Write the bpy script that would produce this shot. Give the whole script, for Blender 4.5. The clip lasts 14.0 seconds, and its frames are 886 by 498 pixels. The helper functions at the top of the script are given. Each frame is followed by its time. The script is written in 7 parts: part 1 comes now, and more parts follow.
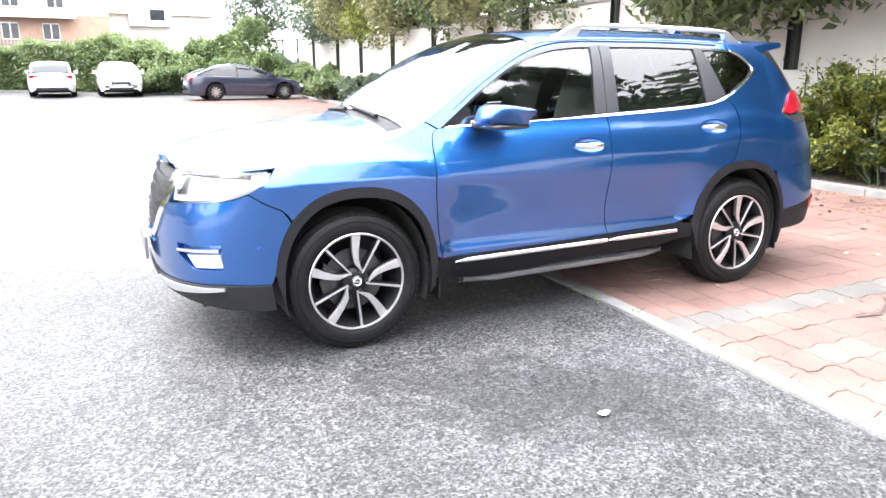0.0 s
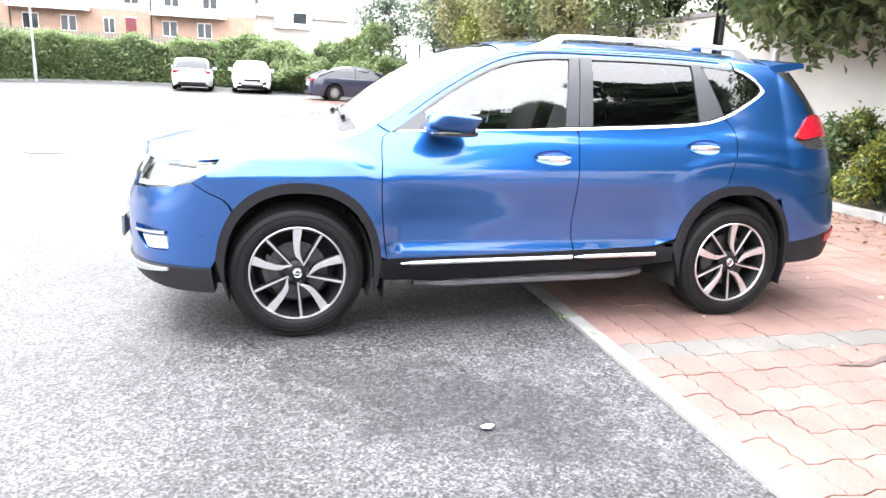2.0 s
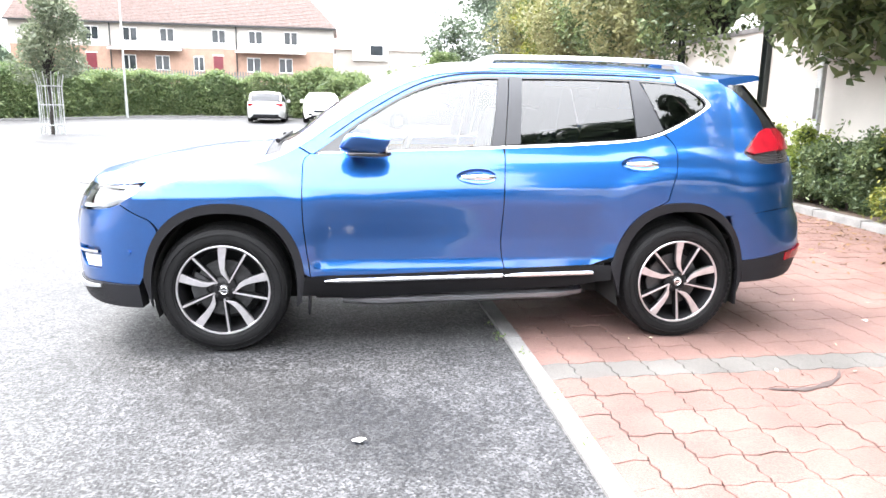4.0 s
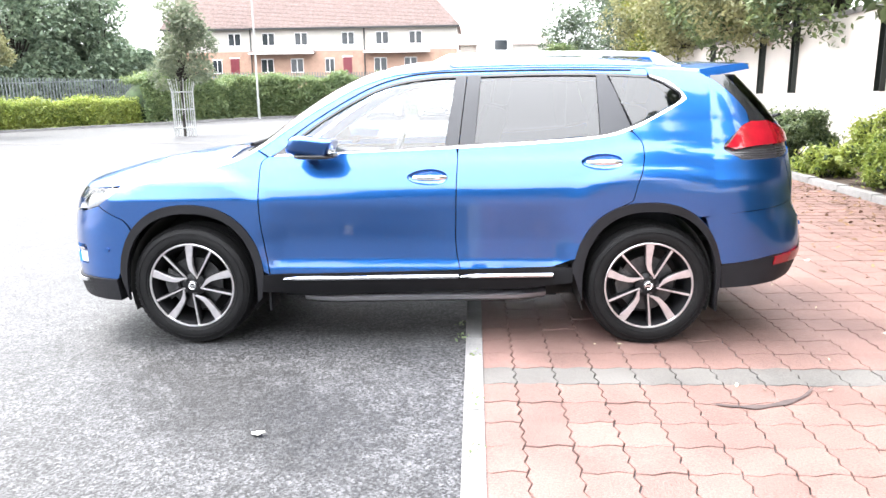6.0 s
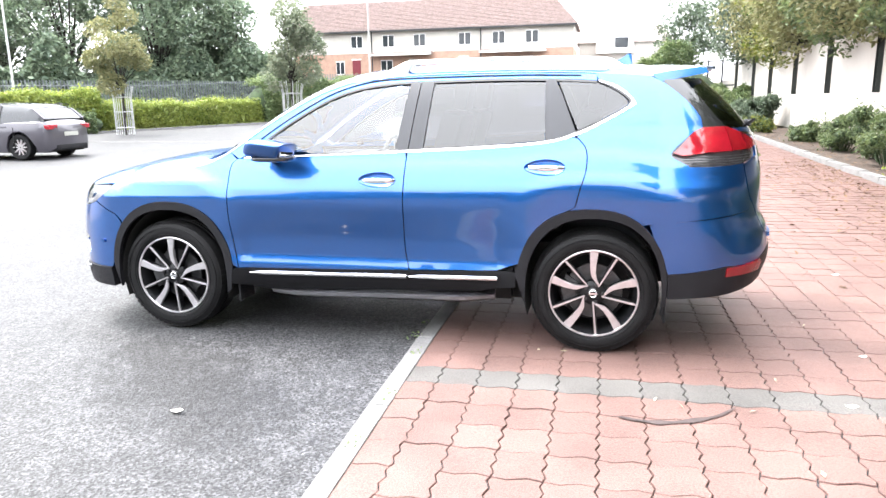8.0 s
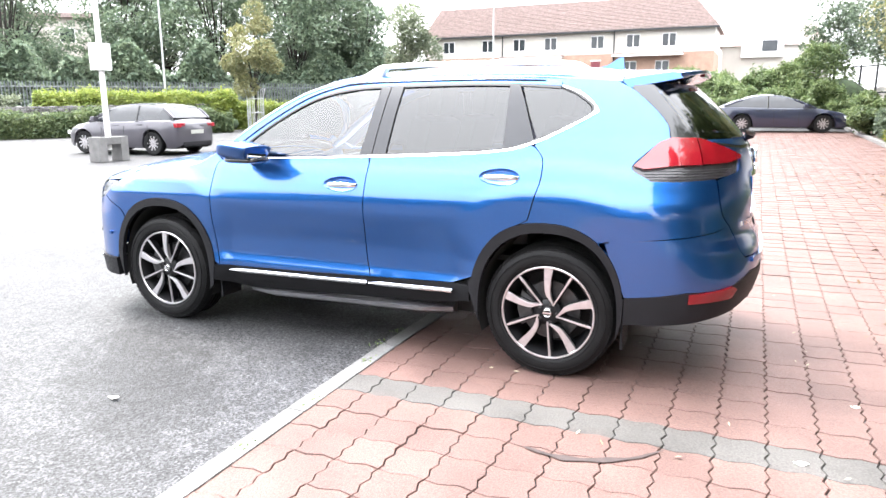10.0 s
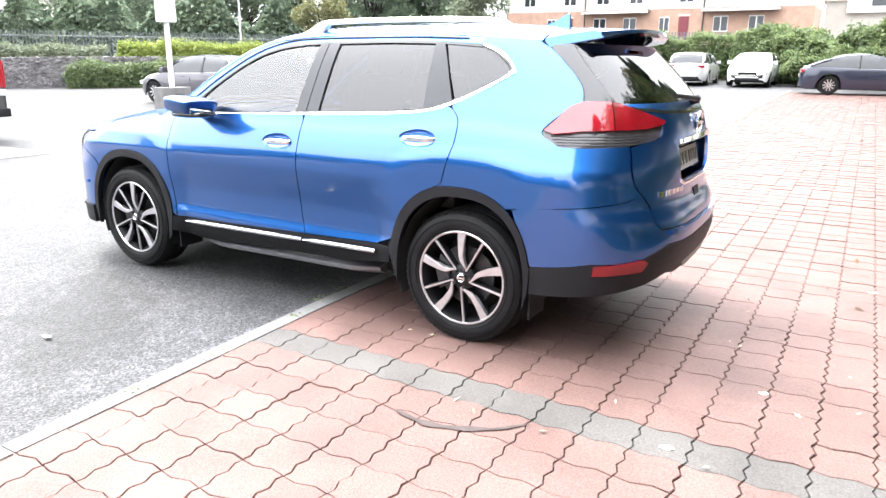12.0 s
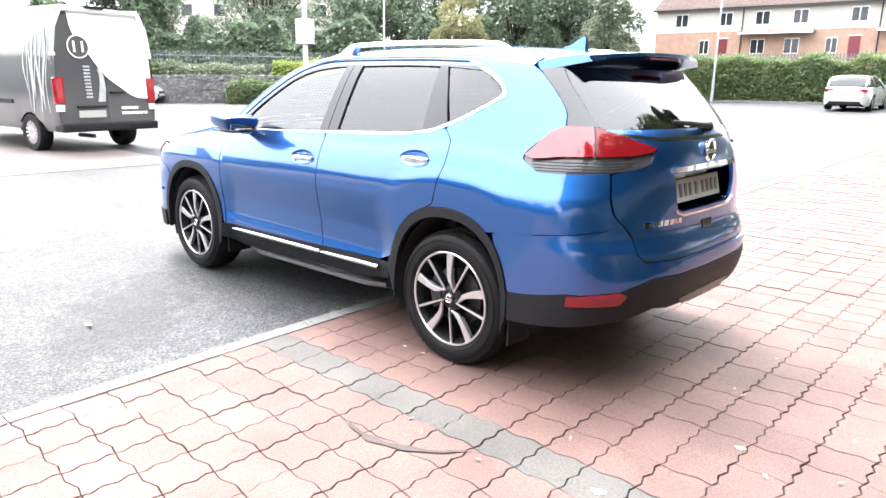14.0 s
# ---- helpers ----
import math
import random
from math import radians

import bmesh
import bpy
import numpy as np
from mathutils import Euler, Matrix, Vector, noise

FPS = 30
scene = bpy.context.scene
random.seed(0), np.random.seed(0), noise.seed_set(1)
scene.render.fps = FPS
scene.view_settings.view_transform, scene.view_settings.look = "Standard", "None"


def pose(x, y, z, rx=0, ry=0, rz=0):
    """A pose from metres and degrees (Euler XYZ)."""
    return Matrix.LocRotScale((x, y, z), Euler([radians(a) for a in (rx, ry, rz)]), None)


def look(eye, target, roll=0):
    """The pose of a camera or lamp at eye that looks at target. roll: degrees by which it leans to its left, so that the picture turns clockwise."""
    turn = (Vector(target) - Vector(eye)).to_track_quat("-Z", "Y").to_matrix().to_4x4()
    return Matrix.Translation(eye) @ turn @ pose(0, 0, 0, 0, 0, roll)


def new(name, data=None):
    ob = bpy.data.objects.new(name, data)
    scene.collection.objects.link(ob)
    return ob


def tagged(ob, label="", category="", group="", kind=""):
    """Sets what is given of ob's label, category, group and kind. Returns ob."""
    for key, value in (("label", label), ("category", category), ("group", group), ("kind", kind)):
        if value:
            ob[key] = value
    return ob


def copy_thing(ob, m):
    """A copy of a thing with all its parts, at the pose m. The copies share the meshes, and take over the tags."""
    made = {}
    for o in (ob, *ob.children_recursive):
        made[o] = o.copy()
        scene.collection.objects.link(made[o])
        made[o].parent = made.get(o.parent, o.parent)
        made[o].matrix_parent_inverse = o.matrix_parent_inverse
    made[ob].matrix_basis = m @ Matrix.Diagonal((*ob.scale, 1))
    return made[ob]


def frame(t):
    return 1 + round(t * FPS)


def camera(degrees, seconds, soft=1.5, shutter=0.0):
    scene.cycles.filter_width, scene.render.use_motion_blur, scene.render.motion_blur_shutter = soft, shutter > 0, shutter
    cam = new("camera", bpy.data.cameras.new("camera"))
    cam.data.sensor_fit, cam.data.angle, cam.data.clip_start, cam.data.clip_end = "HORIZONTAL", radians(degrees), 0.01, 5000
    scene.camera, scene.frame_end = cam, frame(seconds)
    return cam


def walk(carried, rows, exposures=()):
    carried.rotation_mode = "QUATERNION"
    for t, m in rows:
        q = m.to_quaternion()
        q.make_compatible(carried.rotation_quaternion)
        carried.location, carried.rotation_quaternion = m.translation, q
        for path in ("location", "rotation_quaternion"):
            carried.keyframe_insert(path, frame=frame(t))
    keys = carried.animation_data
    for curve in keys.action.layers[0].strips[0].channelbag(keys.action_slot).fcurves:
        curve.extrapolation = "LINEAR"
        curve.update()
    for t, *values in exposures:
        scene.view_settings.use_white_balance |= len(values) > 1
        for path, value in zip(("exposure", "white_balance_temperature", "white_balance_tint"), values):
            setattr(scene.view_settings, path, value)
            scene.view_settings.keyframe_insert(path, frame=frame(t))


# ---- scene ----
cam = camera(65.1, 14.0)
PATH = [
    (0, (-1.096, -3.276, 1.394), (-0.251, -1.529, 0.91), 0.1),
    (0.5, (-0.869, -3.349, 1.407), (-0.058, -1.585, 0.929), 0.6),
    (1, (-0.671, -3.514, 1.405), (0.016, -1.693, 0.946), 0.6),
    (1.5, (-0.484, -3.614, 1.4), (0.109, -1.76, 0.939), 0.6),
    (2, (-0.219, -3.654, 1.398), (0.304, -1.781, 0.931), 2.7),
    (2.5, (-0.001, -3.754, 1.404), (0.45, -1.863, 0.932), 1.4),
    (3, (0.215, -3.848, 1.42), (0.603, -1.932, 1.001), 1.2),
    (3.2, (0.286, -3.86, 1.365), (0.667, -1.937, 0.971), 0.3),
    (5.3, (1.347, -3.939, 1.46), (1.426, -1.986, 1.038), 2.1),
    (5.5, (1.436, -3.936, 1.454), (1.488, -1.981, 1.033), 0.6),
    (6, (1.698, -3.953, 1.437), (1.605, -1.999, 1.017), -0.7),
    (6.5, (1.919, -3.94, 1.427), (1.736, -2.006, 0.953), 1.3),
    (7, (2.187, -3.893, 1.437), (1.873, -1.979, 0.952), 2.1),
    (7.5, (2.469, -3.938, 1.449), (2.068, -2.024, 1.03), 0.6),
    (7.7, (2.573, -3.951, 1.457), (2.163, -2.039, 1.04), -0.1),
    (9.8, (3.581, -3.532, 1.469), (2.822, -1.733, 1.038), -1.4),
    (10, (3.654, -3.504, 1.457), (2.857, -1.714, 1.054), -0.2),
    (10.5, (3.864, -3.415, 1.464), (3.235, -1.583, 0.965), 4.2),
    (11, (4.126, -3.345, 1.473), (3.347, -1.581, 0.94), 1.7),
    (11.5, (4.284, -3.21, 1.47), (3.377, -1.506, 0.944), 0.2),
    (12, (4.423, -3.068, 1.479), (3.435, -1.41, 0.955), 0.6),
    (12.5, (4.654, -2.979, 1.492), (3.586, -1.377, 0.952), 1.3),
    (13, (4.827, -2.9, 1.496), (3.658, -1.364, 0.97), 0.1),
    (13.5, (4.955, -2.727, 1.494), (3.681, -1.26, 1.019), -0.2),
    (14, (5.068, -2.61, 1.502), (3.75, -1.183, 1.025), 1.1),
]
walk(cam, [(t, look(eye, target, roll)) for t, eye, target, roll in PATH], exposures=((0.0, 3.37), (3.0, 3.33), (6.0, 3.18), (10.0, 3.06), (14.0, 3.05)))

# ---- world, sun, exposure ----
SUN_EL = 60.0
TO_SUN = Vector((-0.95 * math.cos(radians(SUN_EL)), 0.31 * math.cos(radians(SUN_EL)), math.sin(radians(SUN_EL))))
world = bpy.data.worlds.new("overcast_sky")
scene.world = world
world.use_nodes = True
wn = world.node_tree.nodes
wl = world.node_tree.links
sky = wn.new("ShaderNodeTexSky")
sky.sky_type, sky.sun_disc = "NISHITA", False
sky.sun_elevation, sky.sun_rotation = radians(SUN_EL), math.atan2(TO_SUN.x, TO_SUN.y)
sky.air_density, sky.dust_density, sky.ozone_density = 1.0, 6.0, 1.0
pale = wn.new("ShaderNodeHueSaturation")
pale.inputs["Saturation"].default_value = 0.3
wl.new(sky.outputs[0], pale.inputs["Color"])
wn["Background"].inputs["Strength"].default_value = 0.15
cloud = wn.new("ShaderNodeMix")
cloud.data_type = "RGBA"
cloud.inputs[0].default_value = 0.9
cloud.inputs[7].default_value = (6.5, 6.65, 7.0, 1)
wl.new(pale.outputs[0], cloud.inputs[6])
# an overcast sky is brighter overhead than at the horizon
where = wn.new("ShaderNodeTexCoord")
split = wn.new("ShaderNodeSeparateXYZ")
wl.new(where.outputs["Generated"], split.inputs[0])
rise = wn.new("ShaderNodeMapRange")
rise.inputs["To Min"].default_value, rise.inputs["To Max"].default_value = 0.52, 1.27
wl.new(split.outputs["Z"], rise.inputs["Value"])
dome = wn.new("ShaderNodeVectorMath")
dome.operation = "SCALE"
wl.new(cloud.outputs[2], dome.inputs[0])
wl.new(rise.outputs[0], dome.inputs["Scale"])
wl.new(dome.outputs[0], wn["Background"].inputs["Color"])
sun = new("sun", bpy.data.lights.new("sun", "SUN"))
sun.data.energy, sun.data.angle, sun.data.color = 1.0, radians(22), (1.0, 0.96, 0.91)
sun.matrix_world = look(TO_SUN * 40, (0, 0, 0))


# ---- materials ----
def mat(name, color, rough=0.6, metal=0.0, vary=0.25, scale=8.0, fine=0.0, bump=0.0, bump_scale=60.0, coat=0.0, random_tint=0.0, island=0.0, spec=0.5, detail=4.0):
    """A surface with variation at two scales, fine relief and, for repeated pieces, a tint of their own."""
    m = bpy.data.materials.new(name)
    m.use_nodes = True
    n, k = m.node_tree.nodes, m.node_tree.links
    b = n["Principled BSDF"]
    b.inputs["Roughness"].default_value, b.inputs["Metallic"].default_value = rough, metal
    b.inputs["Specular IOR Level"].default_value = spec
    b.inputs["Coat Weight"].default_value, b.inputs["Coat Roughness"].default_value = coat, 0.03
    geo = n.new("ShaderNodeNewGeometry")
    last = None
    rgb = n.new("ShaderNodeRGB")
    rgb.outputs[0].default_value = (*color, 1)
    last = rgb.outputs[0]

    def multiply(source, low, high, lo=0.32, hi=0.68):
        nonlocal last
        r = n.new("ShaderNodeMapRange")
        r.inputs["From Min"].default_value, r.inputs["From Max"].default_value = lo, hi
        r.inputs["To Min"].default_value, r.inputs["To Max"].default_value = low, high
        k.new(source, r.inputs["Value"])
        v = n.new("ShaderNodeVectorMath")
        v.operation = "SCALE"
        k.new(last, v.inputs[0])
        k.new(r.outputs[0], v.inputs["Scale"])
        last = v.outputs[0]
    if vary:
        t = n.new("ShaderNodeTexNoise")
        t.inputs["Scale"].default_value, t.inputs["Detail"].default_value = scale, detail
        k.new(geo.outputs["Position"], t.inputs["Vector"])
        multiply(t.outputs["Fac"], 1 - vary, 1 + vary)
    if fine:
        t = n.new("ShaderNodeTexNoise")
        t.inputs["Scale"].default_value, t.inputs["Detail"].default_value = bump_scale, 2.0
        k.new(geo.outputs["Position"], t.inputs["Vector"])
        multiply(t.outputs["Fac"], 1 - fine, 1 + fine)
    if random_tint:
        o = n.new("ShaderNodeObjectInfo")
        multiply(o.outputs["Random"], 1 - random_tint, 1 + random_tint, 0, 1)
    if island:
        multiply(geo.outputs["Random Per Island"], 1 - island, 1 + island, 0, 1)
    k.new(last, b.inputs["Base Color"])
    if bump:
        t = n.new("ShaderNodeTexNoise")
        t.inputs["Scale"].default_value, t.inputs["Detail"].default_value = bump_scale, 4.0
        k.new(geo.outputs["Position"], t.inputs["Vector"])
        h = n.new("ShaderNodeBump")
        h.inputs["Strength"].default_value, h.inputs["Distance"].default_value = bump, 0.01
        k.new(t.outputs["Fac"], h.inputs["Height"])
        k.new(h.outputs[0], b.inputs["Normal"])
    return m


def leaf_mat(name, color, other, gloss=0.45):
    """Leaves: two greens mixed leaf by leaf, with some light coming through."""
    m = bpy.data.materials.new(name)
    m.use_nodes = True
    n, k = m.node_tree.nodes, m.node_tree.links
    b = n["Principled BSDF"]
    geo = n.new("ShaderNodeNewGeometry")
    mix = n.new("ShaderNodeMix")
    mix.data_type = "RGBA"
    mix.inputs[6].default_value, mix.inputs[7].default_value = (*color, 1), (*other, 1)
    big = n.new("ShaderNodeTexNoise")
    big.inputs["Scale"].default_value = 0.9
    k.new(geo.outputs["Position"], big.inputs["Vector"])
    add = n.new("ShaderNodeMath")
    add.operation = "MULTIPLY_ADD"
    add.inputs[1].default_value, add.inputs[2].default_value = 1.6, -0.8
    k.new(big.outputs["Fac"], add.inputs[0])
    plus = n.new("ShaderNodeMath")
    plus.operation, plus.use_clamp = "ADD", True
    k.new(add.outputs[0], plus.inputs[0])
    k.new(geo.outputs["Random Per Island"], plus.inputs[1])
    k.new(plus.outputs[0], mix.inputs[0])
    k.new(mix.outputs[2], b.inputs["Base Color"])
    b.inputs["Roughness"].default_value = gloss
    tr = n.new("ShaderNodeBsdfTranslucent")
    k.new(mix.outputs[2], tr.inputs["Color"])
    ms = n.new("ShaderNodeMixShader")
    ms.inputs[0].default_value = 0.45
    k.new(b.outputs[0], ms.inputs[1])
    k.new(tr.outputs[0], ms.inputs[2])
    k.new(ms.outputs[0], n["Material Output"].inputs["Surface"])
    return m


def asphalt_mat():
    """Worn asphalt: bound stones of several greys, broad wear, and one darker patch beside the car."""
    m = mat("asphalt", (0.039, 0.039, 0.041), 0.58, vary=0.2, scale=0.9, fine=0.35, bump=0.5, bump_scale=70, detail=6, spec=0.3)
    n, k = m.node_tree.nodes, m.node_tree.links
    b = n["Principled BSDF"]
    geo = n.new("ShaderNodeNewGeometry")
    last = b.inputs["Base Color"].links[0].from_socket

    def scaled(source, lo, hi, low, high, smooth=False):
        nonlocal last
        r = n.new("ShaderNodeMapRange")
        if smooth:
            r.interpolation_type = "SMOOTHSTEP"
        r.inputs["From Min"].default_value, r.inputs["From Max"].default_value = lo, hi
        r.inputs["To Min"].default_value, r.inputs["To Max"].default_value = low, high
        k.new(source, r.inputs["Value"])
        v = n.new("ShaderNodeVectorMath")
        v.operation = "SCALE"
        k.new(last, v.inputs[0])
        k.new(r.outputs[0], v.inputs["Scale"])
        last = v.outputs[0]
    for scale, low, high in ((105, 0.3, 2.0), (48, 0.72, 1.35)):
        stones = n.new("ShaderNodeTexVoronoi")
        stones.inputs["Scale"].default_value = scale
        k.new(geo.outputs["Position"], stones.inputs["Vector"])
        one = n.new("ShaderNodeSeparateColor")
        k.new(stones.outputs["Color"], one.inputs[0])
        scaled(one.outputs[0], 0.1, 1.0, low, high)
    wear = n.new("ShaderNodeTexNoise")
    wear.inputs["Scale"].default_value, wear.inputs["Detail"].default_value = 6.0, 5.0
    k.new(geo.outputs["Position"], wear.inputs["Vector"])
    scaled(wear.outputs["Fac"], 0.35, 0.65, 0.88, 1.12)
    # the patch: a long blot with a ragged edge
    place = n.new("ShaderNodeMapping")
    place.vector_type = "TEXTURE"
    place.inputs["Location"].default_value = (0.62, -0.86, 0)
    place.inputs["Rotation"].default_value = (0, 0, radians(-36))
    place.inputs["Scale"].default_value = (0.98, 0.42, 9.0)
    k.new(geo.outputs["Position"], place.inputs["Vector"])
    far = n.new("ShaderNodeVectorMath")
    far.operation = "LENGTH"
    k.new(place.outputs[0], far.inputs[0])
    ragged = n.new("ShaderNodeMath")
    ragged.operation = "MULTIPLY_ADD"
    ragged.inputs[1].default_value = 1.3
    k.new(wear.outputs["Fac"], ragged.inputs[0])
    k.new(far.outputs["Value"], ragged.inputs[2])
    scaled(ragged.outputs[0], 1.15, 1.9, 0.55, 1.0, True)
    k.new(last, b.inputs["Base Color"])
    return m


M_ASPHALT = asphalt_mat()
M_KERB = mat("concrete_kerb", (0.146, 0.143, 0.141), 0.8, vary=0.18, scale=5, fine=0.18, bump=0.35, bump_scale=90, random_tint=0.08)
M_PAVER = mat("red_paver", (0.134, 0.081, 0.071), 0.6, vary=0.16, scale=2.2, fine=0.22, bump=0.5, bump_scale=120, spec=0.3, random_tint=0.09)
M_PAVER_FAR = mat("red_paver_joined", (0.134, 0.081, 0.071), 0.6, vary=0.16, scale=2.2, fine=0.22, bump=0.5, bump_scale=120, spec=0.3, island=0.09)
M_PAVER_GREY = mat("grey_paver", (0.094, 0.089, 0.085), 0.75, spec=0.2, vary=0.16, scale=2.2, fine=0.2, bump=0.4, bump_scale=120, random_tint=0.05)
M_JOINT = mat("joint_sand", (0.012, 0.011, 0.010), 0.95, vary=0.5, scale=6, fine=0.4, bump=0.6, bump_scale=200)
M_SOIL = mat("soil", (0.0465, 0.031, 0.0217), 0.95, vary=0.4, scale=5, fine=0.5, bump=1.0, bump_scale=60)
M_WALL = mat("cream_render", (0.453, 0.428, 0.397), 0.9, vary=0.1, scale=0.8, fine=0.05, bump=0.25, bump_scale=70)
M_STONE = mat("stone_wall", (0.135, 0.128, 0.13), 0.9, vary=0.3, scale=3, fine=0.3, bump=0.6, bump_scale=40, island=0.3)
M_BRICK = mat("house_brick", (0.347, 0.223, 0.167), 0.9, vary=0.12, scale=2.0, fine=0.12, bump=0.2, bump_scale=30)
M_RENDER = mat("house_render", (0.446, 0.422, 0.384), 0.9, vary=0.06, scale=1.0)
M_ROOF = mat("roof_tile", (0.31, 0.245, 0.23), 0.85, vary=0.2, scale=4, fine=0.2, bump_scale=30)
M_BARK = mat("bark", (0.0279, 0.0236, 0.0211), 0.95, vary=0.4, scale=10, bump=0.9, bump_scale=50)
M_GALV = mat("galvanised_steel", (0.45, 0.46, 0.46), 0.45, metal=0.7, vary=0.12, scale=10)
M_FENCE = mat("weathered_fence_steel", (0.11, 0.125, 0.13), 0.6, vary=0.25, scale=3)
M_DARKSTEEL = mat("dark_painted_steel", (0.0186, 0.0217, 0.0248), 0.5, vary=0.2, scale=10)
M_WHITE = mat("white_paint", (0.75, 0.75, 0.74), 0.5, vary=0.05, scale=3)
M_RED = mat("red_door_paint", (0.136, 0.0186, 0.0279), 0.45, vary=0.08, scale=3)
M_HOUSEGLASS = mat("house_window_glass", (0.03, 0.035, 0.04), 0.06, vary=0.3, scale=1.5)
M_LEAF = leaf_mat("broad_leaf", (0.0558, 0.0899, 0.0434), (0.155, 0.195, 0.0806))
M_LEAF_DARK = leaf_mat("dark_leaf", (0.0651, 0.093, 0.0713), (0.124, 0.164, 0.102))
M_LEAF_YELLOW = leaf_mat("yellow_green_leaf", (0.0434, 0.0775, 0.0198), (0.205, 0.211, 0.0341))
M_LEAF_HEDGE = leaf_mat("hedge_leaf", (0.0806, 0.127, 0.0527), (0.186, 0.236, 0.0992))
M_LEAF_LIME = leaf_mat("lime_hedge_leaf", (0.136, 0.192, 0.0372), (0.273, 0.31, 0.0682))
M_LEAF_PALE = leaf_mat("pale_young_leaf", (0.105, 0.13, 0.0868), (0.186, 0.211, 0.136))
M_LEAF_WOOD = leaf_mat("woodland_leaf", (0.09, 0.132, 0.092), (0.195, 0.25, 0.16))
M_LEAF_YOUNG = leaf_mat("golden_young_leaf", (0.149, 0.161, 0.0744), (0.26, 0.254, 0.124))
# dark green: the shade deep inside hedges and bushes, put into the colour
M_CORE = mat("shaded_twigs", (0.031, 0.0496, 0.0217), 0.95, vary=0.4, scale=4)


# ---- mesh helpers ----
def mesh_of(bm, name, material, smooth=False):
    me = bpy.data.meshes.new(name)
    bm.normal_update()
    bm.to_mesh(me)
    bm.free()
    if smooth:
        me.shade_smooth()
        me.set_sharp_from_angle(angle=radians(38))
    me.materials.append(material)
    return me


def part(name, bm, material, parent=None, label="", smooth=False):
    ob = new(name, mesh_of(bm, name, material, smooth))
    ob.parent = parent
    if label:
        ob["label"] = label
    return ob


def thing(name, place, label, category, group="", kind="", turn=0.0):
    ob = new(name)
    ob.empty_display_size = 0.1
    ob.matrix_world = pose(*place, 0, 0, turn)
    return tagged(ob, label, category, group, kind)


def box(bm, x0, x1, y0, y1, z0, z1, bevel=0.0, m=None):
    r = bmesh.ops.create_cube(bm, size=1.0, matrix=Matrix.LocRotScale(((x0 + x1) / 2, (y0 + y1) / 2, (z0 + z1) / 2), None, (x1 - x0, y1 - y0, z1 - z0)))
    if m is not None:
        bmesh.ops.transform(bm, matrix=m, verts=r["verts"])
    if bevel:
        vs = set(r["verts"])
        bmesh.ops.bevel(bm, geom=[e for e in bm.edges if e.verts[0] in vs and e.verts[1] in vs], offset=bevel, segments=2, affect="EDGES", profile=0.7)
    return bm


def a_box(x0, x1, y0, y1, z0, z1, bevel=0.0):
    return box(bmesh.new(), x0, x1, y0, y1, z0, z1, bevel)


def tube(bm, a, b, r0, r1=None, sides=10, caps=True):
    a, b = Vector(a), Vector(b)
    d = b - a
    m = Matrix.Translation((a + b) / 2) @ d.to_track_quat("Z", "Y").to_matrix().to_4x4()
    bmesh.ops.create_cone(bm, cap_ends=caps, segments=sides, radius1=r0, radius2=r0 if r1 is None else r1, depth=d.length, matrix=m)
    return bm


def ground_z(x, y):
    """The ground falls a little before the car and climbs gently beyond it."""
    s = max(0.0, y - 2.0)
    fall = 0.024 * max(-2.5, min(0.0, y))
    return fall + 0.0185 * s * s / (s + 3.0) + 0.004 * min(0.0, x + 2.0) * min(1.0, s / 8)


def leaves(spots, size, rng, up=0.35, fold=0.25):
    """Many small folded leaves at the places given: arrays of points and outward normals."""
    n = len(spots)
    nrm = rng.normal(size=(n, 3))
    nrm[:, 2] = np.abs(nrm[:, 2]) + up
    nrm /= np.linalg.norm(nrm, axis=1)[:, None]
    a = np.cross(nrm, rng.normal(size=(n, 3)))
    a /= np.linalg.norm(a, axis=1)[:, None] + 1e-9
    b = np.cross(nrm, a)
    s = size * rng.uniform(0.6, 1.3, size=(n, 1))
    tip, root = spots + a * s, spots - a * s
    l = spots + b * s * 0.45 + nrm * s * fold
    r = spots - b * s * 0.45 + nrm * s * fold
    v = np.stack([root, r, tip, l], 1).reshape(-1, 3)
    i = np.arange(n)[:, None] * 4
    f = np.concatenate([i + [0, 1, 2], i + [0, 2, 3]], 1).reshape(-1, 3)
    me = bpy.data.meshes.new("leaves")
    me.vertices.add(len(v))
    me.vertices.foreach_set("co", v.ravel())
    me.loops.add(len(f) * 3)
    me.loops.foreach_set("vertex_index", f.ravel())
    me.polygons.add(len(f))
    me.polygons.foreach_set("loop_start", np.arange(len(f)) * 3)
    me.polygons.foreach_set("loop_total", np.full(len(f), 3))
    me.update()
    return me


def leaf_part(name, me, material, parent, label=""):
    me.materials.append(material)
    ob = new(name, me)
    ob.parent = parent
    if label:
        ob["label"] = label
    return ob


def blobs(centres, radii, count, rng, shell=0.55):
    """Leaf places in a set of uneven clumps."""
    centres, radii = np.array(centres), np.array(radii)
    pick = rng.choice(len(centres), size=count, p=radii**2 / (radii**2).sum())
    d = rng.normal(size=(count, 3))
    d /= np.linalg.norm(d, axis=1)[:, None]
    rad = radii[pick] * (shell + (1 - shell) * rng.uniform(0, 1, count) ** 0.5) * rng.uniform(0.85, 1.12, count)
    return centres[pick] + d * rad[:, None] * np.array([1, 1, 0.85])

# ---- ground ----
KERB_X0, KERB_X1, WALL_X = 1.64, 1.74, 8.9


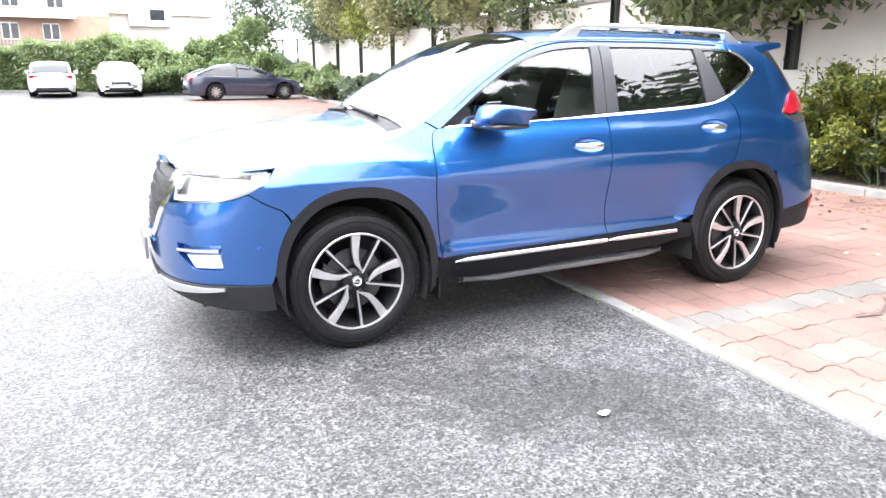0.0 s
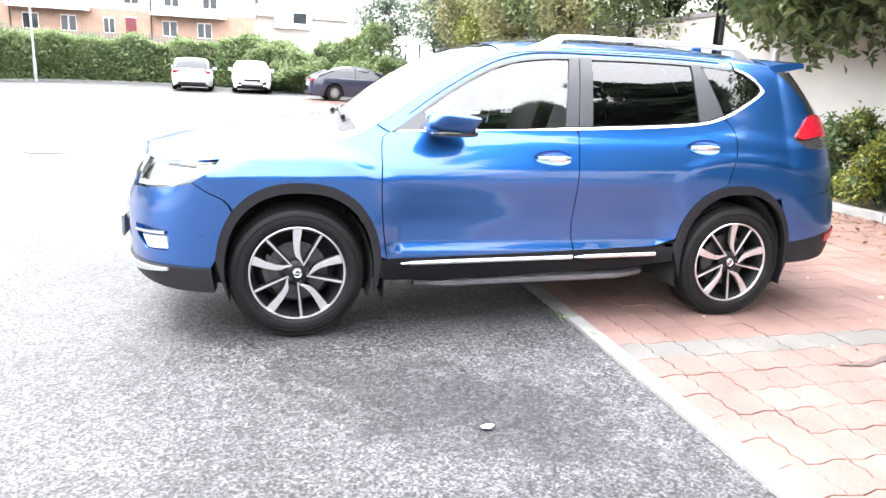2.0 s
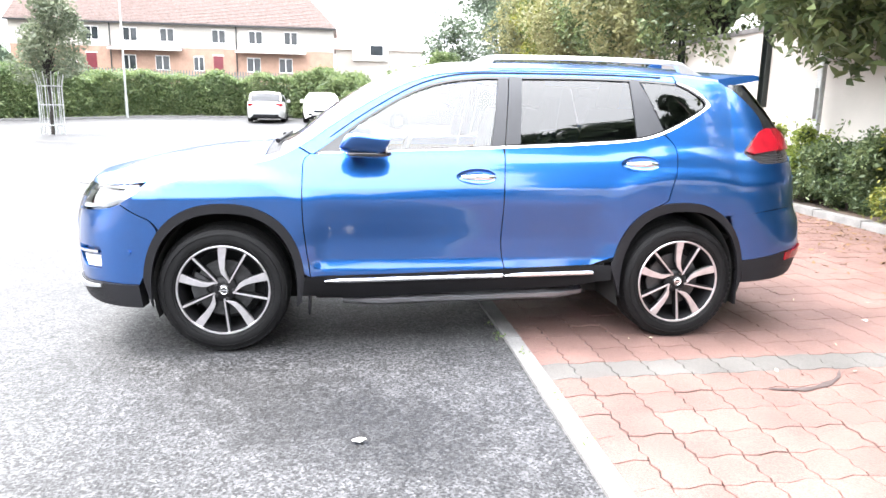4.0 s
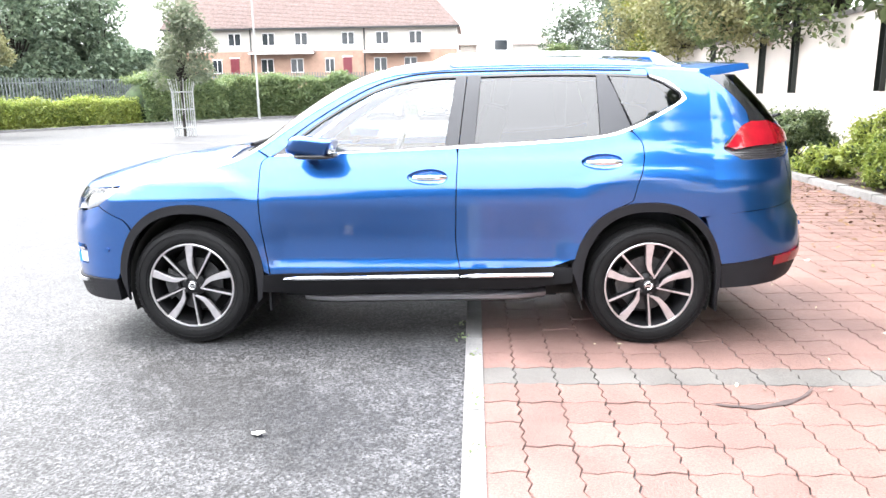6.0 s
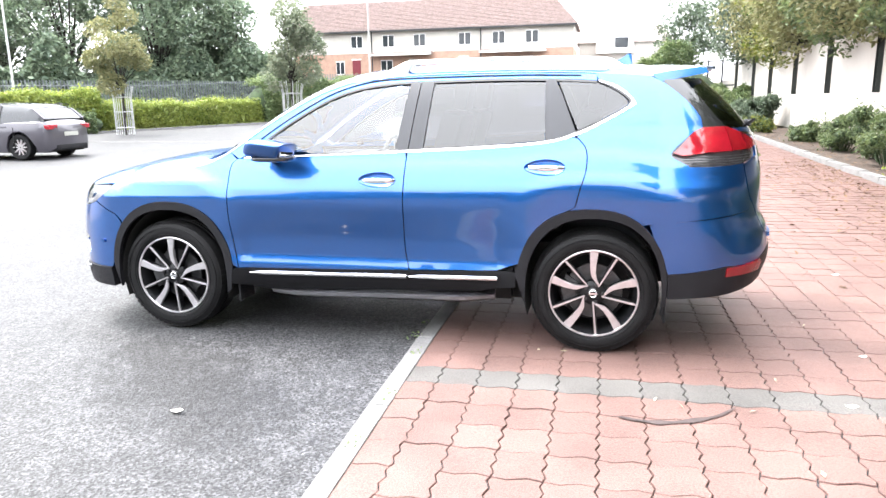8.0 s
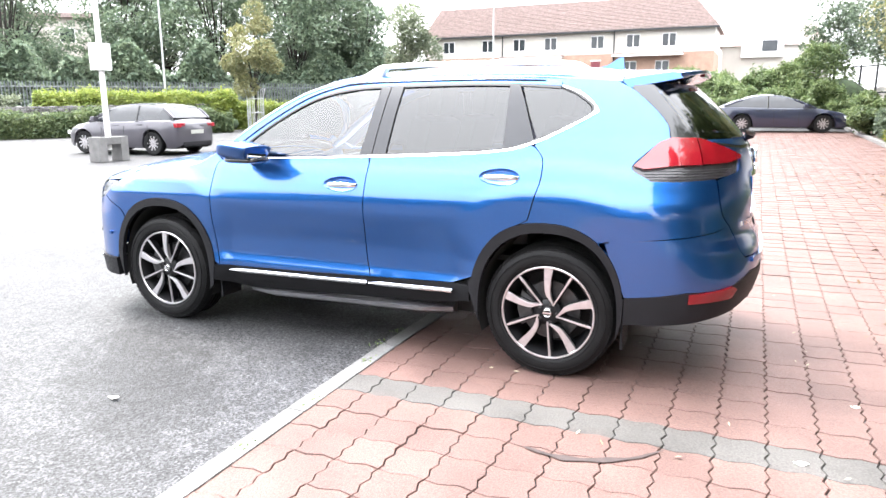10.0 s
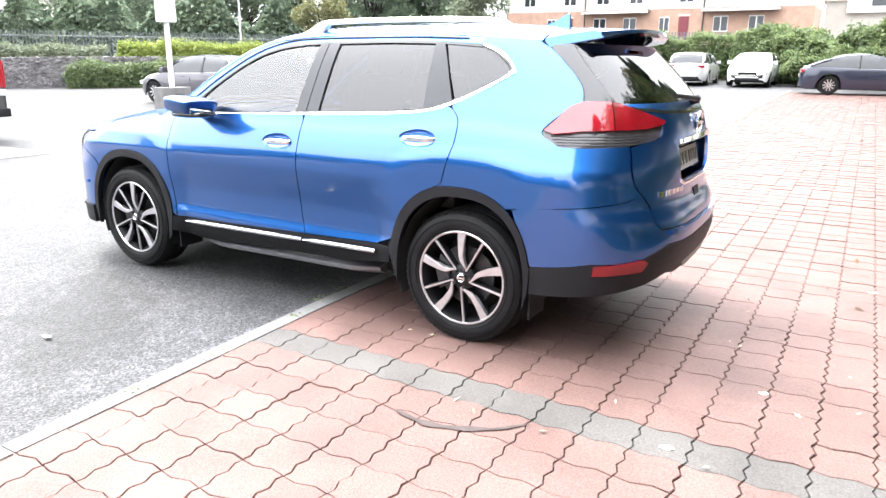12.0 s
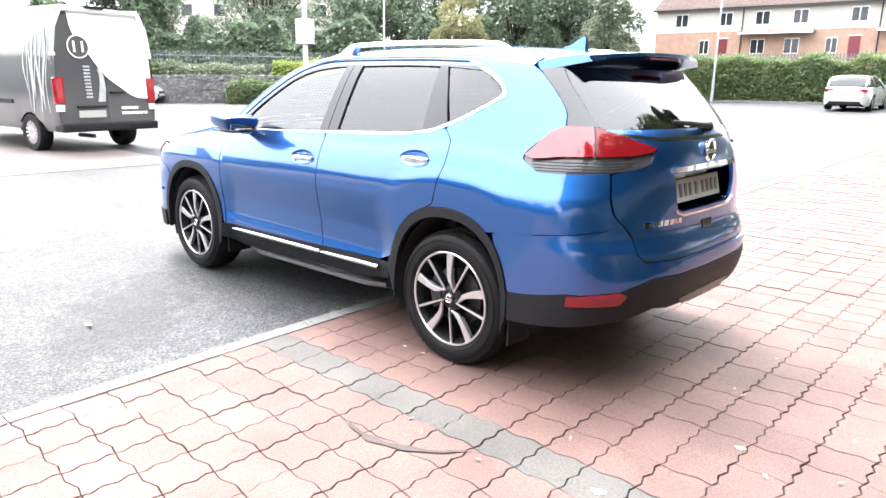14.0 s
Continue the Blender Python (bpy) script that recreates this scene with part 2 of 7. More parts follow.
def sheet(name, xs, ys, lift, material, kind="structure", label="", category=""):
    bm = bmesh.new()
    grid = [[bm.verts.new((x, y, ground_z(x, y) + lift)) for y in ys] for x in xs]
    for i in range(len(xs) - 1):
        for j in range(len(ys) - 1):
            bm.faces.new((grid[i][j], grid[i + 1][j], grid[i + 1][j + 1], grid[i][j + 1]))
    return tagged(part(name, bm, material, smooth=True), label, category, "", kind)


xs = [-400, -150, -60, -40, -30, -24, -18, -14, -10, -6, -2, 2, 6, 10, 14, 24, 60, 150, 400]
ys = [-300, -100, -40, -20, -10, -5, -2.5, -1.25, 0, 2, 3, 4, 5, 6, 8, 10, 13, 16, 20, 25, 30, 36, 45, 60, 90, 150, 400]
sheet("ground", xs, ys, -0.004, M_ASPHALT, label="weathered grey asphalt of the car park", category="ground")

# ---- terrace of houses on the rise behind the hedge ----
def house_row():
    x0, x1, y, z0, eave, ridge = -25.2, 0.15, 57.5, 3.0, 7.6, 10.6
    h = thing("terraced_house", ((x0 + x1) / 2, y, z0), "pale two-storey terrace with orange brick ground floor and tiled roof", "house")
    o = Vector((-(x0 + x1) / 2, -y, -z0))
    def put(name, bm, material, parent=h, label=""):
        bmesh.ops.translate(bm, vec=o, verts=bm.verts)
        return part(name, bm, material, parent, label)
    put("wall", a_box(x0, x1, y, y + 8, 5.7, eave), M_RENDER, label="cream rendered upper wall")
    put("wall", a_box(x0 + 0.02, x1 - 0.02, y + 0.02, y + 8, z0 - 2.5, 5.7), M_BRICK, label="orange brick lower wall")
    bm = bmesh.new()
    v = [bm.verts.new(c) for c in ((x0 - 0.2, y - 0.35, eave), (x1 + 0.3, y - 0.35, eave), (x1 - 2.2, y + 4, ridge), (x0 - 0.2, y + 4, ridge), (x0 - 0.2, y + 8.3, eave), (x1 + 0.3, y + 8.3, eave))]
    for f in ((0, 1, 2, 3), (3, 2, 5, 4), (1, 5, 2), (0, 3, 4), (0, 4, 5, 1)):
        bm.faces.new([v[i] for i in f])
    roof = put("roof", bm, M_ROOF, label="brown tiled roof with rows of tiles")
    for i in range(22):
        f = (i + 0.5) / 22
        put("tile_course", a_box(x0 - 0.2, x1 + 0.3 - 2.4 * f, y - 0.35 + 4.35 * f - 0.1, y - 0.35 + 4.35 * f + 0.1, eave + 3 * f + 0.0, eave + 3 * f + 0.07), M_ROOF, roof)
    put("gutter", a_box(x0 - 0.2, x1 + 0.3, y - 0.45, y - 0.35, eave - 0.12, eave), M_DARKSTEEL)
    for door_x in (-19.1, -9.25):
        for dx, kind in ((0, "door"), (-1.55, "slim"), (2.85, "wide"), (5.45, "wide")):
            w = 0.38 if kind == "door" else 0.4 if kind == "slim" else 0.55
            x = door_x + dx
            if kind == "door":
                d = put("door", a_box(x - w, x + w, y - 0.05, y + 0.02, 3.1, 5.15), M_RED, label="red front door")
                put("frame", a_box(x - w - 0.06, x + w + 0.06, y - 0.03, y + 0.02, 5.15, 5.25), M_WHITE, d)
                continue
            wdw = put("window", a_box(x - w, x + w, y - 0.04, y + 0.015, 3.9, 5.1), M_WHITE, label="white framed window")
            for s in (-1, 1):
                put("pane", a_box(x + s * w / 2 - w * 0.42, x + s * w / 2 + w * 0.42, y - 0.06, y - 0.03, 3.98, 5.02), M_HOUSEGLASS, wdw)
        c = put("canopy", a_box(door_x + 1.55, door_x + 7.1, y - 0.9, y + 0.01, 5.55, 5.72), M_ROOF, label="tiled lean-to canopy")
        put("fascia", a_box(door_x + 1.5, door_x + 7.15, y - 0.95, y - 0.9, 5.42, 5.56), M_WHITE, c)
        for dx in (-4.0, -0.2, 2.75, 5.6)[0 if door_x < -15 else 1:]:
            x, w = door_x + dx + 0.3, 0.55
            wdw = put("window", a_box(x - w, x + w, y - 0.04, y + 0.015, 6.15, 7.25), M_WHITE)
            for s in (-1, 1):
                put("pane", a_box(x + s * w / 2 - w * 0.42, x + s * w / 2 + w * 0.42, y - 0.06, y - 0.03, 6.23, 7.17), M_HOUSEGLASS, wdw)
        put("downpipe", tube(bmesh.new(), (door_x + 1.5, y - 0.08, z0), (door_x + 1.5, y - 0.08, eave), 0.05), M_DARKSTEEL)
    # lower house beyond
    h2 = thing("house", (4.5, 66, 3.0), "low pale house with a brown hipped roof", "house")
    part("wall", a_box(-4.2, 4.2, 0, 7, -2.5, 3.6), M_RENDER, h2)
    bm = bmesh.new()
    v = [bm.verts.new(c) for c in ((-4.5, -0.3, 3.6), (4.5, -0.3, 3.6), (3.3, 3.5, 5.6), (-4.5, 3.5, 5.6), (-4.5, 7.3, 3.6), (4.5, 7.3, 3.6))]
    for f in ((0, 1, 2, 3), (3, 2, 5, 4), (1, 5, 2), (0, 3, 4), (0, 4, 5, 1)):
        bm.faces.new([v[i] for i in f])
    part("roof", bm, M_ROOF, h2)
    part("dormer", a_box(-2.6, 0.8, -0.45, 3, 2.6, 4.3), M_WHITE, h2, "white flat dormer")
    part("window", a_box(-0.9, 0.3, -0.5, -0.4, 3.1, 4.0), M_HOUSEGLASS, h2)


house_row()


# ---- plants ----
def leaf_hedge(name, line, depth, h, per_m, size, material, label, seed, base=None, category="hedge", lumpy=0.25):
    """A hedge along a polyline: an inner body coloured as dark as shade, and a coat of leaves with an uneven top."""
    rng = np.random.default_rng(seed)
    hedge = thing(name, (line[0][0], line[0][1], 0), label, category)
    spots = []
    bm = bmesh.new()
    for (ax, ay), (bx, by) in zip(line, line[1:]):
        d = Vector((bx - ax, by - ay, 0))
        L = d.length
        d.normalize()
        nrm = Vector((d.y, -d.x, 0))
        n = int(L * per_m)
        t = rng.uniform(0, L, n)
        face = rng.uniform(0, 1, n)
        lump = np.array([noise.noise((ax + d.x * q) * 0.7 * Vector((1, 0, 0)) + Vector((seed, (ay + d.y * q) * 0.7, 0))) for q in t])
        hh = h * (1 + lumpy * lump)
        off, zz = np.zeros(n), np.zeros(n)
        front = face < 0.62
        zz[front] = rng.uniform(0.02, 1, front.sum()) * hh[front]
        off[front] = depth / 2 * (1 - 0.25 * (zz[front] / hh[front]) ** 3) + rng.normal(0, 0.1, front.sum()) + lump[front] * 0.3
        topm = ~front
        off[topm] = rng.uniform(-depth / 2, depth / 2 * 0.9, topm.sum())
        zz[topm] = hh[topm] + rng.normal(0, 0.09, topm.sum()) + np.maximum(0, rng.normal(-0.1, 0.12, topm.sum()))
        gx, gy = ax + d.x * t + nrm.x * off, ay + d.y * t + nrm.y * off
        gz = np.array([(ground_z(p, q) if base is None else base) for p, q in zip(gx, gy)])
        spots.append(np.stack([gx - line[0][0], gy - line[0][1], gz + zz], 1))
        steps = max(2, int(L / 1.5))
        for i in range(steps):
            q = L * (i + 0.5) / steps
            cx, cy = ax + d.x * q, ay + d.y * q
            lz = ground_z(cx, cy) if base is None else base
            k = h * (0.86 + lumpy * noise.noise(Vector((cx * 0.7, 0, 0)) + Vector((seed, cy * 0.7, 0))))
            m = Matrix.Translation((cx - line[0][0], cy - line[0][1], lz + k / 2)) @ Matrix.Rotation(math.atan2(d.y, d.x), 4, "Z") @ Matrix.Diagonal((L / steps * 1.3, depth * 0.72, k, 1))
            bmesh.ops.create_icosphere(bm, subdivisions=2, radius=0.56, matrix=m)
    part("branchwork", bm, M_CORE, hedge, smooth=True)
    leaf_part("foliage", leaves(np.concatenate(spots), size, rng), material, hedge)
    return hedge


leaf_hedge("hedge", [(-20.5, 24.0), (-15.5, 31.0)], 1.6, 1.2, 2200, 0.07, M_LEAF_LIME, "low clipped bright green hedge along the car park", 1)
leaf_hedge("hedge", [(-15.5, 31.0), (-10.5, 38.0), (-4.0, 38.8), (1.0, 38.5)], 2.4, 2.15, 2600, 0.085, M_LEAF_HEDGE, "tall dense green hedge behind parked cars", 2)
leaf_hedge("hedge", [(-1.5, 38.3), (3.0, 36.6), (7.8, 33.6)], 3.0, 2.5, 3000, 0.09, M_LEAF_HEDGE, "high overgrown green hedge behind the dark car", 3, lumpy=0.7)


def tree(name, x, y, trunk_h, crown_r, crown_h, count, size, material, label, seed, trunk_r=0.12, lean=(0, 0), stretch=(1, 1), base=None, clumps=16):
    rng = np.random.default_rng(seed)
    z0 = ground_z(x, y) if base is None else base
    t = thing(name, (x, y, z0), label, "tree")
    bm = bmesh.new()
    p = Vector((0, 0, -0.1))
    segs = 6
    for i in range(segs):
        q = Vector((lean[0] * (i + 1) / segs + rng.normal(0, 0.03), lean[1] * (i + 1) / segs + rng.normal(0, 0.03), trunk_h * (i + 1) / segs))
        tube(bm, p, q, trunk_r * (1 - 0.08 * i), trunk_r * (1 - 0.08 * (i + 1)), 9)
        p = q
    centres, radii = [], []
    for i in range(clumps):
        a = rng.uniform(0, 6.283)
        e = rng.uniform(0.0, 1.0)
        r = crown_r * (0.35 + 0.65 * math.sin(math.pi * min(1, e * 0.85 + 0.12))) * rng.uniform(0.4, 0.95)
        c = (lean[0] + math.cos(a) * r * stretch[0], lean[1] + math.sin(a) * r * stretch[1], trunk_h + crown_h * e)
        centres.append(c)
        radii.append(crown_r * rng.uniform(0.28, 0.5))
        mid = Vector((lean[0] + math.cos(a) * r * 0.35, lean[1] + math.sin(a) * r * 0.35, trunk_h + crown_h * e * 0.4))
        tube(bm, p, mid, trunk_r * 0.45, trunk_r * 0.25, 6)
        tube(bm, mid, c, trunk_r * 0.25, trunk_r * 0.06, 6)
    part("trunk", bm, M_BARK, t, smooth=True)
    leaf_part("crown", leaves(blobs(centres, radii, count, rng), size, rng), material, t)
    return t
YC = 0.89
XSF, XSR = -0.35, 3.05


def ramp(x, knots):
    """Smooth curve through knots (x, value), monotone between them."""
    if x <= knots[0][0]:
        return knots[0][1]
    if x >= knots[-1][0]:
        return knots[-1][1]
    n = len(knots)
    for i in range(n - 1):
        x0, y0 = knots[i]
        x1, y1 = knots[i + 1]
        if x <= x1:
            break
    h = x1 - x0
    d = (y1 - y0) / h

    def slope(j):
        if j <= 0 or j >= n - 1:
            return (knots[min(j + 1, n - 1)][1] - knots[max(j - 1, 0)][1]) / (knots[min(j + 1, n - 1)][0] - knots[max(j - 1, 0)][0])
        a = (knots[j][1] - knots[j - 1][1]) / (knots[j][0] - knots[j - 1][0])
        b = (knots[j + 1][1] - knots[j][1]) / (knots[j + 1][0] - knots[j][0])
        return 0.0 if a * b <= 0 else 2 * a * b / (a + b)
    t = (x - x0) / h
    m0, m1 = slope(i) * h, slope(i + 1) * h
    return (2 * t**3 - 3 * t**2 + 1) * y0 + (t**3 - 2 * t**2 + t) * m0 + (3 * t**2 - 2 * t**3) * y1 + (t**3 - t**2) * m1


FLANK = ((0.18, 0.80), (0.28, 0.848), (0.38, 0.876), (0.45, 0.880), (0.53, 0.866), (0.62, 0.868), (0.76, 0.891), (0.865, 0.907), (0.925, 0.905), (1.0, 0.888), (1.04, 0.876), (1.08, 0.862), (1.13, 0.838), (1.2, 0.812), (1.35, 0.752), (1.50, 0.682), (1.60, 0.618), (1.70, 0.53))
NOSE = ((0.18, -0.82), (0.30, -0.885), (0.45, -0.925), (0.60, -0.928), (0.70, -0.92), (0.85, -0.875), (0.95, -0.81), (1.05, -0.75))
TAIL = ((0.18, 3.52), (0.30, 3.60), (0.45, 3.70), (0.58, 3.735), (0.72, 3.72), (0.82, 3.675), (1.0, 3.68), (1.12, 3.665), (1.24, 3.625), (1.40, 3.50), (1.55, 3.34), (1.65, 3.22))
TAIL_N = ((0.3, 3.2), (0.7, 3.0), (1.1, 2.6), (1.6, 2.6))


def half(x, z):
    """Half width of the body's flank at x and height z."""
    over = 0.04 * math.exp(-((x / 0.36) ** 2)) + 0.06 * math.exp(-(((x - 2.705) / 0.36) ** 2))
    w = ramp(z - over * max(0.0, min(1.0, (z - 0.72) / 0.15)), FLANK)
    lean = max(0.0, min(1.0, (0.5 - x) / 0.7))
    w -= 0.065 * lean * max(0.0, min(1.0, (z - 0.70) / 0.3)) ** 1.3
    for c in (0.0, 2.705):
        r = math.hypot(x - c, (z - 0.365) * 0.95)
        if r < 0.75:
            inner = 0.42 + 0.19 * max(0.0, min(1.0, (z - 0.62) / 0.25))
            outer = 0.58 + 0.15 * max(0.0, min(1.0, (z - 0.52) / 0.25))
            k = max(0.0, min(1.0, (outer - r) / (outer - inner)))
            w += (0.912 - w) * k * k * (3 - 2 * k) * max(0.0, min(1.0, (1.07 - z) / 0.09))
    if z > 0.9:
        w -= 0.04 * max(0.0, (1.5 - x) / 1.3) ** 1.5 * min(1.0, (z - 0.9) / 0.2)
        w -= 0.03 * max(0.0, (x - 2.2) / 0.9) ** 2 * min(1.0, (z - 0.9) / 0.4)
    return w


def flank(u, z):
    """Point of the left flank, wrapped round both ends: u is x on the side, and a quarter turn per unit past it."""
    if u < XSF:
        a = min(2.0, XSF - u) * math.pi / 2
        n = 2.5
        w = half(XSF, z)
        reach = ramp(z, NOSE) - XSF
        return XSF + reach * max(0.0, math.sin(a)) ** (2 / n), math.copysign(w * abs(math.cos(a)) ** (2 / n), math.cos(a)), z
    if u > XSR:
        a = min(2.0, u - XSR) * math.pi / 2
        n = ramp(z, TAIL_N)
        w = half(XSR, z)
        reach = ramp(z, TAIL) - XSR
        return XSR + reach * max(0.0, math.sin(a)) ** (2 / n), math.copysign(w * abs(math.cos(a)) ** (2 / n), math.cos(a)), z
    return u, half(u, z), z


def front_u(x, z):
    """The skin's parameter at the nose for a place x before the front axle."""
    if x >= XSF:
        return x
    k = min(1.0, (XSF - x) / (XSF - ramp(z, NOSE)))
    return XSF - math.asin(k**1.25) * 2 / math.pi


def tail_u(x, z):
    """The skin's parameter at the tail for a place x behind the rear axle."""
    if x <= XSR:
        return x
    k = min(1.0, (x - XSR) / (ramp(z, TAIL) - XSR))
    return XSR + math.asin(k ** (ramp(z, TAIL_N) / 2)) * 2 / math.pi


def plan(x, z):
    """Half width at x and z, the ends included."""
    if x < XSF:
        k = min(1.0, (XSF - x) / (XSF - ramp(z, NOSE)))
        return half(XSF, z) * max(0.0, 1 - k**2.5) ** 0.4
    if x > XSR:
        n = ramp(z, TAIL_N)
        k = min(1.0, (x - XSR) / (ramp(z, TAIL) - XSR))
        return half(XSR, z) * max(0.0, 1 - k**n) ** (1 / n)
    return half(x, z)


EDGE = ((-0.93, 0.90), (-0.8, 0.935), (-0.6, 0.953), (-0.35, 0.972), (-0.2, 0.998), (0.0, 1.04), (0.25, 1.083), (0.437, 1.168), (0.62, 1.29), (0.804, 1.405), (1.062, 1.535), (1.259, 1.588), (1.657, 1.616), (2.09, 1.62), (2.46, 1.614), (2.7, 1.604), (3.0, 1.58), (3.2, 1.555), (3.35, 1.53))
CREST = ((-0.93, 0.91), (-0.88, 0.955), (-0.8, 0.985), (-0.7, 1.012), (-0.45, 1.075), (-0.2, 1.12), (0.0, 1.145), (0.22, 1.165), (0.34, 1.205), (0.6, 1.395), (0.85, 1.545), (1.1, 1.64), (1.4, 1.682), (1.9, 1.702), (2.4, 1.698), (2.8, 1.678), (3.1, 1.65), (3.35, 1.61))


def top(x, v):
    """Point of the upper skin: v is 0 at the middle and 1 at the flank's upper edge."""
    ze, zc = ramp(x, EDGE), ramp(x, CREST)
    p = 2.3
    q = 0.68
    return x, v * plan(x, ze), ze + (zc - ze) * max(0.0, 1 - abs(v) ** p) ** q


# ---- the blue car: materials ----
def paint(name, color, metal=0.55, rough=0.32, flake=0.35, lacquer=1.5):
    """Metallic paint: a flaked base under clear lacquer."""
    m = bpy.data.materials.new(name)
    m.use_nodes = True
    n, k = m.node_tree.nodes, m.node_tree.links
    b = n["Principled BSDF"]
    b.inputs["Metallic"].default_value, b.inputs["Roughness"].default_value = metal, rough
    b.inputs["Coat Weight"].default_value, b.inputs["Coat IOR"].default_value = 1.0, lacquer
    geo = n.new("ShaderNodeNewGeometry")
    v = n.new("ShaderNodeTexVoronoi")
    v.inputs["Scale"].default_value = 900
    k.new(geo.outputs["Position"], v.inputs["Vector"])
    dust = n.new("ShaderNodeTexNoise")
    dust.inputs["Scale"].default_value, dust.inputs["Detail"].default_value = 5, 5
    k.new(geo.outputs["Position"], dust.inputs["Vector"])
    mix = n.new("ShaderNodeMix")
    mix.data_type = "RGBA"
    mix.inputs[6].default_value = (*[c * (1 - flake) for c in color], 1)
    mix.inputs[7].default_value = (*[min(1, c * (1 + flake)) for c in color], 1)
    k.new(v.outputs["Color"], mix.inputs[0])
    k.new(mix.outputs[2], b.inputs["Base Color"])
    r = n.new("ShaderNodeMapRange")
    r.inputs["To Min"].default_value, r.inputs["To Max"].default_value = 0.03, 0.11
    k.new(dust.outputs["Fac"], r.inputs["Value"])
    k.new(r.outputs[0], b.inputs["Coat Roughness"])
    return m


def pane_mat(name, tint, ior=1.52):
    """Thin tinted glass: mirror-like by its gloss, clear behind."""
    m = bpy.data.materials.new(name)
    m.use_nodes = True
    n, k = m.node_tree.nodes, m.node_tree.links
    n.remove(n["Principled BSDF"])
    clear = n.new("ShaderNodeBsdfTransparent")
    clear.inputs["Color"].default_value = (*tint, 1)
    gloss = n.new("ShaderNodeBsdfGlossy")
    gloss.inputs["Roughness"].default_value = 0.005
    f = n.new("ShaderNodeFresnel")
    f.inputs["IOR"].default_value = ior
    mix = n.new("ShaderNodeMixShader")
    k.new(f.outputs[0], mix.inputs[0])
    k.new(clear.outputs[0], mix.inputs[1])
    k.new(gloss.outputs[0], mix.inputs[2])
    k.new(mix.outputs[0], n["Material Output"].inputs["Surface"])
    return m


M_PAINT = paint("metallic_blue_paint", (0.015, 0.104, 0.36), 0.97, 0.34, 0.25, lacquer=1.68)
M_CLAD = mat("textured_black_plastic", (0.0085, 0.0085, 0.0105), 0.5, spec=0.22, vary=0.15, scale=6, bump=0.25, bump_scale=400)
M_SILL = mat("dark_sill_plastic", (0.005, 0.005, 0.006), 0.45, spec=0.15, vary=0.15, scale=6, bump=0.25, bump_scale=400)
M_GLOSSBLACK = mat("gloss_black_trim", (0.012, 0.012, 0.014), 0.12, vary=0.1, scale=5, coat=0.6)
M_PILLAR = mat("satin_black_pillar_trim", (0.025, 0.026, 0.031), 0.35, vary=0.1, scale=5)
M_CHROME = mat("chrome", (0.82, 0.83, 0.85), 0.07, metal=1.0, vary=0.04, scale=20)
M_SATIN = mat("satin_silver", (0.62, 0.63, 0.65), 0.3, metal=0.9, vary=0.05, scale=20)
M_BLADE = mat("dark_satin_grey", (0.17, 0.17, 0.18), 0.38, metal=0.6, vary=0.1, scale=15)
M_ALLOY = mat("machined_alloy", (0.62, 0.60, 0.62), 0.3, metal=0.9, vary=0.08, scale=30)
M_RUBBER = mat("tyre_rubber", (0.0055, 0.0055, 0.006), 0.6, spec=0.2, vary=0.3, scale=9, fine=0.2, bump=0.3, bump_scale=150)
M_WHEELDARK = mat("dark_wheel_paint", (0.006, 0.006, 0.007), 0.45, spec=0.25, vary=0.15, scale=12)
M_DISC = mat("brake_disc_steel", (0.07, 0.07, 0.073), 0.45, metal=0.8, vary=0.25, scale=25)
M_DARK = mat("underbody_dark", (0.012, 0.012, 0.012), 0.9, vary=0.3, scale=6)
M_SEAT = mat("dark_leather", (0.0186, 0.0186, 0.0205), 0.5, vary=0.2, scale=8)
M_DASH = mat("dashboard_plastic", (0.0248, 0.0248, 0.026), 0.6, vary=0.15, scale=9)
M_GLASS_FRONT = pane_mat("clear_car_glass", (0.80, 0.84, 0.83), 2.1)
M_GLASS_SCREEN = pane_mat("windscreen_glass", (0.78, 0.82, 0.82), 2.3)
M_GLASS_DARK = pane_mat("privacy_glass", (0.10, 0.10, 0.125), 1.88)
M_LENS = pane_mat("clear_lens", (0.92, 0.93, 0.94))
M_TAILRED = mat("red_lens", (0.24, 0.006, 0.014), 0.08, vary=0.15, scale=14, coat=1.0)
M_TAILRED.node_tree.nodes["Principled BSDF"].inputs["Coat IOR"].default_value = 1.5
M_TAILDEEP = mat("deep_red_lens", (0.16, 0.004, 0.008), 0.08, vary=0.15, scale=14, coat=0.2)
M_TAILSMOKE = mat("ribbed_smoked_lens", (0.05, 0.045, 0.05), 0.12, vary=0.2, scale=20, coat=0.3)
M_REFLECTOR = mat("headlamp_reflector", (0.86, 0.87, 0.88), 0.25, metal=0.45, vary=0.12, scale=30)
M_SKID = mat("dull_silver", (0.2, 0.19, 0.17), 0.45, metal=0.8, vary=0.25, scale=14)
# plate greyed down: the shade under the gate's overhang is in its colour
M_PLATE = mat("number_plate", (0.34, 0.34, 0.31), 0.4, vary=0.06, scale=20)
M_INK = mat("plate_ink", (0.10, 0.10, 0.11), 0.5, vary=0.1)


# ---- boundary wall, planting bed and its plants ----
def kerb_stone(name, x0, x1, y0, y1, z0, z1, parent):
    bm = a_box(x0, x1, y0 + 0.004, y1 - 0.004, z0, z1, 0.012)
    return part(name, bm, M_KERB, parent)


